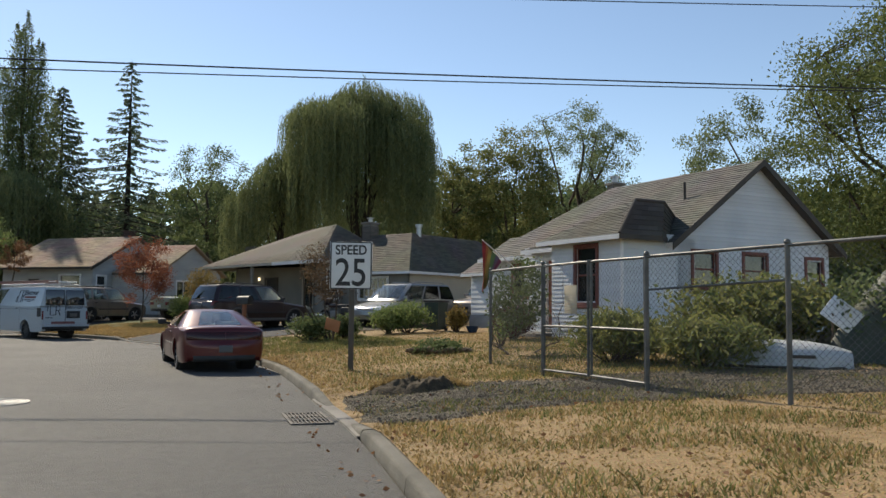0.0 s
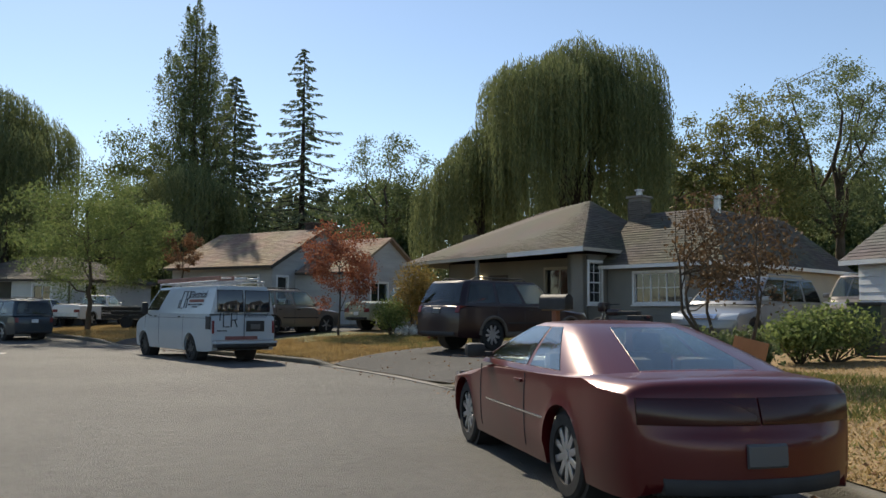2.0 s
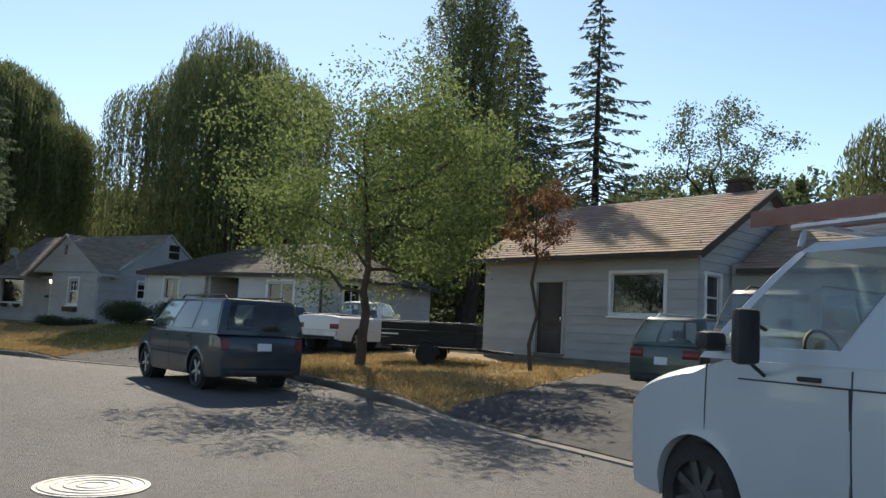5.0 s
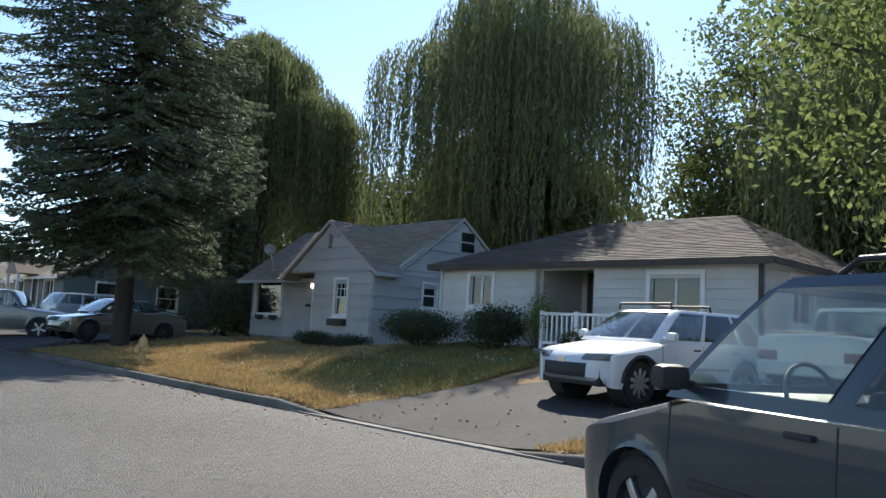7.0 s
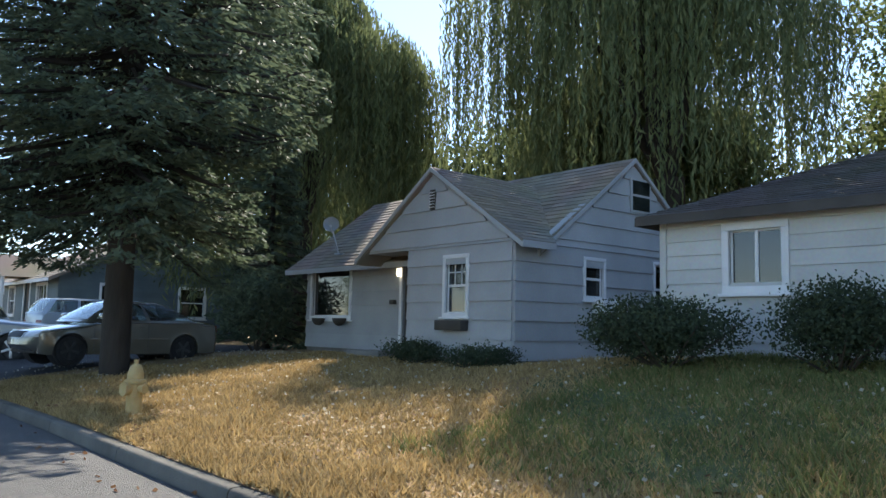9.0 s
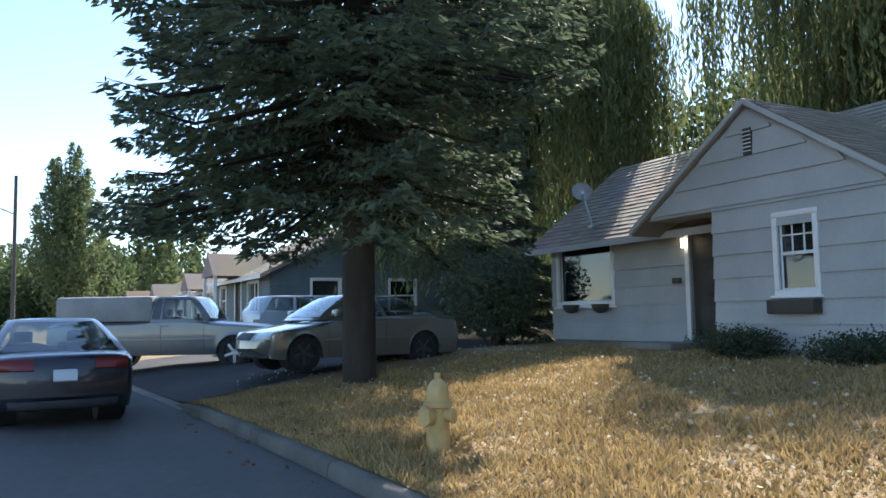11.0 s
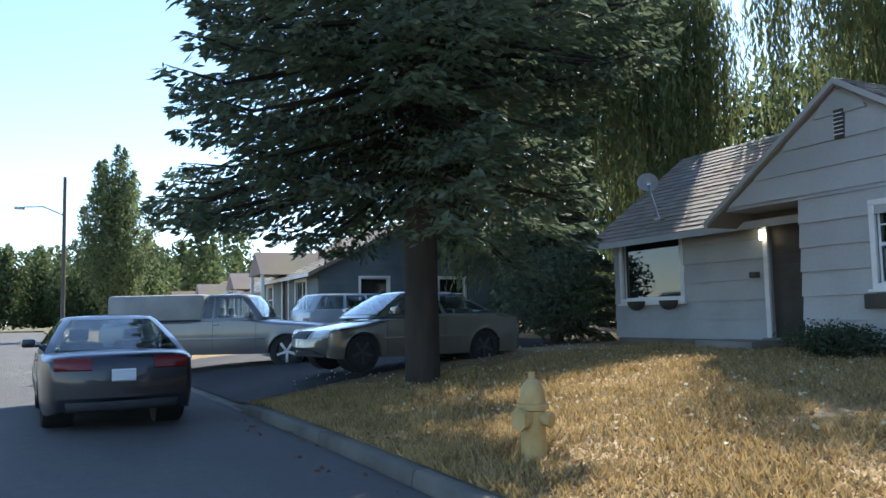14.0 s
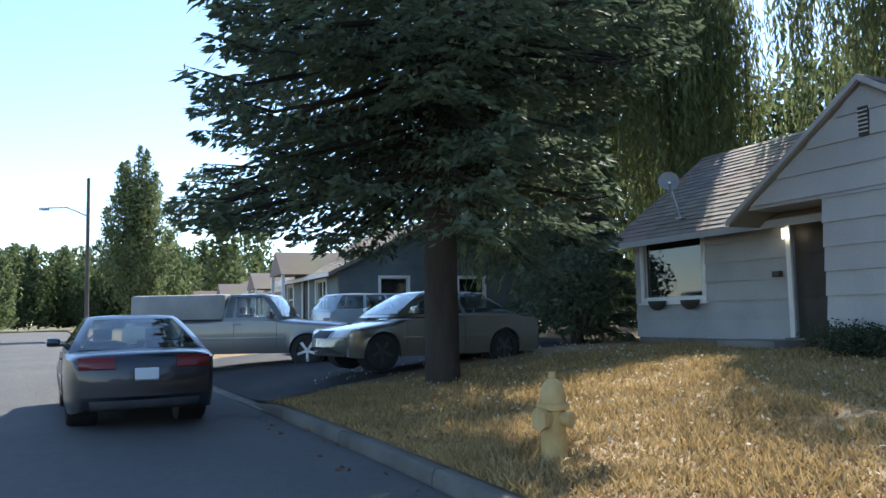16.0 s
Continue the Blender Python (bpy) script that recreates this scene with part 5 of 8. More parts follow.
def bush(label, x, y, h, r, mat, seed, per=2600, leaf=0.09, spiky=False, category="shrub", z=None):
    rng = np.random.default_rng(seed)
    t = thing("shrub", label, category, pose(x, y, ground_z(x, y) - 0.02 if z is None else z))
    bm = bmesh.new()
    c = []
    for k in range(14):
        a, q = rng.uniform(0, math.tau), math.sqrt(rng.uniform(0, 1))
        e = np.array((math.cos(a) * q * r * 0.85, math.sin(a) * q * r * 0.85, h * rng.uniform(0.35, 0.92) * (1 - 0.35 * q * q)))
        tube(bm, [(e[0] * 0.1, e[1] * 0.1, 0), tuple(e * (0.55, 0.55, 0.5)), tuple(e)], [0.02, 0.012, 0.004], 5)
        c.append(e)
    part("stem", bm, BARK, t, sharp=60)
    u = rng.normal(size=(per, 3))
    u /= np.linalg.norm(u, axis=1, keepdims=True)
    q = rng.uniform(0.0, 1.0, per) ** 0.42
    p = u * q[:, None] * np.array((r, r, h * 0.55)) + np.array((0, 0, h * 0.5))
    near_c = np.array(c)[rng.integers(0, len(c), per)]
    p = p * 0.62 + near_c * 0.38 + rng.normal(size=(per, 3)) * 0.05
    p[:, 2] = np.maximum(p[:, 2], 0.02)
    d = rng.normal(size=(per, 3)) + np.array((0, 0, 0.6 if spiky else 0))
    quads("foliage", leaves(p, d, leaf * rng.uniform(0.7, 1.4, per), leaf * (0.2 if spiky else 0.6) * rng.uniform(0.7, 1.2, per), rng), mat, t)
    return t


# the great willow behind the taupe house, and those behind the far row
willow("tall weeping willow with sunlit drooping curtains of leaves", -8.4, 63.8, 19.8, 6.9, 3, 4200, low=0.2, lobes=15, flat=0.24)
willow("weeping willow beside the great one, lower and lighter", -14.6, 62.6, 13.6, 3.7, 5, 1300, low=0.12, lobes=7, flat=0.3)
willow("broad weeping willow towering behind the grey cottage", -50.5, 58.6, 18.6, 6.3, 7, 2600, low=0.14, lobes=12, flat=0.4)
willow("rounded weeping willow beside the spruce", -62.4, 51.8, 15.9, 4.9, 9, 4200, low=0.06, lobes=13, flat=0.42)
willow("weeping willow with long trailing shoots", -55.0, 62.8, 12.6, 5.2, 11, 1900, low=0.08, lobes=10, flat=0.4)
willow("yellow-green weeping willow at the back of the yards", -35.6, 60.4, 11.5, 4.2, 13, 1000, low=0.15, lobes=8)

# conifers and poplar over the brown-roofed house
conifer("tall thin fir with sparse ragged boughs", -37.4, 83.0, 27.0, 7.6, 21, 190, low=0.2, droop=0.34, needle=0.55, per=80, ragged=0.6, gaps=0.3)
poplar("very tall columnar poplar", -39.6, 67.0, 26.6, 4.3, L_POPLAR, 22, 60000, 0.165, peak=0.5)
conifer("dark fir beside the poplar", -39.9, 74.0, 21.5, 7.6, 23, 300, low=0.1, droop=0.3, needle=0.5, per=90, ragged=0.5)
broadleaf("round broad-leaved tree against the sky", -28.5, 84.0, 18.6, 5.0, L_MID, 24, 60, 150, 0.24, 0.35, 0.3, density=0.2)
broadleaf("broad-leaved tree with rusty top", -1.4, 80.0, 17.5, 3.4, L_OLIVE, 25, 90, 150, 0.25, 0.3, 0.25, density=0.24)
broadleaf("dense broad-leaved tree turning brown at the top", 4.6, 77.0, 18.6, 4.4, L_OLIVE, 26, 130, 150, 0.25, 0.3, 0.15, density=0.24)
broadleaf("airy spreading tree with visible limbs", 11.3, 81.0, 22.0, 6.0, L_POPLAR, 27, 120, 140, 0.21, 0.5, 0.3, density=0.16)
broadleaf("tall leafy tree beyond the white house", 26.0, 46.0, 18.5, 6.4, L_LIME, 28, 260, 180, 0.2, 0.4, 0.1, density=0.2)
broadleaf("lighter airy tree behind the fence", 18.6, 52.0, 15.0, 3.6, L_POPLAR, 29, 90, 150, 0.17, 0.25, 0.12, density=0.2)

# street trees
broadleaf("young green street tree with several pale stems on the lawn", -27.3, 40.4, 7.0, 3.6, L_GREEN, 31, 140, 220, 0.092, 0.13, 0.25, density=0.17)
broadleaf("small red-leaved maple on the dry lawn", -14.05, 37.5, 4.6, 1.5, L_RED, 32, 52, 100, 0.095, 0.05, 0.22, squash=0.95, density=0.22)
broadleaf("small tree with dull red leaves by the brown-roofed house", -24.1, 42.7, 4.9, 1.0, L_RUST, 33, 24, 80, 0.08, 0.05, 0.55, density=0.2)
broadleaf("small bare-stemmed tree with brown-purple leaves", -1.5, 23.5, 3.2, 0.95, L_BROWN, 34, 30, 46, 0.07, 0.035, 0.35, stems=4, density=0.26)
broadleaf("slim shrub-like tree by the fence", 4.0, 16.4, 2.3, 0.6, L_MID, 35, 26, 50, 0.075, 0.02, 0.12, stems=3)
conifer("large spruce with heavy sweeping boughs shading the drive", -51.5, 41.7, 25.0, 4.4, 36, 760, low=0.135, droop=0.42, needle=0.19, per=240, ragged=0.45, power=0.6, lean=(-0.14, -0.06), thick=0.72, skirt=0.27)
poplar("columnar poplar far down the street", -110.0, 40.25, 16.4, 3.3, L_POPLAR, 37, 22000, 0.26, peak=0.5)
conifer("young conifer beside the grey cottage", -57.2, 48.0, 8.4, 1.7, 38, 150, needle=0.3, per=60)

# shrubs
bush("rounded yellow-green shrub in the front bed", 0.4, 26.6, 1.25, 1.1, L_GREEN, 41)
bush("low yellow-green shrub in the front bed", -0.2, 26.3, 1.0, 0.9, L_GREEN, 42)
bush("rounded dark red shrub by the porch", 3.95, 21.8, 1.15, 0.8, L_WINE, 43, 8000, 0.07)
bush("grey-green shrubs along the lawn's edge", -2.2, 23.4, 0.9, 0.9, L_MID, 44)
bush("grey-green shrub along the drive", -1.3, 24.4, 0.8, 0.7, L_MID, 45)
bush("orange-tipped shrub under the white house", 2.1, 26.4, 1.0, 0.45, L_AMBER, 46, 1500)
bush("tall shrub turning orange at the house corner", -11.35, 38.3, 3.1, 1.15, L_AMBER, 47, 6500, 0.08)
bush("yellow-green shrub by the drive", -12.0, 37.7, 1.6, 1.0, L_GREEN, 48, 3000)
bush("low red flowering shrub by the drive", -9.5, 35.0, 1.1, 0.75, L_PINK, 49, 3000)
bush("low ground cover with small white flowers", -11.2, 37.1, 0.45, 0.8, L_BLOOM, 50, 900, 0.07)
bush("tangled dry brush behind the fence", 8.4, 14.9, 1.8, 2.1, L_OLIVE, 51, 7000, 0.12)
bush("tangled brush in the fenced yard", 10.6, 13.8, 1.7, 2.2, L_MID, 52, 6000, 0.12)
bush("tall weeds at the gate", 5.6, 14.2, 1.1, 1.2, L_OLIVE, 53, 3500, 0.2, True)
bush("tall weeds by the fence", 6.9, 12.6, 0.9, 1.3, L_OLIVE, 54, 3500, 0.2, True)
# shrubs along the shaded walls take the leaf colour darkened for shade
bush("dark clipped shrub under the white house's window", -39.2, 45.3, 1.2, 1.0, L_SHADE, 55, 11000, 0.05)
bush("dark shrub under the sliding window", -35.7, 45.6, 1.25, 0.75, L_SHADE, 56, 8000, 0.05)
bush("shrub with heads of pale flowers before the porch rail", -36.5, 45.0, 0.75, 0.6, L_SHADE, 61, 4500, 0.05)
bush("pale flower heads over the porch shrub", -36.5, 44.95, 0.8, 0.55, L_BLOOM, 62, 130, 0.08, category="flowers")
bush("small rose bush with faded blooms at the porch corner", -38.0, 45.5, 1.5, 0.5, L_GREEN, 63, 2600, 0.05)
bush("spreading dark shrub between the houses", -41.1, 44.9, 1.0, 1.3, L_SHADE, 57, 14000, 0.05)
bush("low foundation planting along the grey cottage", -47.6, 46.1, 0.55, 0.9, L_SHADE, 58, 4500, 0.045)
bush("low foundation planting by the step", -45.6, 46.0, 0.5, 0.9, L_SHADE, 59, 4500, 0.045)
bush("dark evergreen bush beside the cottage", -56.0, 47.0, 2.6, 1.5, L_DARK, 60, 7000, 0.12)
for bx, by, bh, br, sd in ((-61.5, 62.5, 10.5, 4.6, 71), (-53.0, 65.0, 9.5, 4.4, 72), (-44.5, 66.0, 9.0, 4.2, 73), (-36.5, 65.5, 9.5, 4.2, 74), (-70.0, 62.0, 11.0, 4.6, 75)):
    broadleaf("dense leafy tree filling the back of the yards", bx, by, bh, br, L_MID, sd, 110, 90, 0.3, 0.22, 0.06, density=0.3)

broadleaf("leafy light green tree between the back yards", -42.5, 64.0, 14.5, 4.0, L_LIME, 76, 120, 150, 0.2, 0.25, 0.15, density=0.25)

# the wood beyond the yards
rng = np.random.default_rng(77)
Q = []
for k in range(380):
    x = rng.uniform(-140, 70)
    y = rng.uniform(100, 150) if x > -80 else rng.uniform(70, 140)
    h = rng.uniform(0.125, 0.165) * y if x > -60 else rng.uniform(10, 17)
    if k >= 210:
        x, y = rng.uniform(-215, -125), rng.uniform(-12, 76)
        y += 10.0 * (1 if y > 35 else -1) if 25 < y < 45 else 0.0
        h = rng.uniform(9, 15)
    if k >= 250:
        x, y, h = rng.uniform(-240, -205), rng.uniform(-14, 62), rng.uniform(11, 17)
    n = 1100
    kind = rng.uniform() < 0.45
    f = rng.uniform(0.02, 1, n)
    a = rng.uniform(0, math.tau, n)
    if kind:
        rr = (1 - f) ** 0.8 * h * 0.2 * np.sqrt(rng.uniform(0.2, 1, n))
    else:
        rr = np.sqrt(np.clip(1 - (2 * f - 1) ** 2, 0, 1)) * h * 0.28 * np.sqrt(rng.uniform(0.2, 1, n))
    c = np.stack([x + np.cos(a) * rr, y + np.sin(a) * rr, 1.0 + f * h], 1) + rng.normal(size=(n, 3)) * 0.35
    d = rng.normal(size=(n, 3)) + (0, 0, -0.6)
    Q.append(leaves(c, d, rng.uniform(0.5, 1.1, n), rng.uniform(0.3, 0.65, n), rng))
w = quads("far_woods", np.concatenate(Q), L_MID)
tagged(w, "dense mixed wood behind the yards", "woods", kind="stuff")

# ---- vehicles ----
def paint(name, c, rough=0.35, metal=0.3, flake=0.9, coat=0.55):
    return surf(name, tuple(v * flake for v in c), c, 2.5, rough, metal, bump=0.0, fine=120, spec=0.5, stain=0.1, coat=coat)


P_RED = paint("red_paint", (0.09, 0.005, 0.006), 0.3, 0.25, coat=0.3)
P_MAROON = paint("maroon_paint", (0.016, 0.003, 0.005), 0.3, 0.1, coat=0.3)
P_WHITE = paint("white_car_paint", (0.62, 0.65, 0.68), 0.35, 0.0, 0.95)
P_VAN = paint("faded_van_white", (0.38, 0.435, 0.475), 0.4, 0.0, 0.95)
P_SILVER = paint("silver_paint", (0.24, 0.25, 0.26), 0.35, 0.5)
P_NAVY = paint("dark_blue_paint", (0.018, 0.034, 0.048))
P_BLACK = paint("black_paint", (0.02, 0.022, 0.028))
P_GOLD = paint("pale_gold_paint", (0.23, 0.22, 0.185), 0.22, 0.55, coat=1.0)
P_GREEN = paint("dark_green_paint", (0.05, 0.07, 0.06))
P_TAN = paint("tan_paint", (0.22, 0.19, 0.165), 0.35, 0.4)
P_CANOPY = surf("faded_canopy", (0.22, 0.23, 0.24), (0.30, 0.31, 0.31), 2, 0.55, fine=40, bump=0.05)
P_LIGHT = paint("pale_blue_paint", (0.45, 0.52, 0.58), 0.35, 0.2)
DIMPLATE = plain("dark_grey_plate", (0.09, 0.09, 0.09), 0.5)
P_GREY = paint("grey_paint", (0.14, 0.145, 0.15), 0.35, 0.4)


def wheel(c, x, y, r, w, rim_mat, side, spokes=5):
    """A tyre with a spoked rim; side is the sign of y outward."""
    b = bmesh.new()
    n = 28
    prof = [(-w / 2, r * 0.66), (-w / 2, r * 0.9), (-w * 0.42, r * 0.975), (-w * 0.2, r), (w * 0.2, r), (w * 0.42, r * 0.975), (w / 2, r * 0.9), (w / 2, r * 0.66)]
    rings = [[b.verts.new((q * math.cos(k * math.tau / n), p, q * math.sin(k * math.tau / n))) for p, q in prof] for k in range(n)]
    for k in range(n):
        a, d = rings[k], rings[(k + 1) % n]
        for j in range(len(prof)):
            b.faces.new((a[j], a[(j + 1) % len(prof)], d[(j + 1) % len(prof)], d[j]))
    bmesh.ops.translate(b, vec=(x, y, r), verts=b.verts)
    t = part("wheel", b, RUBBER, c, "black tyre")
    b = cyl(bmesh.new(), (x, y - w * 0.45, r), (x, y + w * 0.45, r), r * 0.67, n=24, cap=False)
    cyl(b, (x, y + side * w * 0.05, r), (x, y + side * w * 0.1, r), r * 0.66, n=24)
    part("rim", b, rim_mat, t)
    for k in range(spokes):
        a = k * math.tau / spokes + 0.3
        m = Matrix.Translation((x, y + side * w * 0.36, r)) @ Matrix.Rotation(a, 4, "Y")
        b = box(bmesh.new(), (r * 0.36, 0, 0), (r * 0.66, 0.03, r * 0.17), 0.008)
        bmesh.ops.transform(b, matrix=m, verts=b.verts)
        part("spoke", b, rim_mat, t)
    part("hub", cyl(bmesh.new(), (x, y + side * w * 0.2, r), (x, y + side * w * 0.45, r), r * 0.14, n=14), rim_mat, t)
    return t


def vehicle(name, label, m, L, W, H, top, green, belt, wheels, r, body, group="", clear_z=0.24, tumble=0.16, bow=(0.12, 0.08), splits=(0.5,), trimmat=None, rim=None,
            spokes=5, bumper=None, glass_side=True, rails=False, tail=None, head=None, plate=True, cargo=False, tyre_w=0.22, mirror=True, rear_glass=True, category="car", round_=1.0, ends=0.10, plate_z=None, moulding=True, flush=0.985, inner=0.4, rear_bow=0.06, rear_cut=0, mirrormat=None, corner=0.1, grille=None, platemat=None, tint=False, quarter=1.0, grillemat=None, lens=None, headmat=None):
    """A car, x forward. top: (x, z) of the body's upper line from nose to tail, as parts of L and metres;
    green: x of the glasshouse at the belt in front, roof in front, roof behind, belt behind; wheels: x of the front and rear axle."""
    c = thing(name, label, category, m, group)
    bumper = bumper or body
    rim = rim or ALU
    X = lambda f: L / 2 - f * L
    ax = [X(wheels[0]), X(wheels[1])]
    ra = r * 1.13
    outline = [(X(f), z) for f, z in top]
    n_top = len(outline)
    nose, tailx = max(q[0] for q in outline), min(q[0] for q in outline)
    # the upper line, rounded twice at its corners, with x running steadily back
    line = outline[:]
    for _ in range(2):
        nxt = [line[0]]
        for (x0, z0), (x1, z1) in zip(line, line[1:]):
            nxt += [(x0 * 0.75 + x1 * 0.25, z0 * 0.75 + z1 * 0.25), (x0 * 0.25 + x1 * 0.75, z0 * 0.25 + z1 * 0.75)]
        line = nxt + [line[-1]]
    lx, lz = [], []
    for px, pz in line:
        if lx and px >= lx[-1] - 0.0005:
            px = lx[-1] - 0.0005
        lx.append(px)
        lz.append(pz)
    zat = lambda px: float(np.interp(-px, [-q for q in lx], lz))
    xs_ = set(lx)
    for a in ax:
        for k in range(17):
            xs_.add(a + ra * math.cos(math.pi * k / 16))
        xs_.add(a + ra * 1.02)
        xs_.add(a - ra * 1.02)
        xs_.add(a + ra * 1.25)
        xs_.add(a - ra * 1.25)
    xbf, xrf, xrr, xbr = (X(f) for f in green)
    stations = []
    for px in sorted(xs_, reverse=True):
        if not stations or stations[-1] - px > 0.0004:
            stations.append(px)
    zw = clear_z + 0.55 * (belt - clear_z)

    def barrel(z):
        """Half width of the side at a height, as part of W / 2."""
        d = (z - zw) / (belt - clear_z)
        return 1 - 0.10 * d * d - (0.05 * max(0, -d - 0.3) if d < 0 else 0)

    def low(px):
        z = clear_z + 0.05 * min(1, max(0, (abs(px) - L * 0.4) / (L * 0.1))) ** 2
        for a in ax:
            if abs(px - a) < ra:
                z = max(z, r + math.sqrt(ra * ra - (px - a) ** 2))
        return z

    def plan(px, f):
        """Shift in x and narrowing towards the rounded ends."""
        s = px / (L / 2)
        q = max(0.0, (abs(s) - 0.7) / 0.3)
        e = (bow[0] if px > 0 else bow[1]) * q ** 3
        return -math.copysign(e, px) * abs(f) ** 2.4, 1 - ends * q * q

    bm = bmesh.new()
    rings = []
    cross = [(0.0, 0.0), (0.3, 0.004), (0.58, 0.013), (0.78, 0.026), (0.9, 0.045), (0.96, 0.07)]
    nd = 8
    for px in stations:
        zt = zat(px)
        zl = min(low(px), zt - 0.012)
        half = []
        soft_ = min(1.0, max(0.0, (zt - zw) / 0.25)) * round_
        k = min(1.0, max(0.0, (px - (xbf - 0.35)) / 0.3, (xbr + 0.25 - px) / 0.3))
        soft_ *= inner + (1 - inner) * k
        for f, d in cross:
            sx, nar = plan(px, f)
            half.append((px + sx, f * W / 2 * nar * barrel(min(zt, belt)), max(zt - d * soft_, zl + 0.004)))
        zs = max(zt - 0.1 * soft_ - 0.004, zl + 0.003)
        sx, nar = plan(px, 1.0)
        for k in range(nd + 1):
            z = zs + (zl - zs) * k / nd
            y = W / 2 * nar * barrel(z)
            for a in ax:
                dd = abs(math.hypot(px - a, z - r) - ra)
                y += 0.016 * math.exp(-dd / 0.05) if z > r * 0.9 else 0
            half.append((px + sx, y, z))
        sx, nar = plan(px, 1.0)
        half.append((px + sx, W / 2 * nar * barrel(zl) - 0.07, zl + 0.004))
        ring = [bm.verts.new((p[0], -p[1], p[2])) for p in reversed(half[1:])] + [bm.verts.new(p) for p in half]
        rings.append(ring)
    mid_ = len(rings[0]) // 2
    for a, b, pa, pb in zip(rings, rings[1:], stations, stations[1:]):
        cabin_ = pa < xbf - 0.3 and pb > xbr + 0.14
        for k in range(len(a) - 1):
            if not (cabin_ and mid_ - 4 <= k < mid_ + 4):
                bm.faces.new((a[k], a[k + 1], b[k + 1], b[k]))
    for rg in (rings[0], rings[-1]):
        bm.faces.new(rg)
    bmesh.ops.triangulate(bm, faces=[f for f in bm.faces if len(f.verts) > 4])
    bmesh.ops.recalc_face_normals(bm, faces=bm.faces[:])
    part("body", bm, body, c, sharp=34)
    part("underbody", boxm((0, 0, clear_z + 0.16), (L * 0.9, W * 0.72, 0.28), 0.03), BLACKP, c)
    # glasshouse
    wb, wr = W / 2 * barrel(belt) * flush, W / 2 * 0.955 - tumble
    hb = H - belt + 0.03
    NF = 7
    cuts = [0.0, *splits, quarter]
    panes = [(a + 0.02, b - 0.02) for a, b in zip(cuts, cuts[1:]) if glass_side and not (cargo and a >= cargo)]
    fr = sorted({0.0, 0.5, 1.0, *[v for q in panes for v in q]})
    NS = len(fr)
    e0 = NF + NS
    glazed = {*range(NF - 1)}
    if rear_glass:
        glazed |= {*range(e0 + rear_cut, e0 + NF - 1 - rear_cut)}
    for k in range(NS - 1):
        if any(a - 1e-6 <= fr[k] and fr[k + 1] <= b + 1e-6 for a, b in panes):
            glazed |= {NF + k, 2 * NF + 2 * NS - 2 - k}

    def ring_at(t, inset=0.0):
        """Outline of the glasshouse at a part of its height: front edge, then the far side, rear edge, near side."""
        ease = math.sin(math.pi * min(t, 1)) * 0.035
        xf, xr = xbf + (xrf - xbf) * t + ease, xbr + (xrr - xbr) * t - ease * 0.8
        w = wb + (wr - wb) * (0.75 * t + 0.25 * t * t)
        z = belt - 0.03 + hb * (t if t < 0.85 else 0.85 + (t - 0.85) * 0.62)
        if inset:
            cx = (xf + xr) / 2
            xf, xr, w = cx + (xf - cx) * (1 - inset * 0.8), cx + (xr - cx) * (1 - inset * 0.8), w * (1 - inset)
            z = H - 0.057 * hb * (1 - inset) ** 2.2
        ch = corner
        fb, rb = 0.1 * (1 - inset), rear_bow * (1 - inset)
        yy = [(w - ch) * (1 - 2 * k / (NF - 1)) for k in range(NF)]
        front = [(xf + fb * (1 - (y / w) ** 2) - 0.04, y, z) for y in yy]
        back = [(xr - rb * (1 - (y / w) ** 2) + 0.03, -y, z) for y in yy]
        x1, x2 = xf - 0.04 - ch * 0.9, xr + 0.03 + ch * 0.9
        flank = [(x1 + (x2 - x1) * f, -w - 0.012 * math.sin(math.pi * f), z) for f in fr]
        return front + flank + back + [(x, -y, z) for x, y, z in reversed(flank)]

    bm = bmesh.new()
    prev = None
    for t, sh in ((0, 0), (0.11, 0), (0.25, 0), (0.4, 0), (0.55, 0), (0.7, 0), (0.87, 0), (0.96, 0), (1.0, 0), (1.0, 0.05), (1.0, 0.14), (1.0, 0.3), (1.0, 0.55), (1.0, 0.8)):
        rg = [bm.verts.new(p) for p in ring_at(t, sh)]
        if prev:
            for i in range(len(rg)):
                if not (0.2 < t < 0.9 and i in glazed):
                    bm.faces.new((prev[i], prev[(i + 1) % len(rg)], rg[(i + 1) % len(rg)], rg[i]))
        prev = rg
    bm.faces.new(prev)
    bmesh.ops.recalc_face_normals(bm, faces=bm.faces[:])
    part("cabin", bm, body, c, sharp=40)

    def sheet(nm, grid, out, mat, up=0.006):
        """A curved pane with a little thickness, over a grid of points."""
        out = Vector(out)
        b = bmesh.new()
        va, vb = [], []
        for row in grid:
            va.append([b.verts.new(Vector(p) + out * up) for p in row])
            vb.append([b.verts.new(Vector(p) - out * 0.006) for p in row])
        R, C = len(grid), len(grid[0])
        for i in range(R - 1):
            for j in range(C - 1):
                b.faces.new((va[i][j], va[i][j + 1], va[i + 1][j + 1], va[i + 1][j]))
                b.faces.new((vb[i][j], vb[i + 1][j], vb[i + 1][j + 1], vb[i][j + 1]))
        edge = [(i, 0) for i in range(R)] + [(R - 1, j) for j in range(1, C)] + [(i, C - 1) for i in range(R - 2, -1, -1)] + [(0, j) for j in range(C - 2, 0, -1)]
        for (i, j), (k, l) in zip(edge, edge[1:] + edge[:1]):
            b.faces.new((va[i][j], va[k][l], vb[k][l], vb[i][j]))
        bmesh.ops.recalc_face_normals(b, faces=b.faces[:])
        pane_ = part(nm, b, mat, c)
        pane_.visible_shadow = False
        return pane_

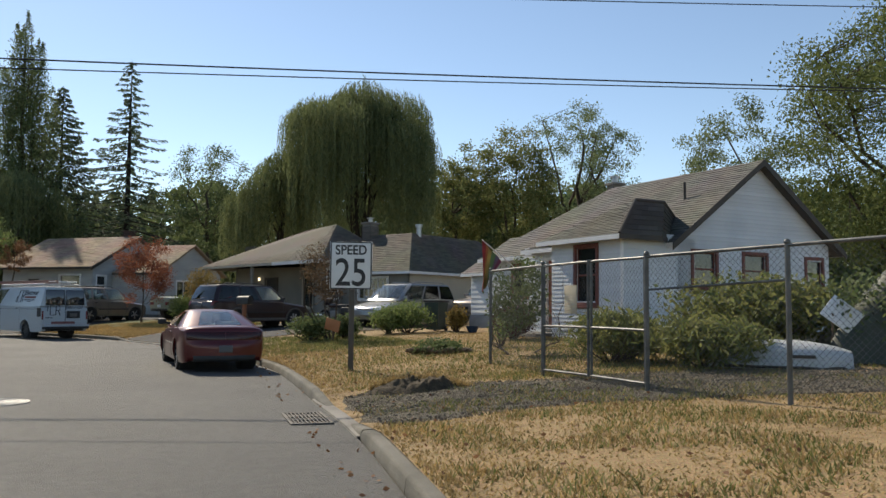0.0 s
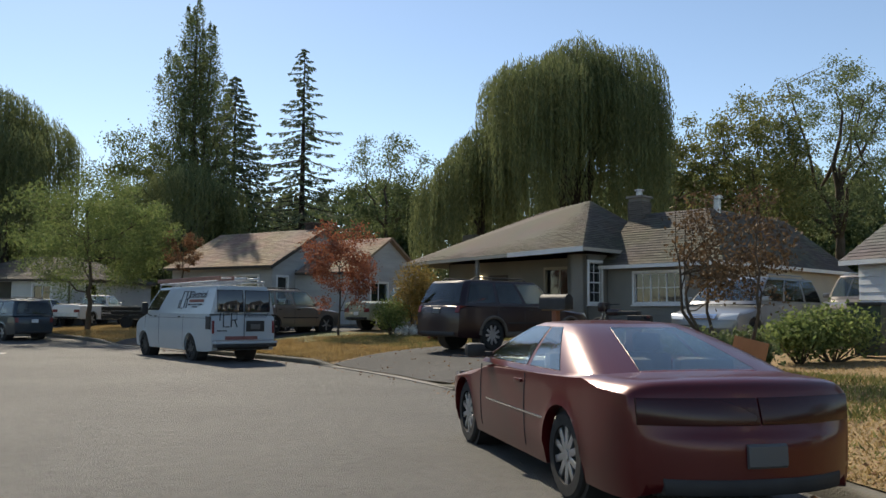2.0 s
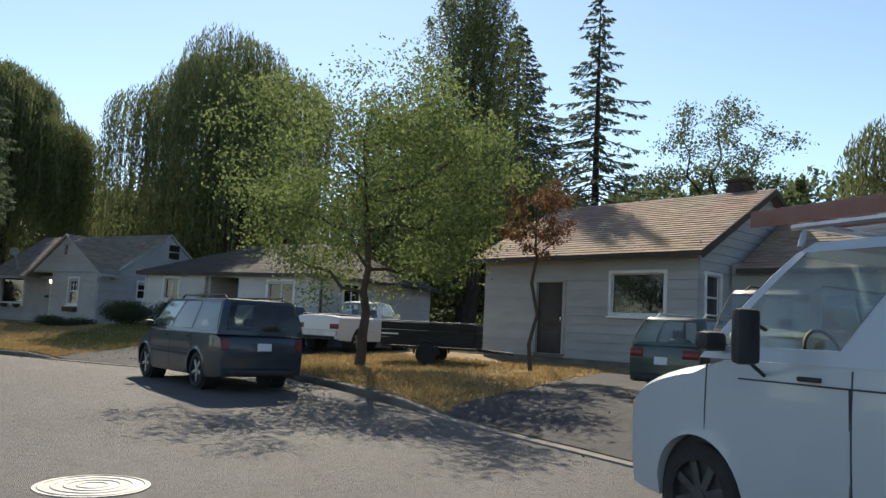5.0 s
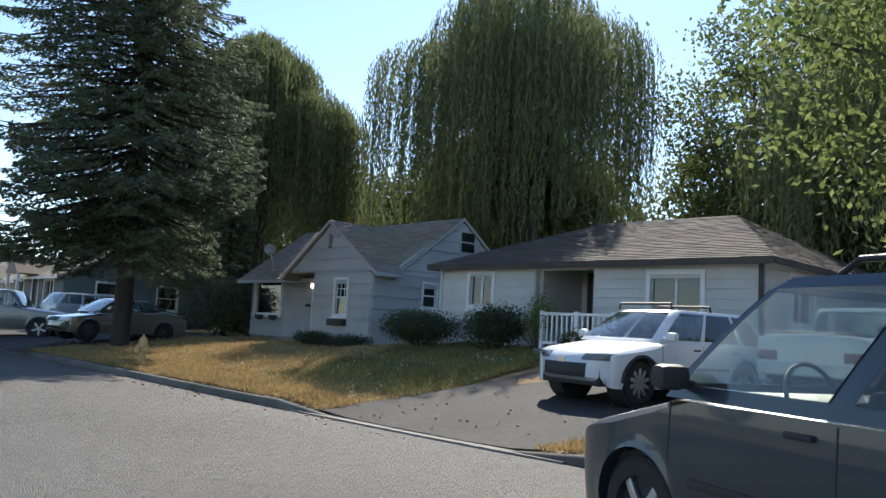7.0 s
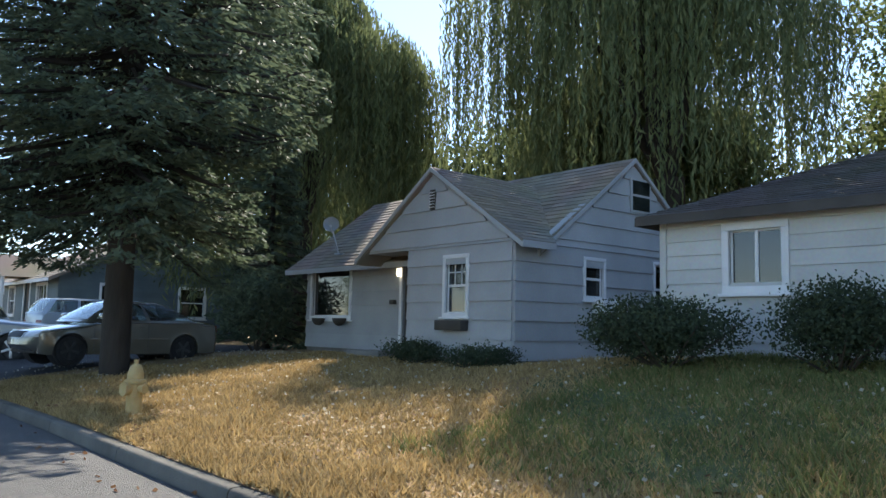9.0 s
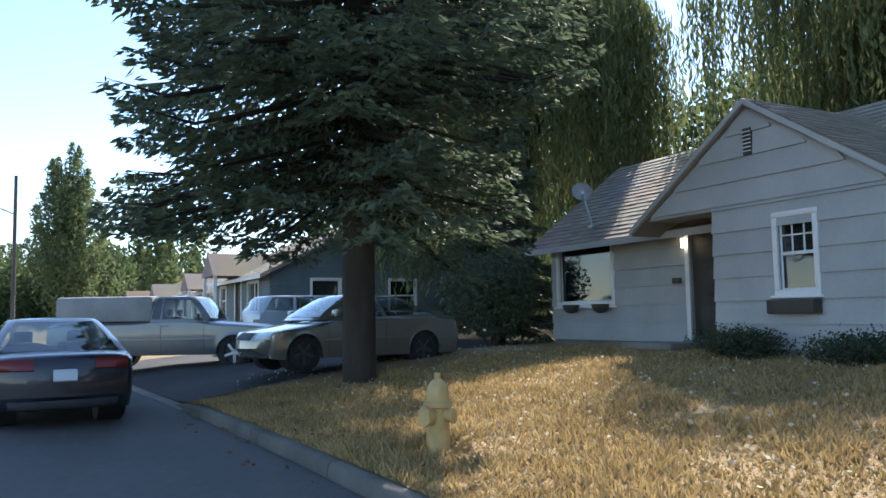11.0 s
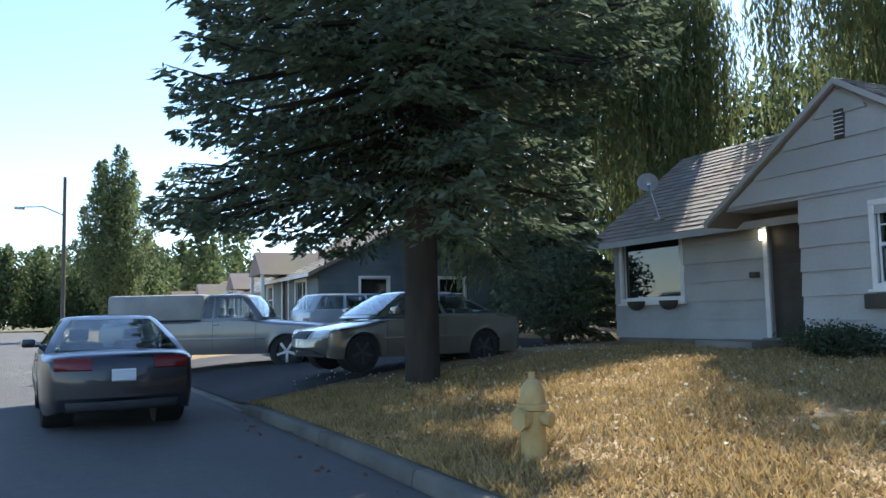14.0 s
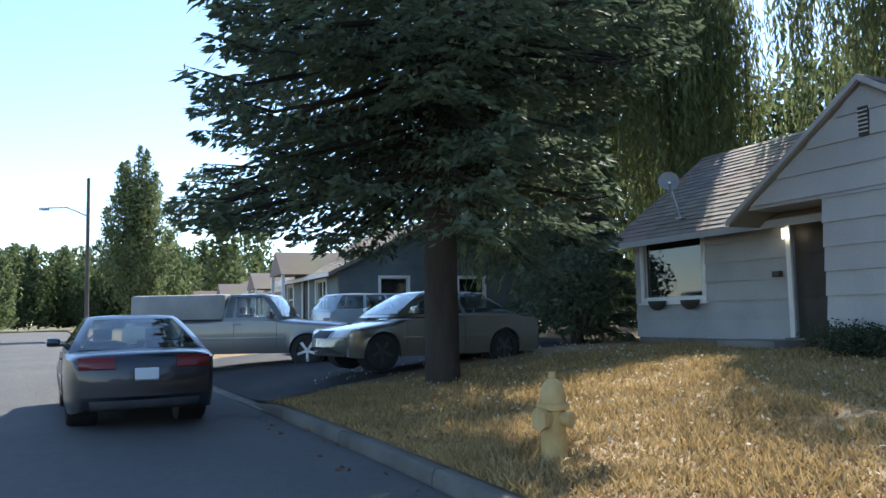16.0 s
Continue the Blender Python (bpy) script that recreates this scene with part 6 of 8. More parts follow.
    back_glass = TINTGLASS if tint else CLEARGLASS
    ts_ = [0.11, 0.25, 0.4, 0.55, 0.7, 0.87]
    rows = [ring_at(t) for t in ts_]

    def lerp(a, b, t):
        return tuple(p + (q - p) * t for p, q in zip(a, b))

    slope = (xbf - xrf) / hb
    sheet("windshield", [rg[0:NF] for rg in rows], Vector((1, 0, slope)).normalized(), CLEARGLASS)
    if rear_glass:
        sheet("rear_window", [rg[e0 + rear_cut : e0 + NF - rear_cut] for rg in rows], Vector((-1, 0, (xrr - xbr) / hb)).normalized(), back_glass)

    def along(rg, s, t):
        run = rg[NF:e0] if s < 0 else rg[e0 + NF :][::-1]
        k = min(max(j for j in range(NS) if fr[j] <= t + 1e-9), NS - 2)
        return lerp(run[k], run[k + 1], (t - fr[k]) / (fr[k + 1] - fr[k]))

    if glass_side:
        for s in (1, -1):
            for a, b in panes:
                sheet("side_window", [[along(rg, s, a + (b - a) * k / 4) for k in range(5)] for rg in rows], (0, s, 0), CLEARGLASS if a < 0.1 else back_glass, 0.008)
    # inside: dashboard, steering wheel, seats, roof lining
    part("dashboard", boxm((xbf - 0.42, 0, belt - 0.09), (0.5, W * 0.8, 0.2), 0.06), BLACKP, c)
    part("roof_lining", boxm(((xrf + xrr) / 2, 0, H - 0.075), (max(abs(xrf - xrr) - 0.25, 0.3), wr * 1.7, 0.02), 0.008), LINING, c)
    seat_x = max(xbf - 1.28, xbr + 0.45)
    wheel_pts = [(xbf - 0.68 + 0.05 * math.sin(k * math.tau / 20), W * 0.2 + 0.18 * math.cos(k * math.tau / 20), belt + 0.03 + 0.17 * math.sin(k * math.tau / 20)) for k in range(21)]
    part("steering_wheel", tube(bmesh.new(), wheel_pts, [0.014] * 21, 6), BLACKP, c)
    rows_of_seats = [seat_x] + ([seat_x - 0.95] if not cargo and seat_x - 0.95 > xbr + 0.3 else [])
    for row, sx_ in enumerate(rows_of_seats):
        for s in (1, -1):
            b = box(bmesh.new(), (sx_, s * W * 0.2, belt - 0.2), (0.14, 0.5, 0.62), 0.06, None)
            box(b, (sx_ + 0.25, s * W * 0.2, belt - 0.5), (0.5, 0.5, 0.16), 0.05)
            part("seat", b, SEATCLOTH, c)
            if sx_ > xrr - 0.05:
                part("headrest", boxm((sx_ - 0.03, s * W * 0.2, belt + 0.2), (0.09, 0.26, 0.17), 0.04), SEATCLOTH, c)
    # door seams and handles
    for s in (1, -1):
        for f in [0.0, *splits]:
            px = along(rows[0], s, f)[0]
            zs = [max(low(px) + 0.06, clear_z + 0.08) + (belt - 0.05 - max(low(px) + 0.06, clear_z + 0.08)) * k / 6 for k in range(7)]
            part("door_seam", tube(bmesh.new(), [(px, s * W / 2 * barrel(z), z) for z in zs], [0.006] * 7, 5), INK, c)
        for a, b in zip([0.0, *splits], [*splits, 1.0][: len(splits)]):
            px = along(rows[0], s, b - 0.06)[0]
            part("door_handle", boxm((px, s * (W / 2 * barrel(belt - 0.12) + 0.008), belt - 0.12), (0.17, 0.035, 0.032), 0.012), trimmat or body, c)
        if mirror:
            b = box(bmesh.new(), (xbf - 0.32, s * (W / 2 + 0.09), belt + 0.09), (0.13, 0.2, 0.14), 0.05)
            box(b, (xbf - 0.3, s * (W / 2 - 0.03), belt + 0.05), (0.06, 0.12, 0.05), 0.012)
            part("side_mirror", b, mirrormat or trimmat or body, c)
        if moulding:
            zm = (belt + clear_z) * 0.47
            part("side_moulding", boxm(((ax[0] + ax[1]) / 2, s * (W / 2 * barrel(zm)), zm), (abs(ax[0] - ax[1]) - 2.3 * ra, 0.022, 0.05), 0.008), trimmat or body, c)
        for k, a in enumerate(ax):
            wheel(c, a, s * (W / 2 - tyre_w / 2 - 0.03), r, tyre_w, rim, s, spokes)
            part("wheel_well", cyl(bmesh.new(), (a, s * (W / 2 - 0.08), r), (a, s * (W / 2 - 0.4), r), ra * 0.985, n=24), BLACKP, c)
    zb = clear_z + 0.22

    def wrap(nm, end, y0, y1, z, hgt, dx, mat, proud=0.012, label="", nk=10):
        """A band that follows the rounded nose or tail, from y0 to y1."""
        half = [q for q in zip(lx, lz) if (q[0] > L * 0.28 if end > 0 else q[0] < -L * 0.28)]
        half = sorted(half, key=lambda q: q[1])
        zz_, xx_ = [q[1] for q in half], [q[0] for q in half]
        b = bmesh.new()
        rows_ = []
        for k in range(nk + 1):
            yy = y0 + (y1 - y0) * k / nk
            row = []
            for zz, q in ((z - hgt / 2, proud * 0.3), (z - hgt / 2 + 0.015, proud), (z, proud), (z + hgt / 2 - 0.015, proud), (z + hgt / 2, proud * 0.3), (z + hgt / 2, -dx), (z - hgt / 2, -dx)):
                px = float(np.interp(zz, zz_, xx_))
                f = min(abs(yy) / (W / 2), 1.0)
                sx, nar = plan(px, f)
                row.append(b.verts.new((px + sx + end * q, yy * nar * barrel(zz), zz)))
            rows_.append(row)
        for a, d in zip(rows_, rows_[1:]):
            for k in range(7):
                b.faces.new((a[k], a[(k + 1) % 7], d[(k + 1) % 7], d[k]))
        b.faces.new(rows_[0])
        b.faces.new(rows_[-1])
        bmesh.ops.recalc_face_normals(b, faces=b.faces[:])
        return part(nm, b, mat, c, label)

    if bumper is not body:
        wrap("front_bumper", 1, -W * 0.47, W * 0.47, zb, 0.2, 0.1, bumper, 0.06, nk=18)
        wrap("rear_bumper", -1, -W * 0.47, W * 0.47, zb + 0.02, 0.2, 0.1, bumper, 0.08, nk=18)
    hz, hh, hw = head or (0.66, 0.15, 0.36)
    tz, th, tw = tail or (0.8, 0.16, 0.34)
    for s in (1, -1):
        wrap("headlight", 1, s * W / 2 * 0.985, s * (W / 2 * 0.97 - hw), hz, hh, 0.1, headmat or FROST)
        wrap("taillight", -1, s * W / 2 * 0.985, s * (W / 2 * 0.97 - tw), tz, th, 0.1, lens or REDLENS)
    gz, gh, gw = grille or (hz - 0.02, hh * 0.9, W * 0.2)
    wrap("grille", 1, -gw, gw, gz, gh, 0.08, grillemat or BLACKP)
    wrap("rear_valance", -1, -W * 0.42, W * 0.42, clear_z + 0.11, 0.1, 0.1, BLACKP, 0.012)
    if plate:
        wrap("number_plate", -1, -0.16, 0.16, plate_z or tz - 0.14, 0.15, 0.05, platemat or PLATE, 0.02, "plain pale plate")
    if rails:
        for s in (1, -1):
            part("roof_rail", tube(bmesh.new(), [(xrf - 0.3, s * wr * 0.84, H - 0.03), (xrf - 0.42, s * wr * 0.84, H + 0.045), (xrr + 0.37, s * wr * 0.84, H + 0.045), (xrr + 0.25, s * wr * 0.84, H - 0.03)], [0.018] * 4, 8), trimmat or ALU, c)
    return c


SEDAN = [(0.0, 0.42), (0.005, 0.6), (0.03, 0.7), (0.1, 0.77), (0.27, 0.9), (0.3, 0.93), (0.5, 0.95), (0.78, 0.97), (0.83, 0.99), (0.96, 0.97), (0.99, 0.9), (1.0, 0.6), (0.995, 0.42)]
SUVTOP = [(0.0, 0.5), (0.004, 0.78), (0.03, 0.96), (0.1, 1.02), (0.24, 1.1), (0.28, 1.13), (0.6, 1.15), (0.97, 1.15), (0.992, 1.08), (1.0, 0.72), (0.995, 0.45)]
VANTOP = [(0.0, 0.5), (0.0, 0.78), (0.004, 1.04), (0.018, 1.18), (0.06, 1.28), (0.13, 1.38), (0.19, 1.39), (0.5, 1.4), (0.985, 1.4), (0.996, 1.33), (1.0, 0.7), (0.998, 0.5)]
TRUCKTOP = [(0.0, 0.55), (0.004, 0.88), (0.02, 1.02), (0.1, 1.07), (0.24, 1.13), (0.27, 1.16), (0.55, 1.18), (0.985, 1.18), (1.0, 1.1), (1.0, 0.7), (0.998, 0.5)]


def at_car(x, y, heading, lift=0.0, scale=1.0):
    """Pose of a car: heading in degrees from +x; stands on the ground under its middle."""
    return pose(x, y, ground_z(x, y) + lift, 0, 0, heading) @ Matrix.Scale(scale, 4)


COUPE = [(0.0, 0.36), (0.0, 0.5), (0.01, 0.6), (0.05, 0.69), (0.12, 0.75), (0.25, 0.86), (0.29, 0.9), (0.5, 0.93), (0.76, 0.955), (0.84, 0.985), (0.93, 0.985), (0.972, 0.96), (0.982, 0.8), (0.99, 0.66), (1.0, 0.58), (1.0, 0.44), (0.985, 0.32)]
red = vehicle("car", "dark red two-door coupe parked by the kerb", at_car(-3.17, 17.62, 119.5, 0.02, 0.97), 4.8, 1.78, 1.33, COUPE, (0.27, 0.45, 0.62, 0.87), 0.93, (0.19, 0.745), 0.33, P_RED, "parked cars", 0.2,
              0.36, (0.4, 0.22), (0.52,), quarter=0.82, ends=0.12, rim=ALU, rear_cut=1, rear_bow=0.14, mirrormat=BLACKP, tail=(0.77, 0.17, 0.855), lens=DARKLENS, spokes=10, trimmat=P_RED, plate_z=0.5, moulding=False, platemat=DIMPLATE)
part("side_moulding", boxm((-0.05, 0.885, 0.56), (1.5, 0.02, 0.018), 0.004), CHROME, red, "thin bright trim line")
part("key_cap", cyl(bmesh.new(), (-1.35, 0.84, 0.86), (-1.35, 0.86, 0.86), 0.02, n=10), BLACKP, red)

suv = vehicle("car", "dark maroon sport utility vehicle with roof rails", at_car(-6.75, 31.8, 54.0, 0.0), 4.9, 1.88, 1.79, SUVTOP, (0.27, 0.41, 0.915, 0.98), 1.14, (0.185, 0.765), 0.38, P_MAROON, "parked cars", 0.3,
              0.18, (0.14, 0.06), (0.36, 0.66), rim=ALU, rails=True, tail=(1.12, 0.36, 0.13), head=(0.86, 0.2, 0.36), trimmat=BLACKP, bumper=P_MAROON, spokes=9, platemat=DIMPLATE, tint=True)

FLARE = surf("dull_tan_cladding", (0.09, 0.075, 0.062), (0.13, 0.11, 0.092), 5, 0.6)
for s in (1, -1):
    for a in (4.9 / 2 - 0.185 * 4.9, 4.9 / 2 - 0.765 * 4.9):
        b = bmesh.new()
        tube(b, [(a + 0.45 * math.cos(t * math.pi / 16), s * 0.935, 0.38 + 0.45 * math.sin(t * math.pi / 16)) for t in range(17)], [0.045] * 17, 6)
        part("arch_cladding", b, FLARE, suv, "tan wheel-arch cladding")
    part("side_step", boxm((0.1, s * 0.9, 0.4), (1.9, 0.1, 0.12), 0.03), FLARE, suv, "tan lower sill")


def motorcycle(x, y, heading):
    mc = thing("motorcycle", "dark touring motorcycle parked by the house wall", "motorcycle", at_car(x, y, heading))
    for wx in (0.75, -0.7):
        b = bmesh.new()
        tube(b, [(wx + 0.29 * math.cos(k * math.tau / 24), 0, 0.32 + 0.29 * math.sin(k * math.tau / 24)) for k in range(25)], [0.055] * 25, 8)
        part("wheel", b, RUBBER, mc)
        part("hub", cyl(bmesh.new(), (wx, -0.07, 0.32), (wx, 0.07, 0.32), 0.06, n=12), CHROME, mc)
    for s_ in (1, -1):
        part("fork", cyl(bmesh.new(), (0.75, s_ * 0.09, 0.32), (0.45, s_ * 0.09, 0.98), 0.022), CHROME, mc)
        part("exhaust", cyl(bmesh.new(), (0.1, s_ * 0.16, 0.28), (-0.85, s_ * 0.18, 0.32), 0.035), BLACKP, mc)
        part("saddlebag", boxm((-0.72, s_ * 0.26, 0.58), (0.5, 0.18, 0.32), 0.07), BLACKP, mc)
    part("engine", boxm((0.08, 0, 0.42), (0.5, 0.3, 0.36), 0.06), GALV, mc)
    part("tank", boxm((0.2, 0, 0.82), (0.5, 0.28, 0.22), 0.09), P_MAROON, mc)
    part("seat", boxm((-0.35, 0, 0.8), (0.7, 0.3, 0.14), 0.06), BLACKP, mc)
    part("fairing", boxm((0.56, 0, 0.98), (0.18, 0.5, 0.3), 0.08), P_MAROON, mc)
    part("handlebar", tube(bmesh.new(), [(0.25, -0.4, 1.08), (0.42, -0.2, 1.06), (0.42, 0.2, 1.06), (0.25, 0.4, 1.08)], [0.015] * 4, 6), BLACKP, mc)
    part("tail_lamp", boxm((-1.0, 0, 0.7), (0.05, 0.14, 0.07), 0.015), REDLENS, mc)


motorcycle(-3.9, 35.4, 150)

mini = vehicle("car", "silver minivan parked nose to the street", at_car(-0.45, 32.5, 237, 0.0), 4.95, 1.92, 1.76, [(0.0, 0.45), (0.005, 0.66), (0.03, 0.78), (0.1, 0.88), (0.2, 0.99), (0.24, 1.03), (0.6, 1.08), (0.97, 1.1), (0.993, 1.0), (1.0, 0.65), (0.995, 0.45)],
               (0.2, 0.4, 0.93, 0.985), 1.06, (0.18, 0.78), 0.34, P_SILVER, "parked cars", 0.22, 0.2, (0.22, 0.08), (0.36, 0.7), rails=True, head=(0.72, 0.16, 0.42), trimmat=P_SILVER, tint=True, grille=(0.72, 0.13, 0.42), grillemat=CHROME)
for z in (0.685, 0.72, 0.755):
    part("grille_slot", boxm((2.466, 0, z), (0.04, 0.7, 0.014), 0.004), BLACKP, mini, "dark slot in the chrome grille")
vehicle("car", "pale pickup-based utility parked behind the minivan", at_car(3.3, 35.6, 235, 0.0), 5.0, 1.9, 1.85, SUVTOP, (0.27, 0.36, 0.93, 0.985), 1.14, (0.18, 0.77), 0.37, P_TAN, "parked cars", 0.3, 0.17, (0.12, 0.06), (0.36, 0.66), rails=True)

# the white work van
STEELRIM = surf("dull_steel_wheel", (0.05, 0.05, 0.05), (0.09, 0.09, 0.088), 6, 0.6, 0.3, bump=0.1)
VX, VY, VA = -15.55, 30.8, 146.0
van = vehicle("van", "white cargo van with roof rack, ladders and dark lettering", at_car(VX, VY, VA, 0.0, 0.92), 5.95, 2.02, 2.24, VANTOP, (0.13, 0.265, 0.985, 0.998), 1.42, (0.145, 0.76), 0.39, P_VAN, "", 0.32, 0.20, (0.12, 0.02),
              (0.24, 0.62), trimmat=BLACKP, rim=STEELRIM, bumper=ALU, cargo=0.2, tail=(1.02, 0.36, 0.05), head=(0.92, 0.2, 0.34), rear_glass=False, plate=False, moulding=False, category="van", tyre_w=0.24, spokes=8, flush=0.998, inner=0.0, rear_bow=0.0, corner=0.07, ends=0.03)
xr = -2.975
for s in (1, -1):
    pane = part("rear_window", boxm((0, 0, 0), (0.03, 0.76, 0.6), 0.012, pose(xr + 0.052, s * 0.42, 1.76, 0, 5.5, 0)), CARGLASS, van)
    part("rubber_seal", boxm((0, 0, 0), (0.02, 0.8, 0.64), 0.012, pose(xr + 0.05, s * 0.42, 1.76, 0, 5.5, 0)), BLACKP, pane)
    part("hinge", boxm((xr + 0.01, s * 0.955, 1.62), (0.05, 0.03, 0.09), 0.008), P_VAN, van)
part("rear_seam", boxm((xr - 0.004, 0, 1.2), (0.012, 0.014, 1.5)), INK, van)
part("rear_step", boxm((xr - 0.1, 0, 0.5), (0.22, 1.9, 0.1), 0.03), BLACKP, van, "black step bumper")
part("rear_bumper", boxm((xr - 0.1, 0, 0.585), (0.24, 1.92, 0.07), 0.02), P_VAN, van, "white bumper top")
part("plate_recess", boxm((xr - 0.004, -0.345, 1.045), (0.02, 0.57, 0.31), 0.006), BLACKP, van, "dark plate recess")
part("plate_bar", boxm((xr - 0.016, -0.345, 1.03), (0.012, 0.3, 0.14), 0.004), DIMPLATE, van, "plain grey plate")
for s in (1, -1):
    part("side_lamp", boxm((xr + 0.2, s * 1.012, 1.14), (0.32, 0.012, 0.36), 0.004), BLACKP, van, "dark square side vent panel")
part("marker_lamp", boxm((2.84, 0.9, 0.9), (0.12, 0.1, 0.2), 0.02), AMBER, van)


def stroke(parent, pts, r, mat, name="mark", label=""):
    b = bmesh.new()
    tube(b, pts, [r] * len(pts), 6)
    return part(name, b, mat, parent, label)


# rear and side markings
FADEDRED = surf("faded_red_bar", (0.2, 0.08, 0.07), (0.26, 0.11, 0.1), 4)
zz = xr - 0.006
for pts in ([(zz, 0.47, 1.42), (zz, 0.64, 1.42), (zz, 0.64, 1.03), (zz, 0.47, 1.03)], [(zz, 0.4, 1.02), (zz, 0.4, 1.42), (zz, 0.24, 1.42), (zz, 0.24, 1.23), (zz, 0.38, 1.22)], [(zz, 0.3, 1.22), (zz, 0.22, 1.02)], [(zz, 0.74, 1.42), (zz, 0.75, 1.2)]):
    stroke(van, pts, 0.016, INK, "emblem", "dark angular company mark")
part("text_bar", boxm((zz, 0.08, 0.71), (0.008, 1.0, 0.1)), FADEDRED, van, "faded bar where a number was lettered")
part("text_bar", boxm((zz, 0.68, 0.915), (0.008, 0.3, 0.03)), INK, van, "dark line of small lettering")


def lettering(parent, text, size, m, label, shear=0.0, wide=1.0):
    fc = bpy.data.curves.new("lettering", "FONT")
    fc.body, fc.size, fc.extrude, fc.align_x, fc.shear = text, size, 0.003, "CENTER", shear
    fo = new("lettering", fc)
    fo.parent = parent
    fo.matrix_basis = m @ Matrix.Diagonal((wide, 1, 1, 1))
    fc.materials.append(INK)
    tagged(fo, label)


def side(u, z):
    t = min(max((z - 1.39) / 0.85, 0), 1.2)
    return (-0.4 - u, 0.993 - 0.225 * (0.75 * t + 0.25 * t * t) + 0.012, z)


for pts in ([(0.53, 2.05), (0.3, 2.05), (0.24, 1.55), (0.43, 1.55)], [(0.55, 1.55), (0.58, 2.05), (0.79, 2.05), (0.78, 1.84), (0.6, 1.82)], [(0.69, 1.82), (0.72, 1.55)], [(0.17, 1.8), (0.14, 1.55)]):
    stroke(van, [side(u, z) for u, z in pts], 0.016, INK, "emblem", "dark angular company mark")
for z, u0, u1, h, mt in ((1.765, 0.86, 1.84, 0.085, FADEDRED), (1.585, 1.15, 1.5, 0.03, INK)):
    a, b_ = side(u0, z), side(u1, z)
    part("text_bar", boxm(((a[0] + b_[0]) / 2, a[1], z), (abs(b_[0] - a[0]), 0.01, h)), mt, van, "faded bar where a number was lettered")
lettering(van, "HONEST RELIABLE GROUNDED", 0.07, pose(-1.72, side(0, 1.64)[1] + 0.01, 1.635, 90 - 14, 0, 180), "small dark printed slogan")
lettering(van, "Electrical", 0.3, pose(-1.77, side(0, 1.87)[1] + 0.012, 1.86, 90 - 16, 0, 180), "dark slanted lettering", 0.4, 1.03)
lettering(van, "Electrical", 0.2, pose(zz, -0.34, 1.295, 90, 0, -90), "dark slanted lettering", 0.4)
for s in (1, -1):
    # the belt crease's shade is drawn as a thin black line
    stroke(van, [(1.72, s * 1.0, 1.265), (0.85, s * 1.004, 1.265), (-2.9, s * 0.998, 1.27)], 0.006, INK, "belt_crease", "dark line drawn for the shade in the belt crease")
    stroke(van, [(0.86, s * 1.006, 1.26), (0.86, s * 1.0, 0.62)], 0.006, INK, "door_seam")
for s in (1, -1):
    stroke(van, [(1.5, s * 0.74, 2.31), (-2.7, s * 0.74, 2.33)], 0.025, ALU, "rack_rail", "aluminium roof rack rail")
for x in (1.4, 0.2, -1.2, -2.6):
    stroke(van, [(x, -0.78, 2.17), (x, -0.74, 2.31), (x, 0.74, 2.31), (x, 0.78, 2.17)], 0.025, ALU, "rack_bar")
LADDER = surf("weathered_ladder_rail", (0.20, 0.09, 0.07), (0.28, 0.14, 0.11), 3, 0.6, fine=40)
for n, (y, zl, mt) in enumerate(((0.45, 2.37, LADDER), (-0.35, 2.37, ALU))):
    lad = thing("ladder", "extension ladder strapped on the van's roof rack" if n else "orange fibreglass extension ladder on the van's rack", "ladder", at_car(VX, VY, VA, 0, 0.92) @ pose(0, 0, 0), "ladders")
    for s in (1, -1):
        part("rail", boxm((-0.4, y + s * 0.2, zl + 0.05), (4.7, 0.03, 0.08 if n else 0.12), 0.006), mt, lad)
    for k in range(15):
        part("rung", cyl(bmesh.new(), (-2.6 + k * 0.31, y - 0.2, zl + 0.05), (-2.6 + k * 0.31, y + 0.2, zl + 0.05), 0.016, n=8), ALU, lad)
stroke(van, [(1.47, 1.02, 1.6), (1.42, 1.22, 1.66), (1.42, 1.24, 1.4), (1.5, 1.0, 1.3)], 0.014, BLACKP, "mirror_arm")
part("big_mirror", boxm((1.42, 1.25, 1.55), (0.08, 0.2, 0.36), 0.04), BLACKP, van, "tall black wing mirror")

# up the street
vehicle("car", "dark blue family van parked along the kerb in the tree's shade", at_car(-27.65, 36.3, 160, 0.0, 0.86), 4.75, 1.9, 1.8, [(0.0, 0.5), (0.004, 0.72), (0.03, 0.86), (0.1, 0.95), (0.2, 1.08), (0.24, 1.12), (0.6, 1.13), (0.97, 1.13), (0.992, 1.05), (1.0, 0.72), (0.995, 0.45)],
               (0.2, 0.36, 0.95, 0.99), 1.12, (0.18, 0.78), 0.36, P_NAVY, "parked cars", 0.26, 0.17, (0.16, 0.06), (0.33, 0.66), tail=(1.0, 0.4, 0.14), rails=True, trimmat=BLACKP, tint=True)
wp = vehicle("pickup", "white pickup truck with an open bed in the drive", at_car(-32.0, 46.7, 95, 0.0, 0.93), 5.3, 1.85, 1.72, TRUCKTOP, (0.27, 0.36, 0.5, 0.535), 1.14, (0.17, 0.79), 0.37, P_WHITE, "", 0.34, 0.15, (0.14, 0.03), (0.85,), bumper=ALU, category="pickup")
part("bed", boxm((-1.3, 0, 1.1), (2.2, 1.45, 0.2), 0.03), BLACKP, wp, "open black-lined bed")
trailer = thing("trailer", "low dark utility trailer with boarded sides in the shaded drive", "trailer", at_car(-26.9, 42.9, 20, 0.0, 0.86))
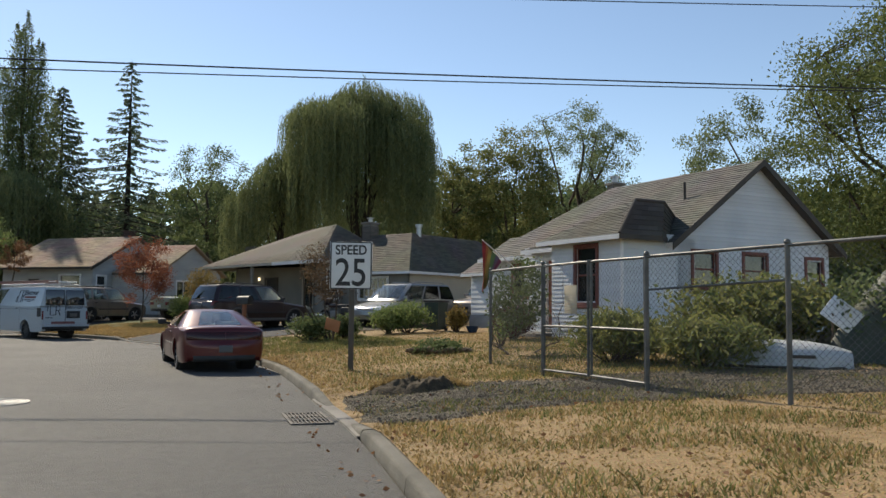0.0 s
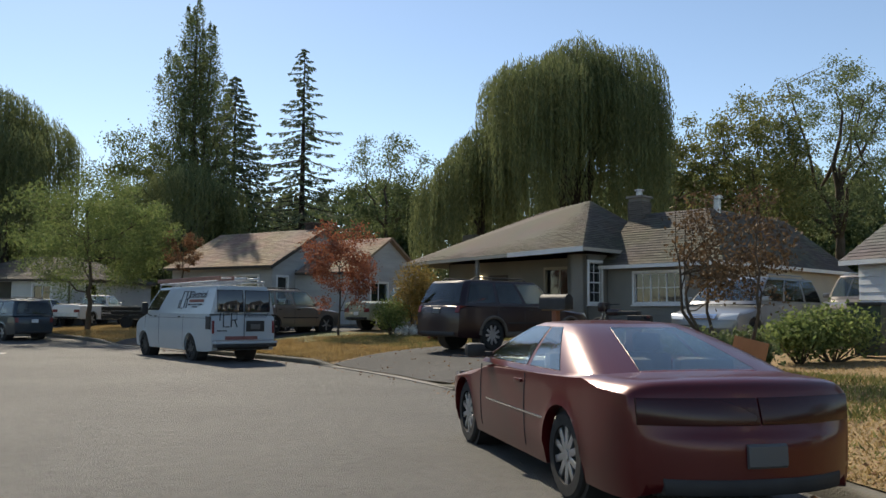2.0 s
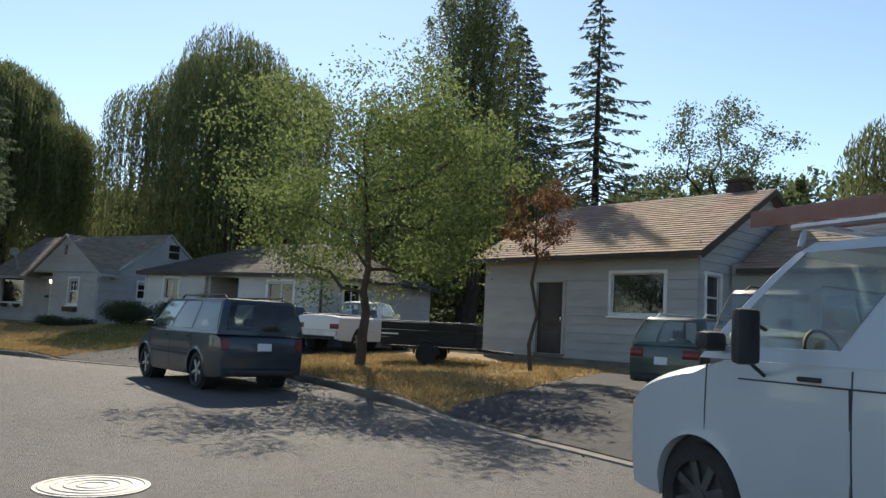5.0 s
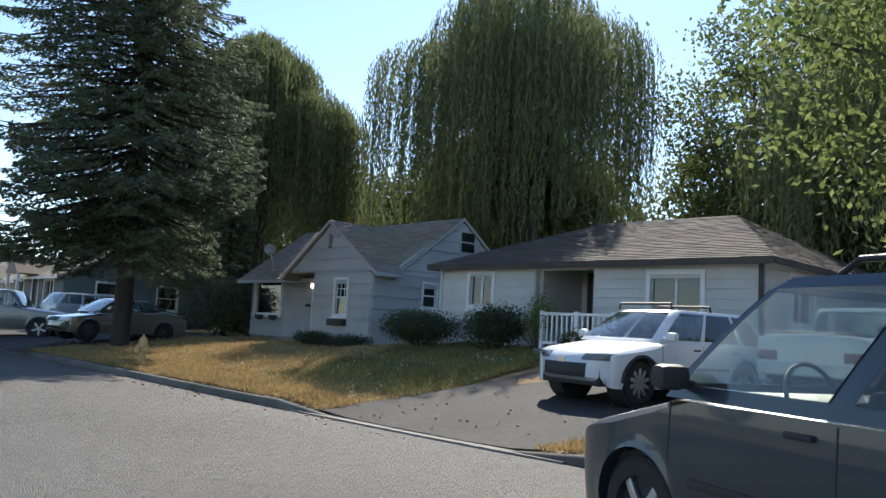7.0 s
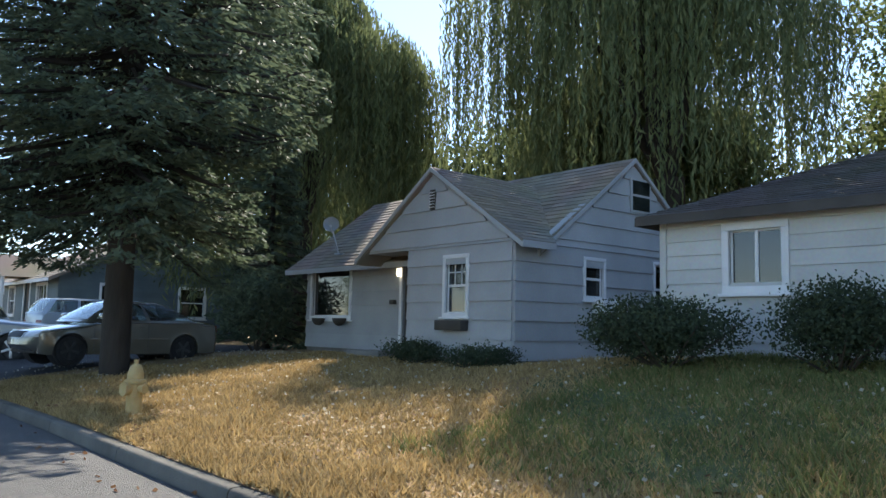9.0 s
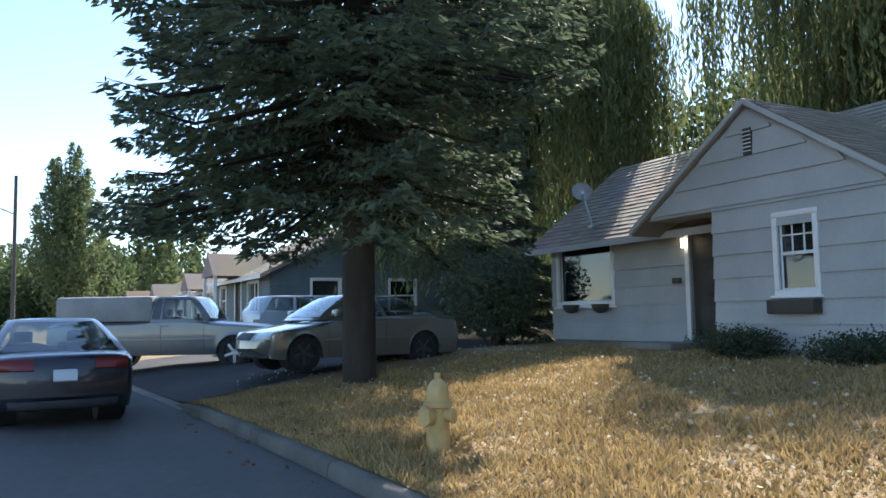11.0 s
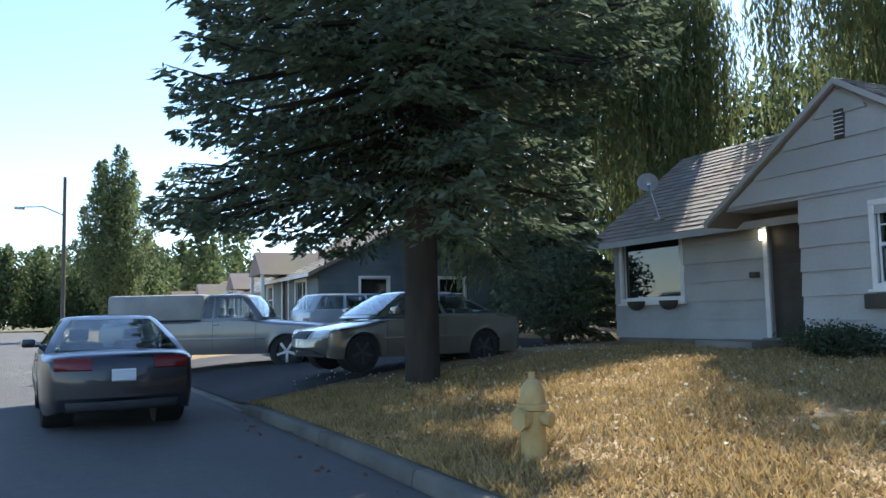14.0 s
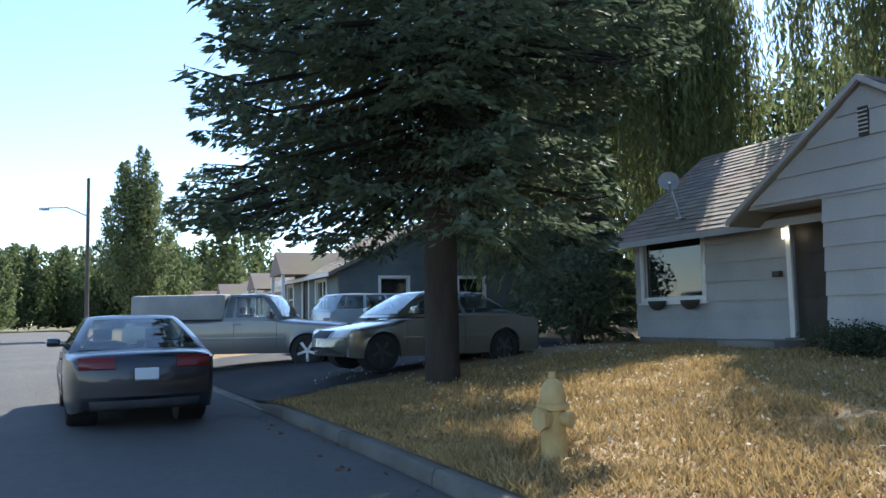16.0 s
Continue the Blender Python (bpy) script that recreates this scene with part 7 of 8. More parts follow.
TRAILB = surf("black_stained_board", (0.014, 0.014, 0.013), (0.028, 0.026, 0.024), 4, 0.85, fine=30, bump=0.3, stretch=(0.2, 1, 1))
for k in range(3):
    for y in (0.78, -0.78):
        part("side_board", boxm((0, y, 0.62 + 0.22 * k), (2.7, 0.035, 0.205), 0.006), TRAILB, trailer)
    for x in (1.36, -1.36):
        part("end_board", boxm((x, 0, 0.62 + 0.22 * k), (0.035, 1.52, 0.205), 0.006), TRAILB, trailer)
part("deck", boxm((0, 0, 0.48), (2.7, 1.55, 0.06), 0.01), TRAILB, trailer)
part("top_rail", boxm((0, -0.79, 1.2), (2.74, 0.05, 0.035), 0.008), GALV, trailer, "worn grey steel top rail")
for y in (0.86, -0.86):
    part("wheel", cyl(bmesh.new(), (0, y - 0.07, 0.3), (0, y + 0.07, 0.3), 0.3, n=20), RUBBER, trailer)
    part("mudguard", tube(bmesh.new(), [(0.36 * math.cos(k * math.pi / 10), y, 0.3 + 0.36 * math.sin(k * math.pi / 10)) for k in range(11)], [0.03] * 11, 6), BLACKP, trailer)
part("drawbar", cyl(bmesh.new(), (1.36, 0, 0.46), (2.4, 0, 0.4), 0.04, n=10), BLACKP, trailer)
part("board_end", boxm((-1.1, -0.8, 0.83), (0.5, 0.02, 0.04), 0.004), WHITEPAINT, trailer, "white painted strip")
vehicle("car", "dark green hatchback with roof bars in the drive", at_car(-19.35, 40.7, 70, 0.0, 0.88), 4.5, 1.72, 1.52, [(0.0, 0.45), (0.005, 0.62), (0.03, 0.74), (0.1, 0.82), (0.25, 0.93), (0.3, 0.97), (0.6, 1.0), (0.97, 1.02), (0.992, 0.94), (1.0, 0.62), (0.995, 0.42)],
                (0.26, 0.4, 0.93, 0.985), 0.98, (0.18, 0.78), 0.32, P_GREEN, "parked cars", 0.22, 0.2, (0.18, 0.08), (0.4, 0.72), rails=True)
tan = vehicle("car", "tan sport utility vehicle in the drive", at_car(-17.35, 39.75, 64, 0.0, 0.95), 4.9, 1.9, 1.85, SUVTOP, (0.27, 0.385, 0.93, 0.985), 1.14, (0.185, 0.765), 0.38, P_TAN, "parked cars", 0.3, 0.18, (0.14, 0.06), (0.36, 0.66), rails=True, trimmat=BLACKP)
vehicle("pickup", "faded green work truck by the house", at_car(-13.6, 43.6, 60, 0.0), 5.2, 1.85, 1.85, TRUCKTOP, (0.25, 0.33, 0.5, 0.53), 1.18, (0.17, 0.79), 0.38, paint("faded_green_paint", (0.24, 0.27, 0.2), 0.5, 0.0), "", 0.36, 0.15, (0.1, 0.03), (0.85,), category="pickup")

rav = vehicle("car", "white compact sport utility vehicle with black roof bars, facing the street", at_car(-34.18, 43.98, 262, 0.0, 0.92), 4.6, 1.86, 1.63, [(0.0, 0.42), (0.0, 0.56), (0.008, 0.68), (0.03, 0.79), (0.08, 0.88), (0.17, 0.95), (0.26, 1.01), (0.3, 1.04), (0.6, 1.07), (0.97, 1.11), (0.99, 1.03), (1.0, 0.7), (0.995, 0.46)],
              (0.26, 0.45, 0.88, 0.975), 1.04, (0.2, 0.785), 0.36, P_WHITE, "parked cars", 0.26, 0.25, (0.36, 0.14), (0.36, 0.72), ends=0.15, trimmat=BLACKP, mirrormat=P_WHITE, rim=ALU, head=(0.745, 0.11, 0.46), headmat=SMOKELENS, grille=(0.53, 0.22, 0.56), bumper=P_WHITE, spokes=10, tint=True)
part("badge", cyl(bmesh.new(), (2.23, 0, 0.67), (2.28, 0, 0.67), 0.06, n=20), CHROME, rav, "plain round badge")
for s in (1, -1):
    for a in (4.6 / 2 - 0.2 * 4.6, 4.6 / 2 - 0.785 * 4.6):
        b = bmesh.new()
        tube(b, [(a + 0.425 * math.cos(t * math.pi / 16), s * 0.925, 0.36 + 0.425 * math.sin(t * math.pi / 16)) for t in range(17)], [0.04] * 17, 6)
        part("arch_cladding", b, BLACKP, rav, "black wheel-arch cladding")
for x in (0.3, -0.75):
    stroke(rav, [(x, -0.6, 1.6), (x, -0.58, 1.7), (x, 0.58, 1.7), (x, 0.6, 1.6)], 0.025, BLACKP, "roof_bar")

vehicle("car", "black saloon with a pale rear number plate by the kerb", at_car(-52.95, 37.2, 183, 0.02), 4.75, 1.8, 1.44, SEDAN, (0.25, 0.43, 0.645, 0.865), 0.95, (0.19, 0.765), 0.32, P_BLACK, "parked cars", 0.22, 0.3, (0.26, 0.16), (0.52,), tail=(0.83, 0.15, 0.46), rim=STEELRIM, ends=0.14)
gold = vehicle("car", "pale gold saloon under the spruce", at_car(-54.4, 42.68, 278, 0.0), 4.6, 1.75, 1.42, SEDAN, (0.25, 0.43, 0.645, 0.865), 0.95, (0.19, 0.765), 0.32, P_GOLD, "parked cars", 0.22, 0.3, (0.26, 0.16), (0.52,), rim=STEELRIM, ends=0.14)
sil = vehicle("pickup", "grey pickup with a pale canopy over its bed", at_car(-60.3, 40.2, 62, 0.0), 5.5, 1.9, 1.78, TRUCKTOP, (0.27, 0.36, 0.53, 0.56), 1.16, (0.17, 0.77), 0.38, P_GREY, "", 0.34, 0.15, (0.14, 0.03), (0.8,), bumper=CHROME, category="pickup")
part("canopy", boxm((-1.35, 0, 1.46), (2.35, 1.72, 0.62), 0.09), P_CANOPY, sil, "pale fibreglass bed canopy")
light = vehicle("car", "pale blue compact utility in the drive", at_car(-63.3, 45.0, 95, 0.0), 4.4, 1.78, 1.6, SUVTOP, (0.27, 0.385, 0.9, 0.985), 1.1, (0.185, 0.765), 0.34, P_LIGHT, "parked cars", 0.26, 0.2, (0.18, 0.08), (0.36, 0.66))

# ---- street furniture and clutter ----
SIGNW = surf("sign_white", (0.66, 0.67, 0.66), (0.74, 0.75, 0.74), 3, 0.45, fine=60, bump=0.03, stain=0.08)
SIGNK = plain("sign_black", (0.015, 0.015, 0.016), 0.5)
sx, sy = 0.84, 14.2
sg = thing("road_sign", "white rectangular speed sign on a square wooden post", "sign", on(sx, sy, 10.0, -0.2) @ Matrix.Diagonal((1.06, 1.0, 1.0, 1.0)))
POSTW = surf("grey_weathered_wood", (0.075, 0.066, 0.056), (0.14, 0.125, 0.105), 3, 0.85, fine=25, bump=0.5, stretch=(1, 1, 0.15))
part("post", boxm((0, 0.05, 1.32), (0.095, 0.09, 2.64), 0.008), POSTW, sg, "weathered wooden post")
plate_ = part("panel", boxm((-0.02, -0.012, 2.16), (0.74, 0.012, 0.89), 0.004), SIGNW, sg)
b = bmesh.new()
for c, s in (((-0.02, -0.0205, 2.592), (0.71, 0.004, 0.022)), ((-0.02, -0.0205, 1.728), (0.71, 0.004, 0.022)), ((-0.372, -0.0205, 2.16), (0.022, 0.004, 0.85)), ((0.332, -0.0205, 2.16), (0.022, 0.004, 0.85))):
    box(b, c, s)
part("border", b, SIGNK, plate_, "black border line")
for text, size, z, tall in (("SPEED", 0.205, 2.365, 1.22), ("25", 0.57, 1.785, 1.28)):
    fc = bpy.data.curves.new("lettering", "FONT")
    fc.body, fc.size, fc.extrude, fc.align_x, fc.offset = text, size, 0.002, "CENTER", 0.004
    fo = new("lettering", fc)
    fo.parent = plate_
    fo.matrix_basis = pose(-0.02, -0.021, z, 90, 0, 0) @ Matrix.Diagonal((1, tall, 1, 1))
    fc.materials.append(SIGNK)
    tagged(fo, "black sign lettering")
for z in (1.85, 2.45):
    part("bolt", cyl(bmesh.new(), (0, -0.03, z), (0, 0, z), 0.014, n=8), GALV, sg)

# fire hydrant
HYD = surf("faded_yellow_hydrant", (0.46, 0.31, 0.11), (0.58, 0.42, 0.18), 6, 0.6, fine=50)
hy = thing("fire_hydrant", "faded yellow fire hydrant on the dry lawn", "hydrant", on(-45.55, 40.02, 20, -0.03) @ Matrix.Diagonal((0.78, 0.78, 1.0, 1.0)))
b = bmesh.new()
n = 18
prof = [(0.0, 0.19), (0.05, 0.19), (0.06, 0.13), (0.42, 0.125), (0.43, 0.165), (0.47, 0.165), (0.48, 0.13), (0.56, 0.125), (0.62, 0.1), (0.66, 0.06), (0.67, 0.035), (0.72, 0.035), (0.72, 0.0)]
rings = [[b.verts.new((max(q, 0.001) * math.cos(k * math.tau / n), max(q, 0.001) * math.sin(k * math.tau / n), z)) for k in range(n)] for z, q in prof]
for a, c in zip(rings, rings[1:]):
    for k in range(n):
        b.faces.new((a[k], a[(k + 1) % n], c[(k + 1) % n], c[k]))
part("barrel", b, HYD, hy)
for d in ((1, 0), (-1, 0), (0, -1)):
    r_ = 0.055 if d[1] == 0 else 0.08
    nz = part("nozzle", cyl(bmesh.new(), (d[0] * 0.1, d[1] * 0.1, 0.36), (d[0] * 0.2, d[1] * 0.2, 0.36), r_, n=14), HYD, hy)
    part("nozzle_cap", cyl(bmesh.new(), (d[0] * 0.19, d[1] * 0.19, 0.36), (d[0] * 0.235, d[1] * 0.235, 0.36), r_ * 1.2, n=6), HYD, nz)

# mailbox
mb = thing("mailbox", "dark grey mailbox on a reddish wooden post", "mailbox", on(-4.35, 23.7, 57, -0.05))
part("post", boxm((0, 0, 0.62), (0.1, 0.1, 1.24), 0.008), surf("red_wood_post", (0.19, 0.075, 0.04), (0.28, 0.12, 0.07), 3, 0.8, fine=25, stretch=(1, 1, 0.2)), mb)
b = prism(bmesh.new(), [(-0.11, 0.0), (0.11, 0.0), (0.11, 0.14)] + [(0.11 * math.cos(k * math.pi / 8), 0.14 + 0.11 * math.sin(k * math.pi / 8)) for k in range(1, 8)] + [(-0.11, 0.14)], -0.28, 0.28)
bmesh.ops.translate(b, vec=(0, 0, 1.26), verts=b.verts)
part("box", b, BLACKP, mb)
part("door_rim", boxm((0, -0.285, 1.36), (0.2, 0.012, 0.18), 0.005), BLACKP, mb)
part("bracket", boxm((0, 0, 1.245), (0.16, 0.5, 0.02), 0.004), WOOD, mb)

# chain-link fence with gate
FENCE_STEEL = surf("dull_fence_steel", (0.09, 0.092, 0.09), (0.16, 0.16, 0.155), 5, 0.5, 0.5, bump=0.1)
def post(parent, x, y, h, r=0.03):
    z = ground_z(x, y)
    b = cyl(bmesh.new(), (x, y, z - 0.1), (x, y, z + h), r, n=12)
    p = part("post", b, FENCE_STEEL, parent)
    q = bmesh.new()
    bmesh.ops.create_uvsphere(q, u_segments=10, v_segments=6, radius=r * 1.25)
    bmesh.ops.translate(q, vec=(x, y, z + h + r * 0.5), verts=q.verts)
    part("post_cap", q, FENCE_STEEL, p)


def mesh_net(parent, a, b_, h, pitch=0.075, z0=0.05, name="wire_mesh"):
    """Woven wire: zigzag wires that cross, as one mesh."""
    a, b_ = Vector((*a, 0)), Vector((*b_, 0))
    d = b_ - a
    L = d.length
    d.normalize()
    o = Vector((d.y, -d.x, 0))
    r = 0.0019
    out = []
    k = int(L / pitch) + int(h / pitch)
    for s in (1, -1):
        for i in range(k):
            u0 = i * pitch - (h if s == 1 else 0)
            u1 = u0 + (h if s == 1 else 0)
            ua, ub = (u0, u0 + h) if s == 1 else (i * pitch, i * pitch - h)
            za, zb = 0.0, h
            def clip(ua, za, ub, zb):
                if ub == ua:
                    return None
                t0, t1 = 0.0, 1.0
                du = ub - ua
                for e, sign in ((0.0, 1), (L, -1)):
                    f0, f1 = (ua - e) * sign, (ub - e) * sign
                    if f0 < 0 and f1 < 0:
                        return None
                    if f0 < 0:
                        t0 = max(t0, f0 / (f0 - f1))
                    if f1 < 0:
                        t1 = min(t1, f0 / (f0 - f1))
                return (t0, t1) if t1 > t0 else None
            c = clip(ua, za, ub, zb)
            if not c:
                continue
            pts = []
            for t in c:
                u, z = ua + (ub - ua) * t, za + (zb - za) * t
                p = a + d * u
                pts.append(Vector((p.x, p.y, ground_z(p.x, p.y) + z0 + z)))
            w = (pts[1] - pts[0]).normalized()
            x = w.cross(o).normalized() * r
            y = o * r
            off = o * (0.003 * s)
            ring = [x, y, -x, -y]
            for j in range(4):
                e, f = ring[j], ring[(j + 1) % 4]
                out.append([pts[0] + e + off, pts[0] + f + off, pts[1] + f + off, pts[1] + e + off])
    q = quads(name, np.array([[tuple(v) for v in f] for f in out]), FENCE_STEEL, parent)
    q["kind"] = "stuff"
    return q


def rail(parent, a, b_, ha, hb, r=0.022, name="rail"):
    za, zb = ground_z(*a) + ha, ground_z(*b_) + hb
    part(name, cyl(bmesh.new(), (*a, za), (*b_, zb), r, n=10), FENCE_STEEL, parent)


FP = [(3.42, 14.5), (4.28, 12.15), (5.5, 9.95), (6.75, 8.45), (8.9, 5.9), (11.0, 3.4)]
fence = thing("fence", "galvanised chain-link fence with round steel posts", "fence")
for x, y in (FP[0], FP[1], FP[2], FP[3], FP[4], FP[5]):
    post(fence, x, y, 1.75, 0.03)
for a, b_ in ((FP[0], FP[1]), (FP[2], FP[3]), (FP[3], FP[4]), (FP[4], FP[5])):
    rail(fence, a, b_, 1.73, 1.73, name="top_rail")
    mesh_net(fence, a, b_, 1.66)
rail(fence, FP[2], FP[3], 1.3, 1.35, 0.014, "mid_rail")
gate = thing("gate", "double-leaf chain-link gate with a blank tan board", "gate")
mid = ((FP[1][0] + FP[2][0]) / 2, (FP[1][1] + FP[2][1]) / 2)
for a, b_ in ((FP[1], mid), (mid, FP[2])):
    dx, dy = (b_[0] - a[0]) * 0.03, (b_[1] - a[1]) * 0.03
    a2, b2 = (a[0] + dx, a[1] + dy), (b_[0] - dx, b_[1] - dy)
    for h_ in (0.1, 0.78, 1.72):
        rail(gate, a2, b2, h_, h_, 0.02, "gate_rail")
    for p in (a2, b2):
        part("gate_stile", cyl(bmesh.new(), (*p, ground_z(*p) + 0.08), (*p, ground_z(*p) + 1.75), 0.02, n=10), FENCE_STEEL, gate)
    mesh_net(gate, a2, b2, 1.6, z0=0.1)
d = Vector((FP[2][0] - FP[1][0], FP[2][1] - FP[1][1], 0)).normalized()
p = Vector((*FP[1], 0)) + d * 0.82
part("board", boxm((0, -0.03, 0), (0.32, 0.012, 0.42), 0.004), surf("tan_board", (0.42, 0.36, 0.26), (0.5, 0.44, 0.33), 4, 0.7), gate, "blank faded tan board").matrix_basis = Matrix.Translation((p.x, p.y, ground_z(p.x, p.y) + 1.18)) @ Matrix.Rotation(math.atan2(d.y, d.x), 4, "Z")

# upturned boat, loose sheet and covered heap behind the fence
boat = thing("boat", "upturned pale dinghy hull behind the fence", "boat", on(8.0, 12.6, -12, 0.0))
b = bmesh.new()
rings = []
for k in range(19):
    t = k / 18
    w = 0.5 * math.sin(math.pi * (0.06 + 0.86 * t)) ** 0.55
    hgt = 0.44 * math.sin(math.pi * (0.08 + 0.8 * t)) ** 0.45
    rings.append([b.verts.new((-1.05 + 2.1 * t, w * math.cos(math.pi * j / 12), hgt * math.sin(math.pi * j / 12) ** 0.7)) for j in range(13)])
for a, c in zip(rings, rings[1:]):
    for j in range(12):
        b.faces.new((a[j], a[j + 1], c[j + 1], c[j]))
for r_ in (rings[0], rings[-1]):
    b.faces.new(r_)
part("hull", b, surf("chalky_hull", (0.40, 0.42, 0.42), (0.52, 0.53, 0.52), 2, 0.6, fine=20, bump=0.15), boat)
part("gunwale", tube(bmesh.new(), [(-0.9, -0.3, 0.03), (-0.4, -0.47, 0.03), (0.2, -0.5, 0.03), (0.9, -0.32, 0.03)], [0.025] * 4, 6), DARKTRIM, boat)
part("mark", boxm((0.3, -0.497, 0.2), (0.36, 0.012, 0.05)), DARKTRIM, boat, "dark worn lettering bar")
sheet = thing("panel_sheet", "loose white sheet leaning on the covered heap", "sheet", on(9.0, 12.95, -15, 0.62))
b = bmesh.new()
box(b, (0, 0, 0.25), (0.55, 0.02, 0.42), 0.004, pose(0, 0, 0, -20, 38, 0))
part("sheet", b, WHITEPAINT, sheet)
part("prop", cyl(bmesh.new(), (0, 0.1, -0.62), (0, 0.05, 0.2), 0.02), WOOD, sheet)
TARP = surf("dull_green_tarp", (0.035, 0.045, 0.032), (0.07, 0.08, 0.055), 2, 0.6, fine=9, bump=0.6)
heap = thing("covered_heap", "heap of odds and ends under a dull green tarpaulin", "heap", on(10.6, 13.6, -15, 0.0))
b = bmesh.new()
rows = []
for i in range(17):
    row = []
    for j in range(17):
        u, v = i / 8 - 1, j / 8 - 1
        q = max(abs(u), abs(v))
        z = 1.75 * (1 - q**2.2) * (0.8 + 0.35 * noise.noise((u * 1.7, v * 1.7, 2))) + 0.12 * noise.noise((u * 5, v * 5, 4)) * (1 - q)
        row.append(b.verts.new((u * 1.55, v * 1.2, max(z, 0) - 0.02)))
    rows.append(row)
for a, c in zip(rows, rows[1:]):
    for j in range(16):
        b.faces.new((a[j], a[j + 1], c[j + 1], c[j]))
part("tarpaulin", b, TARP, heap, sharp=60)

# a board leaning by the wall, steps' handrail and a potted plant at the white house
lean = thing("leaning_board", "grey weathered panel leaning beside the white house", "board", on(2.85, 26.7, -20))
part("panel", boxm((0, 0, 0), (0.95, 0.02, 0.46), 0.004, pose(0.1, 0, 0.34, -14, 0, 0)), surf("grey_panel", (0.22, 0.23, 0.23), (0.30, 0.31, 0.31), 3, 0.8), lean)
part("edge_batten", boxm((0, 0, 0), (0.03, 0.03, 0.46), 0.004, pose(0.58, -0.01, 0.34, -14, 0, 0)), WOOD, lean)
hr = thing("handrail", "white painted wooden handrail of the porch steps", "railing", pose(4.0, 24.0, 0))
part("rail", cyl(bmesh.new(), (-0.42, -0.5, 1.3), (0.1, 0.02, 1.66), 0.03, n=8), WHITEPAINT, hr)
for hx, hy, hz in ((-0.4, -0.48, 1.3), (0.08, 0.0, 1.64)):
    part("post", boxm((hx, hy, (hz + 0.45) / 2), (0.06, 0.06, hz - 0.45), 0.006), WHITEPAINT, hr)
shelf = thing("plant_stand", "white post stand by the porch", "stand", pose(4.35, 23.9, 0))
part("column", boxm((0, 0, 1.03), (0.12, 0.12, 1.16), 0.008), WHITEPAINT, shelf)
part("top", boxm((0, 0, 1.625), (0.4, 0.3, 0.03), 0.006), WHITEPAINT, shelf)
pp = thing("potted_plant", "small leafy plant in a terracotta pot by the porch", "plant", pose(4.35, 23.9, 1.64))
part("pot", cyl(bmesh.new(), (0, 0, 0), (0, 0, 0.15), 0.07, 0.1, n=16), surf("terracotta", (0.30, 0.14, 0.08), (0.38, 0.19, 0.11), 5, 0.8), pp)
rng = np.random.default_rng(66)
n = 260
d = rng.normal(size=(n, 3))
d /= np.linalg.norm(d, axis=1, keepdims=True)
c = d * rng.uniform(0.08, 0.24, n)[:, None] * (1.1, 1.1, 0.8) + (0, 0, 0.3)
quads("foliage", leaves(c, d + (0, 0, 0.3), 0.07 * rng.uniform(0.7, 1.3, n), 0.035 * rng.uniform(0.7, 1.3, n), rng), L_GREEN, pp)

# flag at the white house's porch
fl = thing("flag", "faded rainbow-striped flag hanging from a slanted pole", "flag", pose(3.55, 24.3, 0))
part("pole", cyl(bmesh.new(), (0.5, 0.35, 2.6), (-0.55, -0.5, 3.45), 0.015), WHITEPAINT, fl)
FLAGC = [(0.22, 0.045, 0.045), (0.27, 0.125, 0.06), (0.27, 0.215, 0.09), (0.11, 0.17, 0.09), (0.13, 0.11, 0.16), (0.16, 0.06, 0.10)]
for k, col in enumerate(FLAGC):
    b = bmesh.new()
    rows = []
    for j in range(15):
        t = j / 14
        row = []
        for e in (k / 6, (k + 0.5) / 6, (k + 1) / 6):
            wide = 0.78 - 0.58 * t
            fold = 0.06 * math.sin(e * 11 + t * 2) * (0.4 + t)
            row.append(b.verts.new((-0.55 + 0.78 * e * wide + fold * 0.6, -0.5 + 0.62 * e * wide - fold, 3.43 - 0.62 * e * (1 - t) - t * (1.62 - 0.35 * e))))
        rows.append(row)
    for a, c in zip(rows, rows[1:]):
        for q in (0, 1):
            b.faces.new((a[q], a[q + 1], c[q + 1], c[q]))
    bmesh.ops.solidify(b, geom=b.faces[:], thickness=0.003)
    part("stripe", b, surf("flag_cloth_%d" % k, col, tuple(v * 1.3 for v in col), 4, 0.8, fine=60), fl)

# yard signs, pot, bin, stump, gnome-like lawn ornament kept plain
ys_ = thing("yard_sign", "small orange-brown board on a stake in the bed", "sign", on(-1.4, 22.9, -20))
part("board", boxm((0, 0, 0), (0.5, 0.02, 0.34), 0.004, pose(0, 0, 0.5, 0, 13, 0)), surf("orange_board", (0.42, 0.16, 0.06), (0.5, 0.2, 0.08), 3, 0.6), ys_)
part("stake", boxm((0, 0.02, 0.25), (0.04, 0.02, 0.55)), WOOD, ys_)
ys2 = thing("yard_sign", "small dark lawn board with pale lettering bars", "sign", on(-2.2, 24.4, -20))
part("board", boxm((0, 0, 0.66), (0.44, 0.02, 0.36), 0.004), surf("dark_board", (0.05, 0.06, 0.06), (0.08, 0.09, 0.09), 3, 0.6), ys2)
fc = bpy.data.curves.new("lettering", "FONT")
fc.body, fc.size, fc.extrude, fc.align_x = "UNION", 0.14, 0.002, "CENTER"
fo = new("lettering", fc)
fo.parent = ys2
fo.matrix_basis = pose(0, -0.013, 0.53, 90, 0, 0)
fc.materials.append(WHITEPAINT)
tagged(fo, "pale sign lettering")
part("text_bar", boxm((0, -0.013, 0.77), (0.34, 0.004, 0.05)), WHITEPAINT, ys2)
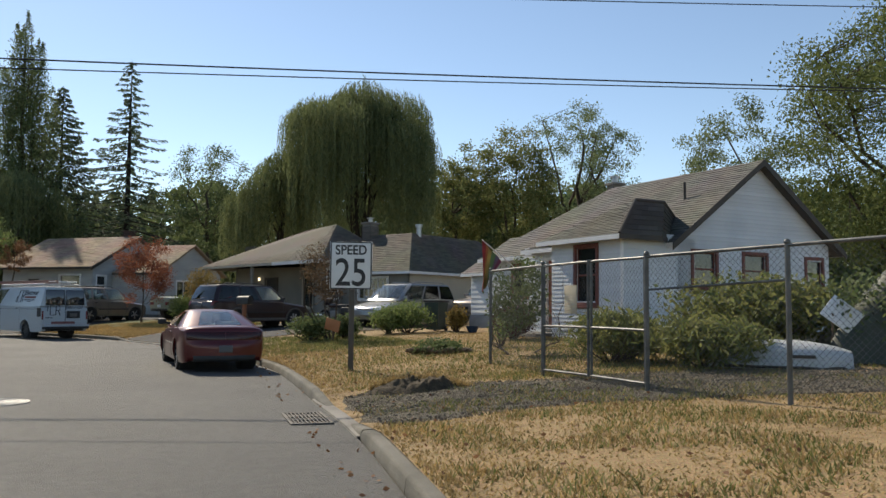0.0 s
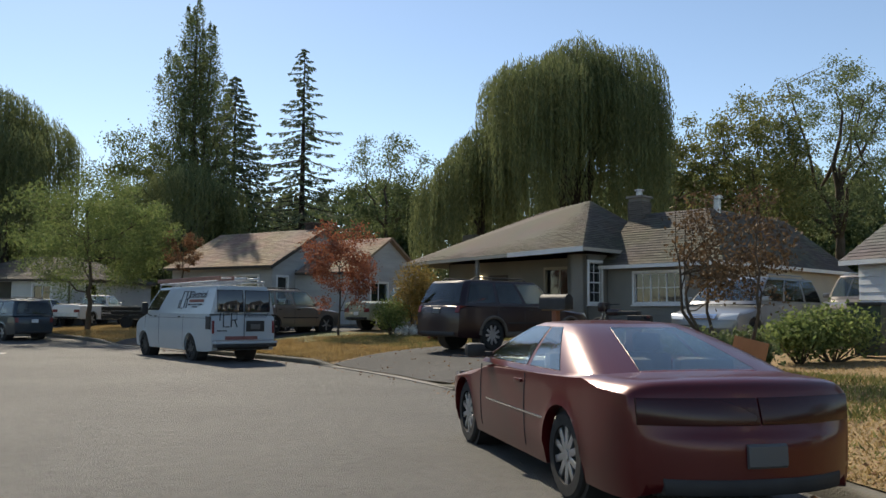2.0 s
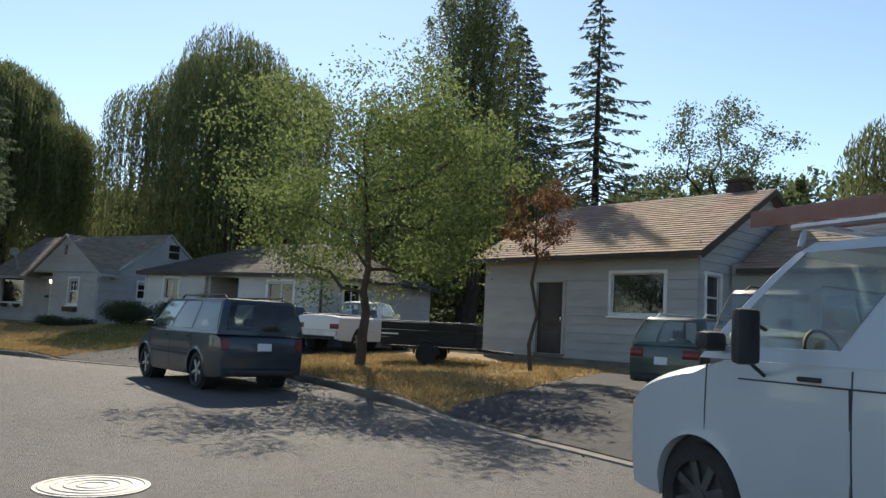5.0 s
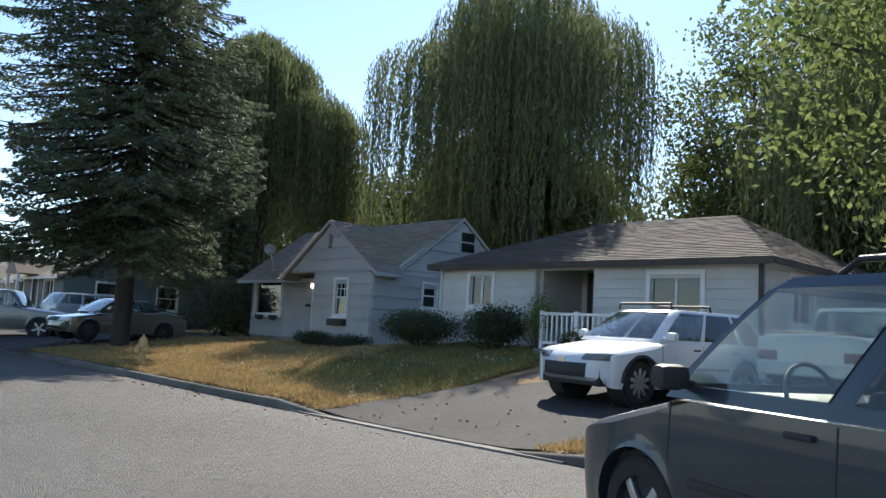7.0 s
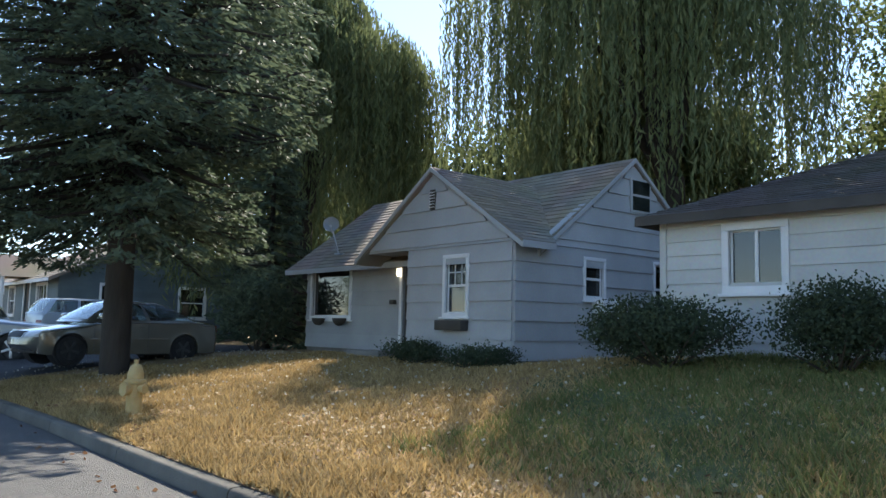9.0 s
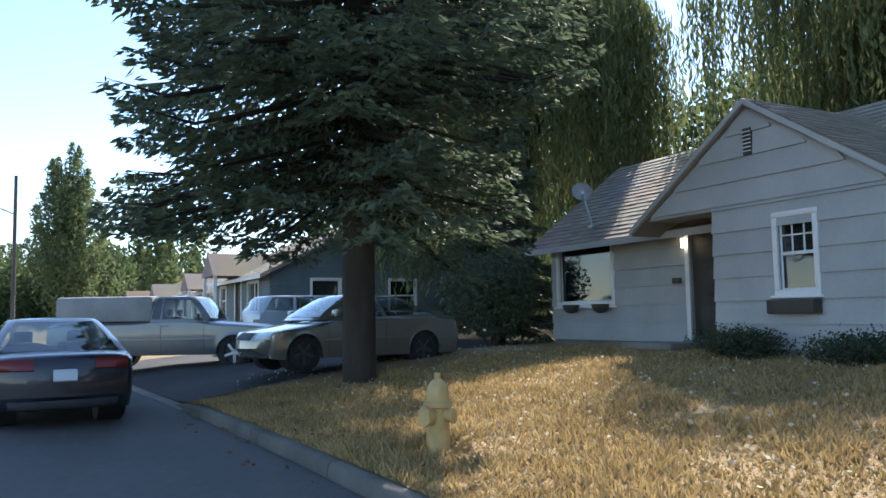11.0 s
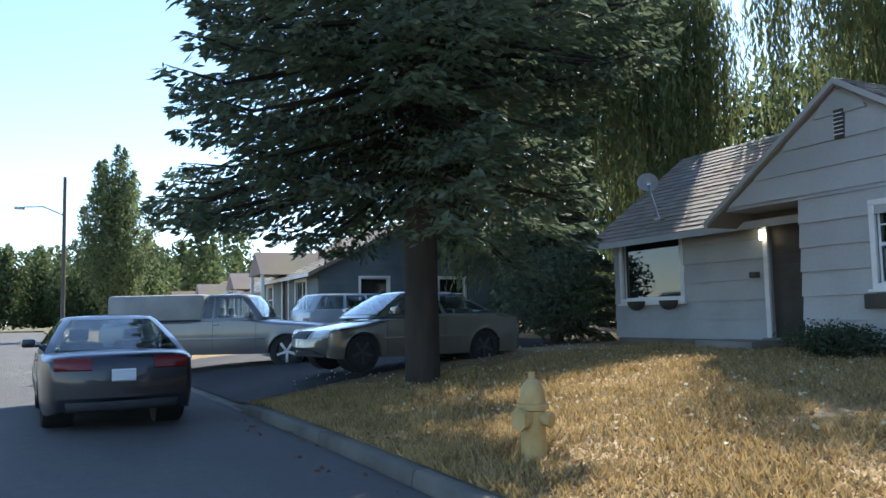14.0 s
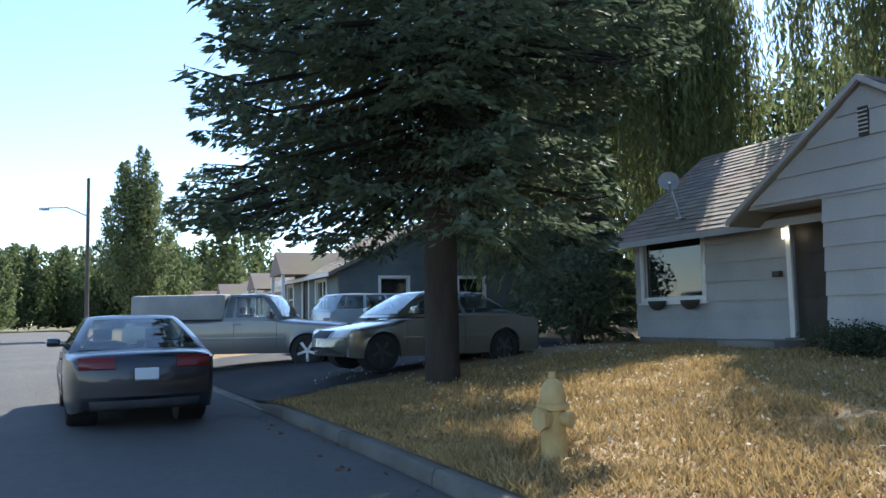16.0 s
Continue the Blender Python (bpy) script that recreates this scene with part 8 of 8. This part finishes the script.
part("stake", boxm((0, 0.02, 0.25), (0.04, 0.02, 0.55)), WOOD, ys2)
pot = thing("flower_pot", "wide dark blue glazed pot on the lawn", "pot", on(2.63, 26.0) @ Matrix.Scale(0.62, 4))
b = bmesh.new()
n = 20
prof = [(0.0, 0.0), (0.0, 0.2), (0.2, 0.3), (0.34, 0.36), (0.36, 0.38), (0.36, 0.33), (0.28, 0.28), (0.24, 0.0)]
rings = [[b.verts.new((max(q, 0.001) * math.cos(k * math.tau / n), max(q, 0.001) * math.sin(k * math.tau / n), z)) for k in range(n)] for z, q in prof]
for a, c in zip(rings, rings[1:]):
    for k in range(n):
        b.faces.new((a[k], a[(k + 1) % n], c[(k + 1) % n], c[k]))
part("bowl", b, plain("blue_glaze", (0.03, 0.05, 0.09), 0.25), pot)
bin_ = thing("wheelie_bin", "dark green wheeled rubbish bin", "bin", on(1.3, 27.6, -30))
b = bmesh.new()
lo = [b.verts.new(v) for v in ((-0.22, -0.25, 0.05), (0.22, -0.25, 0.05), (0.22, 0.2, 0.05), (-0.22, 0.2, 0.05))]
hi = [b.verts.new(v) for v in ((-0.29, -0.33, 1.0), (0.29, -0.33, 1.0), (0.29, 0.3, 1.0), (-0.29, 0.3, 1.0))]
b.faces.new(lo), b.faces.new(hi)
for k in range(4):
    b.faces.new((lo[k], lo[(k + 1) % 4], hi[(k + 1) % 4], hi[k]))
part("body", b, surf("green_plastic", (0.03, 0.05, 0.04), (0.05, 0.075, 0.06), 3, 0.6), bin_)
part("lid", boxm((0, -0.02, 1.04), (0.64, 0.7, 0.07), 0.02), BLACKP, bin_)
for s in (1, -1):
    part("wheel", cyl(bmesh.new(), (s * 0.2, 0.25, 0.1), (s * 0.26, 0.25, 0.1), 0.1), RUBBER, bin_)
stump = thing("garden_mound", "low mound of stones and dry ground cover on the lawn", "mound", on(2.2, 17.6, 10))
rng = np.random.default_rng(5)
for k in range(26):
    b = bmesh.new()
    bmesh.ops.create_icosphere(b, subdivisions=1, radius=rng.uniform(0.07, 0.15))
    bmesh.ops.scale(b, vec=(1.3, 1.0, 0.6), verts=b.verts)
    a = rng.uniform(0, math.tau)
    q = math.sqrt(rng.uniform(0, 1))
    bmesh.ops.translate(b, vec=(math.cos(a) * q * 0.72, math.sin(a) * q * 0.42, 0.05 + 0.08 * (1 - q)), verts=b.verts)
    part("stone", b, DIRT, stump, sharp=60)
bush("low grey-green ground cover over the stones", 2.2, 17.65, 0.34, 0.8, L_MID, 91, 2400, 0.06)

# porch rail of the white house
pr = thing("porch_rail", "white turned porch railing before the white house", "railing", pose(-37.85, 45.4, 0, 0, 0, 3))
zr_ = 1.1
for x in (0, 0.88, 1.76):
    part("post", boxm((x, 0, zr_ + 0.39), (0.09, 0.09, 0.8), 0.01), TRIM, pr)
for z in (0.12, 0.73):
    part("rail", boxm((0.88, 0, zr_ + z), (1.76, 0.06, 0.06), 0.01), TRIM, pr)
proto = part("baluster", boxm((0, 0, zr_ + 0.42), (0.04, 0.035, 0.6), 0.006), TRIM, pr)
proto.location.x = 0.13
for k in range(1, 13):
    if abs(0.13 + k * 0.127 - 0.88) > 0.07:
        sub("baluster", proto, pr, pose(0.13 + k * 0.127, 0, 0))
part("porch_deck", boxm((0.88, 0.5, zr_ - 0.2), (2.1, 1.15, 0.4), 0.02), CONCRETE, pr)

# overhead wires across the street, on poles beyond the houses
WIRE = plain("wire_black", (0.02, 0.02, 0.022), 0.6)
def wire_y(x):
    return 15.38 + 0.202 * x


for x in (42.0, -47.0):
    up_ = thing("utility_pole", "tall weathered wooden utility pole", "pole", pose(x, wire_y(x), 0, 0, 0, 11.4), "utility poles")
    part("shaft", cyl(bmesh.new(), (0, 0, -0.2), (0, 0, 10.0), 0.16, 0.11, n=12), WOOD, up_)
    part("crossarm", boxm((0, 0, 8.9), (0.12, 2.0, 0.12), 0.01), WOOD, up_)
for z, rise_, off, r_ in ((6.98, 0.006, 0.0, 0.017), (6.8, 0.013, -0.12, 0.013), (8.6, 0.028, 0.0, 0.012)):
    cab = bmesh.new()
    pts = [(x, wire_y(x) + off, z + rise_ * x - 0.75 * (1 - ((x + 2.5) / 44.5) ** 2)) for x in (-47 + 89 * k / 48 for k in range(49))]
    tube(cab, pts, [r_] * 49, 5)
    tagged(part("cable", cab, WIRE), "black sagging overhead cable across the street", "cable", "overhead cables")

# street lamp far down the street
sl = thing("street_lamp", "far wooden pole with a curved street lamp arm", "lamp", on(-85.1, 36.55, 0, -0.1))
part("shaft", cyl(bmesh.new(), (0, 0, 0), (0, 0, 9.0), 0.12, 0.08), POSTW, sl)
part("arm", tube(bmesh.new(), [(0, 0, 7.0), (-0.6, -1.0, 7.5), (-1.0, -1.9, 7.5)], [0.04] * 3, 6), ALU, sl)
part("head", boxm((-1.1, -2.1, 7.45), (0.25, 0.5, 0.14), 0.04), ALU, sl)

# dry grass blades, gravel, fallen leaves
GRASS = leafmat("dry_grass", (0.165, 0.115, 0.048), (0.345, 0.25, 0.115), 0.3, 0.8, 1.3, 0.6, 2.0)
GRASSG = leafmat("green_grass", (0.075, 0.09, 0.028), (0.18, 0.18, 0.065), 0.3, 0.8, 1.3, 0.6, 1.9)


def inside(poly, x, y):
    p = np.array(poly)
    r = np.zeros(len(x), bool)
    j = len(p) - 1
    for i in range(len(p)):
        cond = ((p[i, 1] > y) != (p[j, 1] > y)) & (x < (p[j, 0] - p[i, 0]) * (y - p[i, 1]) / (p[j, 1] - p[i, 1] + 1e-12) + p[i, 0])
        r ^= cond
        j = i
    return r


def scatter(n, i0, i1, d0, d1, rng, bias=1.0):
    i = rng.integers(i0, i1, n)
    d = d0 + (d1 - d0) * rng.uniform(0, 1, n) ** bias
    f = rng.uniform(-0.5, 0.5, n)[:, None]
    xy = LINE[i] + NOR[i] * d[:, None] + TAN[i] * f * 0.5
    z = np.array([rise(q) + swell(k, q) for k, q in zip(i, d)]) - 0.12 * DROP[i] * np.clip(1 - d / 1.8, 0, 1)
    return np.c_[xy, z], i, d


AVOID = [[(2.0, 8.2), (1.0, 10.7), (2.6, 11.4), (4.4, 11.6), (6.4, 12.4), (13, 11.6), (13, 9.2), (6.7, 9.2), (4.3, 8.9), (3.0, 8.3)], [(-6.1, 23.8), (-10.7, 28.8), (-9.7, 31.0), (-6.2, 36.6), (1.5, 32), (-1.6, 28.0), (-4.2, 25.9), (-5.5, 24.5)],
         [(-17.6, 33.2), (-22.4, 35.8), (-22.6, 43.5), (-17.5, 46.5), (-14.5, 43)], [(-32.7, 39.0), (-36.9, 39.1), (-36.4, 46.5), (-32.4, 49), (-31, 46)], [(-52.6, 38.7), (-64.0, 38.4), (-65.4, 48.5), (-58.5, 49.5), (-55.6, 47.0)]]


def blades(name, n, p0, p1, d0, d1, h, mat, label, seed, bias=1.3, wide=0.012, sparse=-0.62, avoid=True):
    rng = np.random.default_rng(seed)
    i0, i1 = sorted((near(*p0), near(*p1)))
    c, i, d = scatter(n, i0, i1, d0, d1, rng, bias)
    keep = np.ones(n, bool)
    for poly in AVOID if avoid else ():
        keep &= ~inside(poly, c[:, 0], c[:, 1])
    clump = np.array([noise.noise((x * 1.1, y * 1.1, 3)) for x, y in c[:, :2]])
    keep &= clump > sparse
    c, clump = c[keep], clump[keep]
    n = len(c)
    a = rng.uniform(0, math.tau, n)
    hh = h * rng.uniform(0.5, 1.3, n) * (1 + clump)
    s = np.stack([np.cos(a), np.sin(a), 0 * a], 1) * wide * rng.uniform(0.7, 1.3, n)[:, None]
    tip = c + np.stack([rng.normal(size=n) * hh * 0.55, rng.normal(size=n) * hh * 0.55, hh], 1)
    o = quads(name, np.stack([c - s, c + s, tip], 1), mat, per=3)
    tagged(o, label, "grass", kind="stuff")


blades("dry_grass", 70000, (5.0, -1.0), (-5.0, 22.4), 0.15, 8.5, 0.036, GRASS, "short dry straw-coloured grass", 1)
blades("dry_grass", 40000, (-10.8, 29.0), (-17.4, 33.2), 0.15, 7.0, 0.075, GRASS, "short dry straw-coloured grass", 2)
blades("dry_grass", 40000, (-22.6, 36.0), (-33, 39.2), 0.15, 7.0, 0.08, GRASS, "dry grass under the street tree", 3)
blades("dry_grass", 110000, (-37.0, 39.3), (-52.5, 38.9), 0.15, 8.2, 0.07, GRASS, "sunlit dry lawn grass", 4)
blades("green_grass", 10000, (2.0, 8.5), (-2.0, 18.5), 0.4, 8.5, 0.07, GRASSG, "green weeds among the dry grass", 5, 0.8)
# blades over that stretch, their green also standing for the shade
blades("green_grass", 24000, (-37.0, 39.3), (-41.6, 39.2), 1.6, 7.3, 0.1, GRASSG, "grass coloured greener to stand for shade", 6, 0.7)
blades("green_grass", 10000, (-11.5, 29.5), (-16, 32.5), 3.0, 7.5, 0.09, GRASSG, "patchy green grass", 7, 0.8)
blades("green_grass", 9000, (-2.5, 18.8), (-6.2, 24.0), 0.2, 5.0, 0.08, GRASSG, "green grass at the drive's edge", 8, 0.8)

blades("green_grass", 15000, (3.4, 4.4), (0.6, 11.9), 0.3, 7.0, 0.05, GRASSG, "weeds sprouting through the gravel", 14, 0.9, 0.009, -0.1, False)
blades("dry_grass", 9000, (3.4, 4.4), (0.6, 11.9), 0.2, 7.0, 0.045, GRASS, "dry weeds sprouting through the gravel", 15, 0.9, 0.009, 0.0, False)

rng = np.random.default_rng(12)
V = []
tet = np.array([[1, 1, 1], [1, -1, -1], [-1, 1, -1], [-1, -1, 1]], float)
face = np.array([[0, 1, 2], [0, 3, 1], [0, 2, 3], [1, 3, 2]])
poly = [kp((2.1, 8.2), 0.32), kp((1.1, 10.7), 0.32)] + AVOID[0][2:]
while len(V) < 17000:
    x, y = rng.uniform(0.9, 13, 400), rng.uniform(6.8, 13.6, 400)
    ok = inside(poly, x, y)
    for a, b_ in zip(x[ok], y[ok]):
        s = rng.uniform(0.006, 0.015)
        q = np.linalg.qr(rng.normal(size=(3, 3)))[0]
        V.append(((tet * (1, 1, 0.6)) @ q * s + (a, b_, ground_z(a, b_) + 0.014 + s * 0.3))[face])
g = quads("gravel", np.concatenate(V), STONE, per=3)
tagged(g, "loose grey gravel stones on the drive", "gravel", kind="stuff")

c, i, d = scatter(1700, near(4, 2), near(-52, 39), -0.5, 5.0, np.random.default_rng(8), 1.6)
d_ = np.random.default_rng(9).normal(size=(len(c), 3)) * (1, 1, 0.15)
c[:, 2] = np.where(d < 0.14, 0.015, c[:, 2] + 0.03)
lf = quads("fallen_leaves", leaves(c, d_, 0.06, 0.04, np.random.default_rng(10)), L_RUST)
tagged(lf, "scattered fallen brown leaves", "leaves", kind="stuff")

c, i, d = scatter(1100, near(-37, 39), near(-55, 39), 1.2, 7.2, np.random.default_rng(18), 0.8)
d_ = np.random.default_rng(19).normal(size=(len(c), 3)) * (1, 1, 0.5)
c[:, 2] += 0.06
pl_ = quads("fallen_leaves", leaves(c, d_, 0.05, 0.04, np.random.default_rng(20)), leafmat("pale_leaf", (0.36, 0.32, 0.24), (0.5, 0.46, 0.36), 0.3, 0.6, 1.0, 0.2, 1.3))
tagged(pl_, "small pale leaves scattered over the lawn", "leaves", kind="stuff")

# low earth bank where the lawn meets the gravel, and a sapling on the lawn
bank = thing("earth_bank", "low bank of dry earth and matted grass beside the gravel", "mound", on(2.5, 11.2, -8, -0.05))
b = bmesh.new()
rows = []
for i in range(57):
    row = []
    for j in range(33):
        u, v = i / 28 - 1, j / 16 - 1
        q = math.hypot(u, v)
        z = 0.27 * max(0.0, 1 - q**2.4) * (0.8 + 0.5 * noise.noise((u * 2.3, v * 2.3, 5))) + (0.09 * noise.noise((u * 6, v * 4, 1)) + 0.06 * noise.noise((u * 17, v * 9, 2))) * max(0.0, 1 - q * q)
        row.append(b.verts.new((u * 0.85, v * 0.45 - 0.25 * max(z, 0.0), z if z > 0.01 else -0.25 * max(0.0, q - 0.95))))
    rows.append(row)
for a, c in zip(rows, rows[1:]):
    for j in range(32):
        b.faces.new((a[j], a[j + 1], c[j + 1], c[j]))
# soil colour made darker to carry the shade on the bank's front
part("bank", b, surf("shade_darkened_soil", (0.045, 0.035, 0.022), (0.1, 0.075, 0.046), 9, 0.95, fine=40, bump=0.9), bank, sharp=60)
rng = np.random.default_rng(31)
n = 4200
u, v = rng.uniform(-1, 1, n), rng.uniform(-0.3, 1, n)
q = np.hypot(u, v)
u, v, q = u[q < 0.95], v[q < 0.95], q[q < 0.95]
n = len(u)
c = np.stack([u * 0.85, v * 0.45, 0.2 * (1 - q**2.4)], 1)
a = rng.uniform(0, math.tau, n)
s_ = np.stack([np.cos(a), np.sin(a), 0 * a], 1) * 0.01
tip = c + np.stack([rng.normal(size=n) * 0.05, rng.normal(size=n) * 0.05, rng.uniform(0.04, 0.11, n)], 1)
quads("grass_tuft", np.stack([c - s_, c + s_, tip], 1), GRASS, bank, per=3)
bush("thin young shrub on the dry lawn", 3.6, 18.9, 0.9, 0.4, L_GREEN, 91, 420, 0.07)
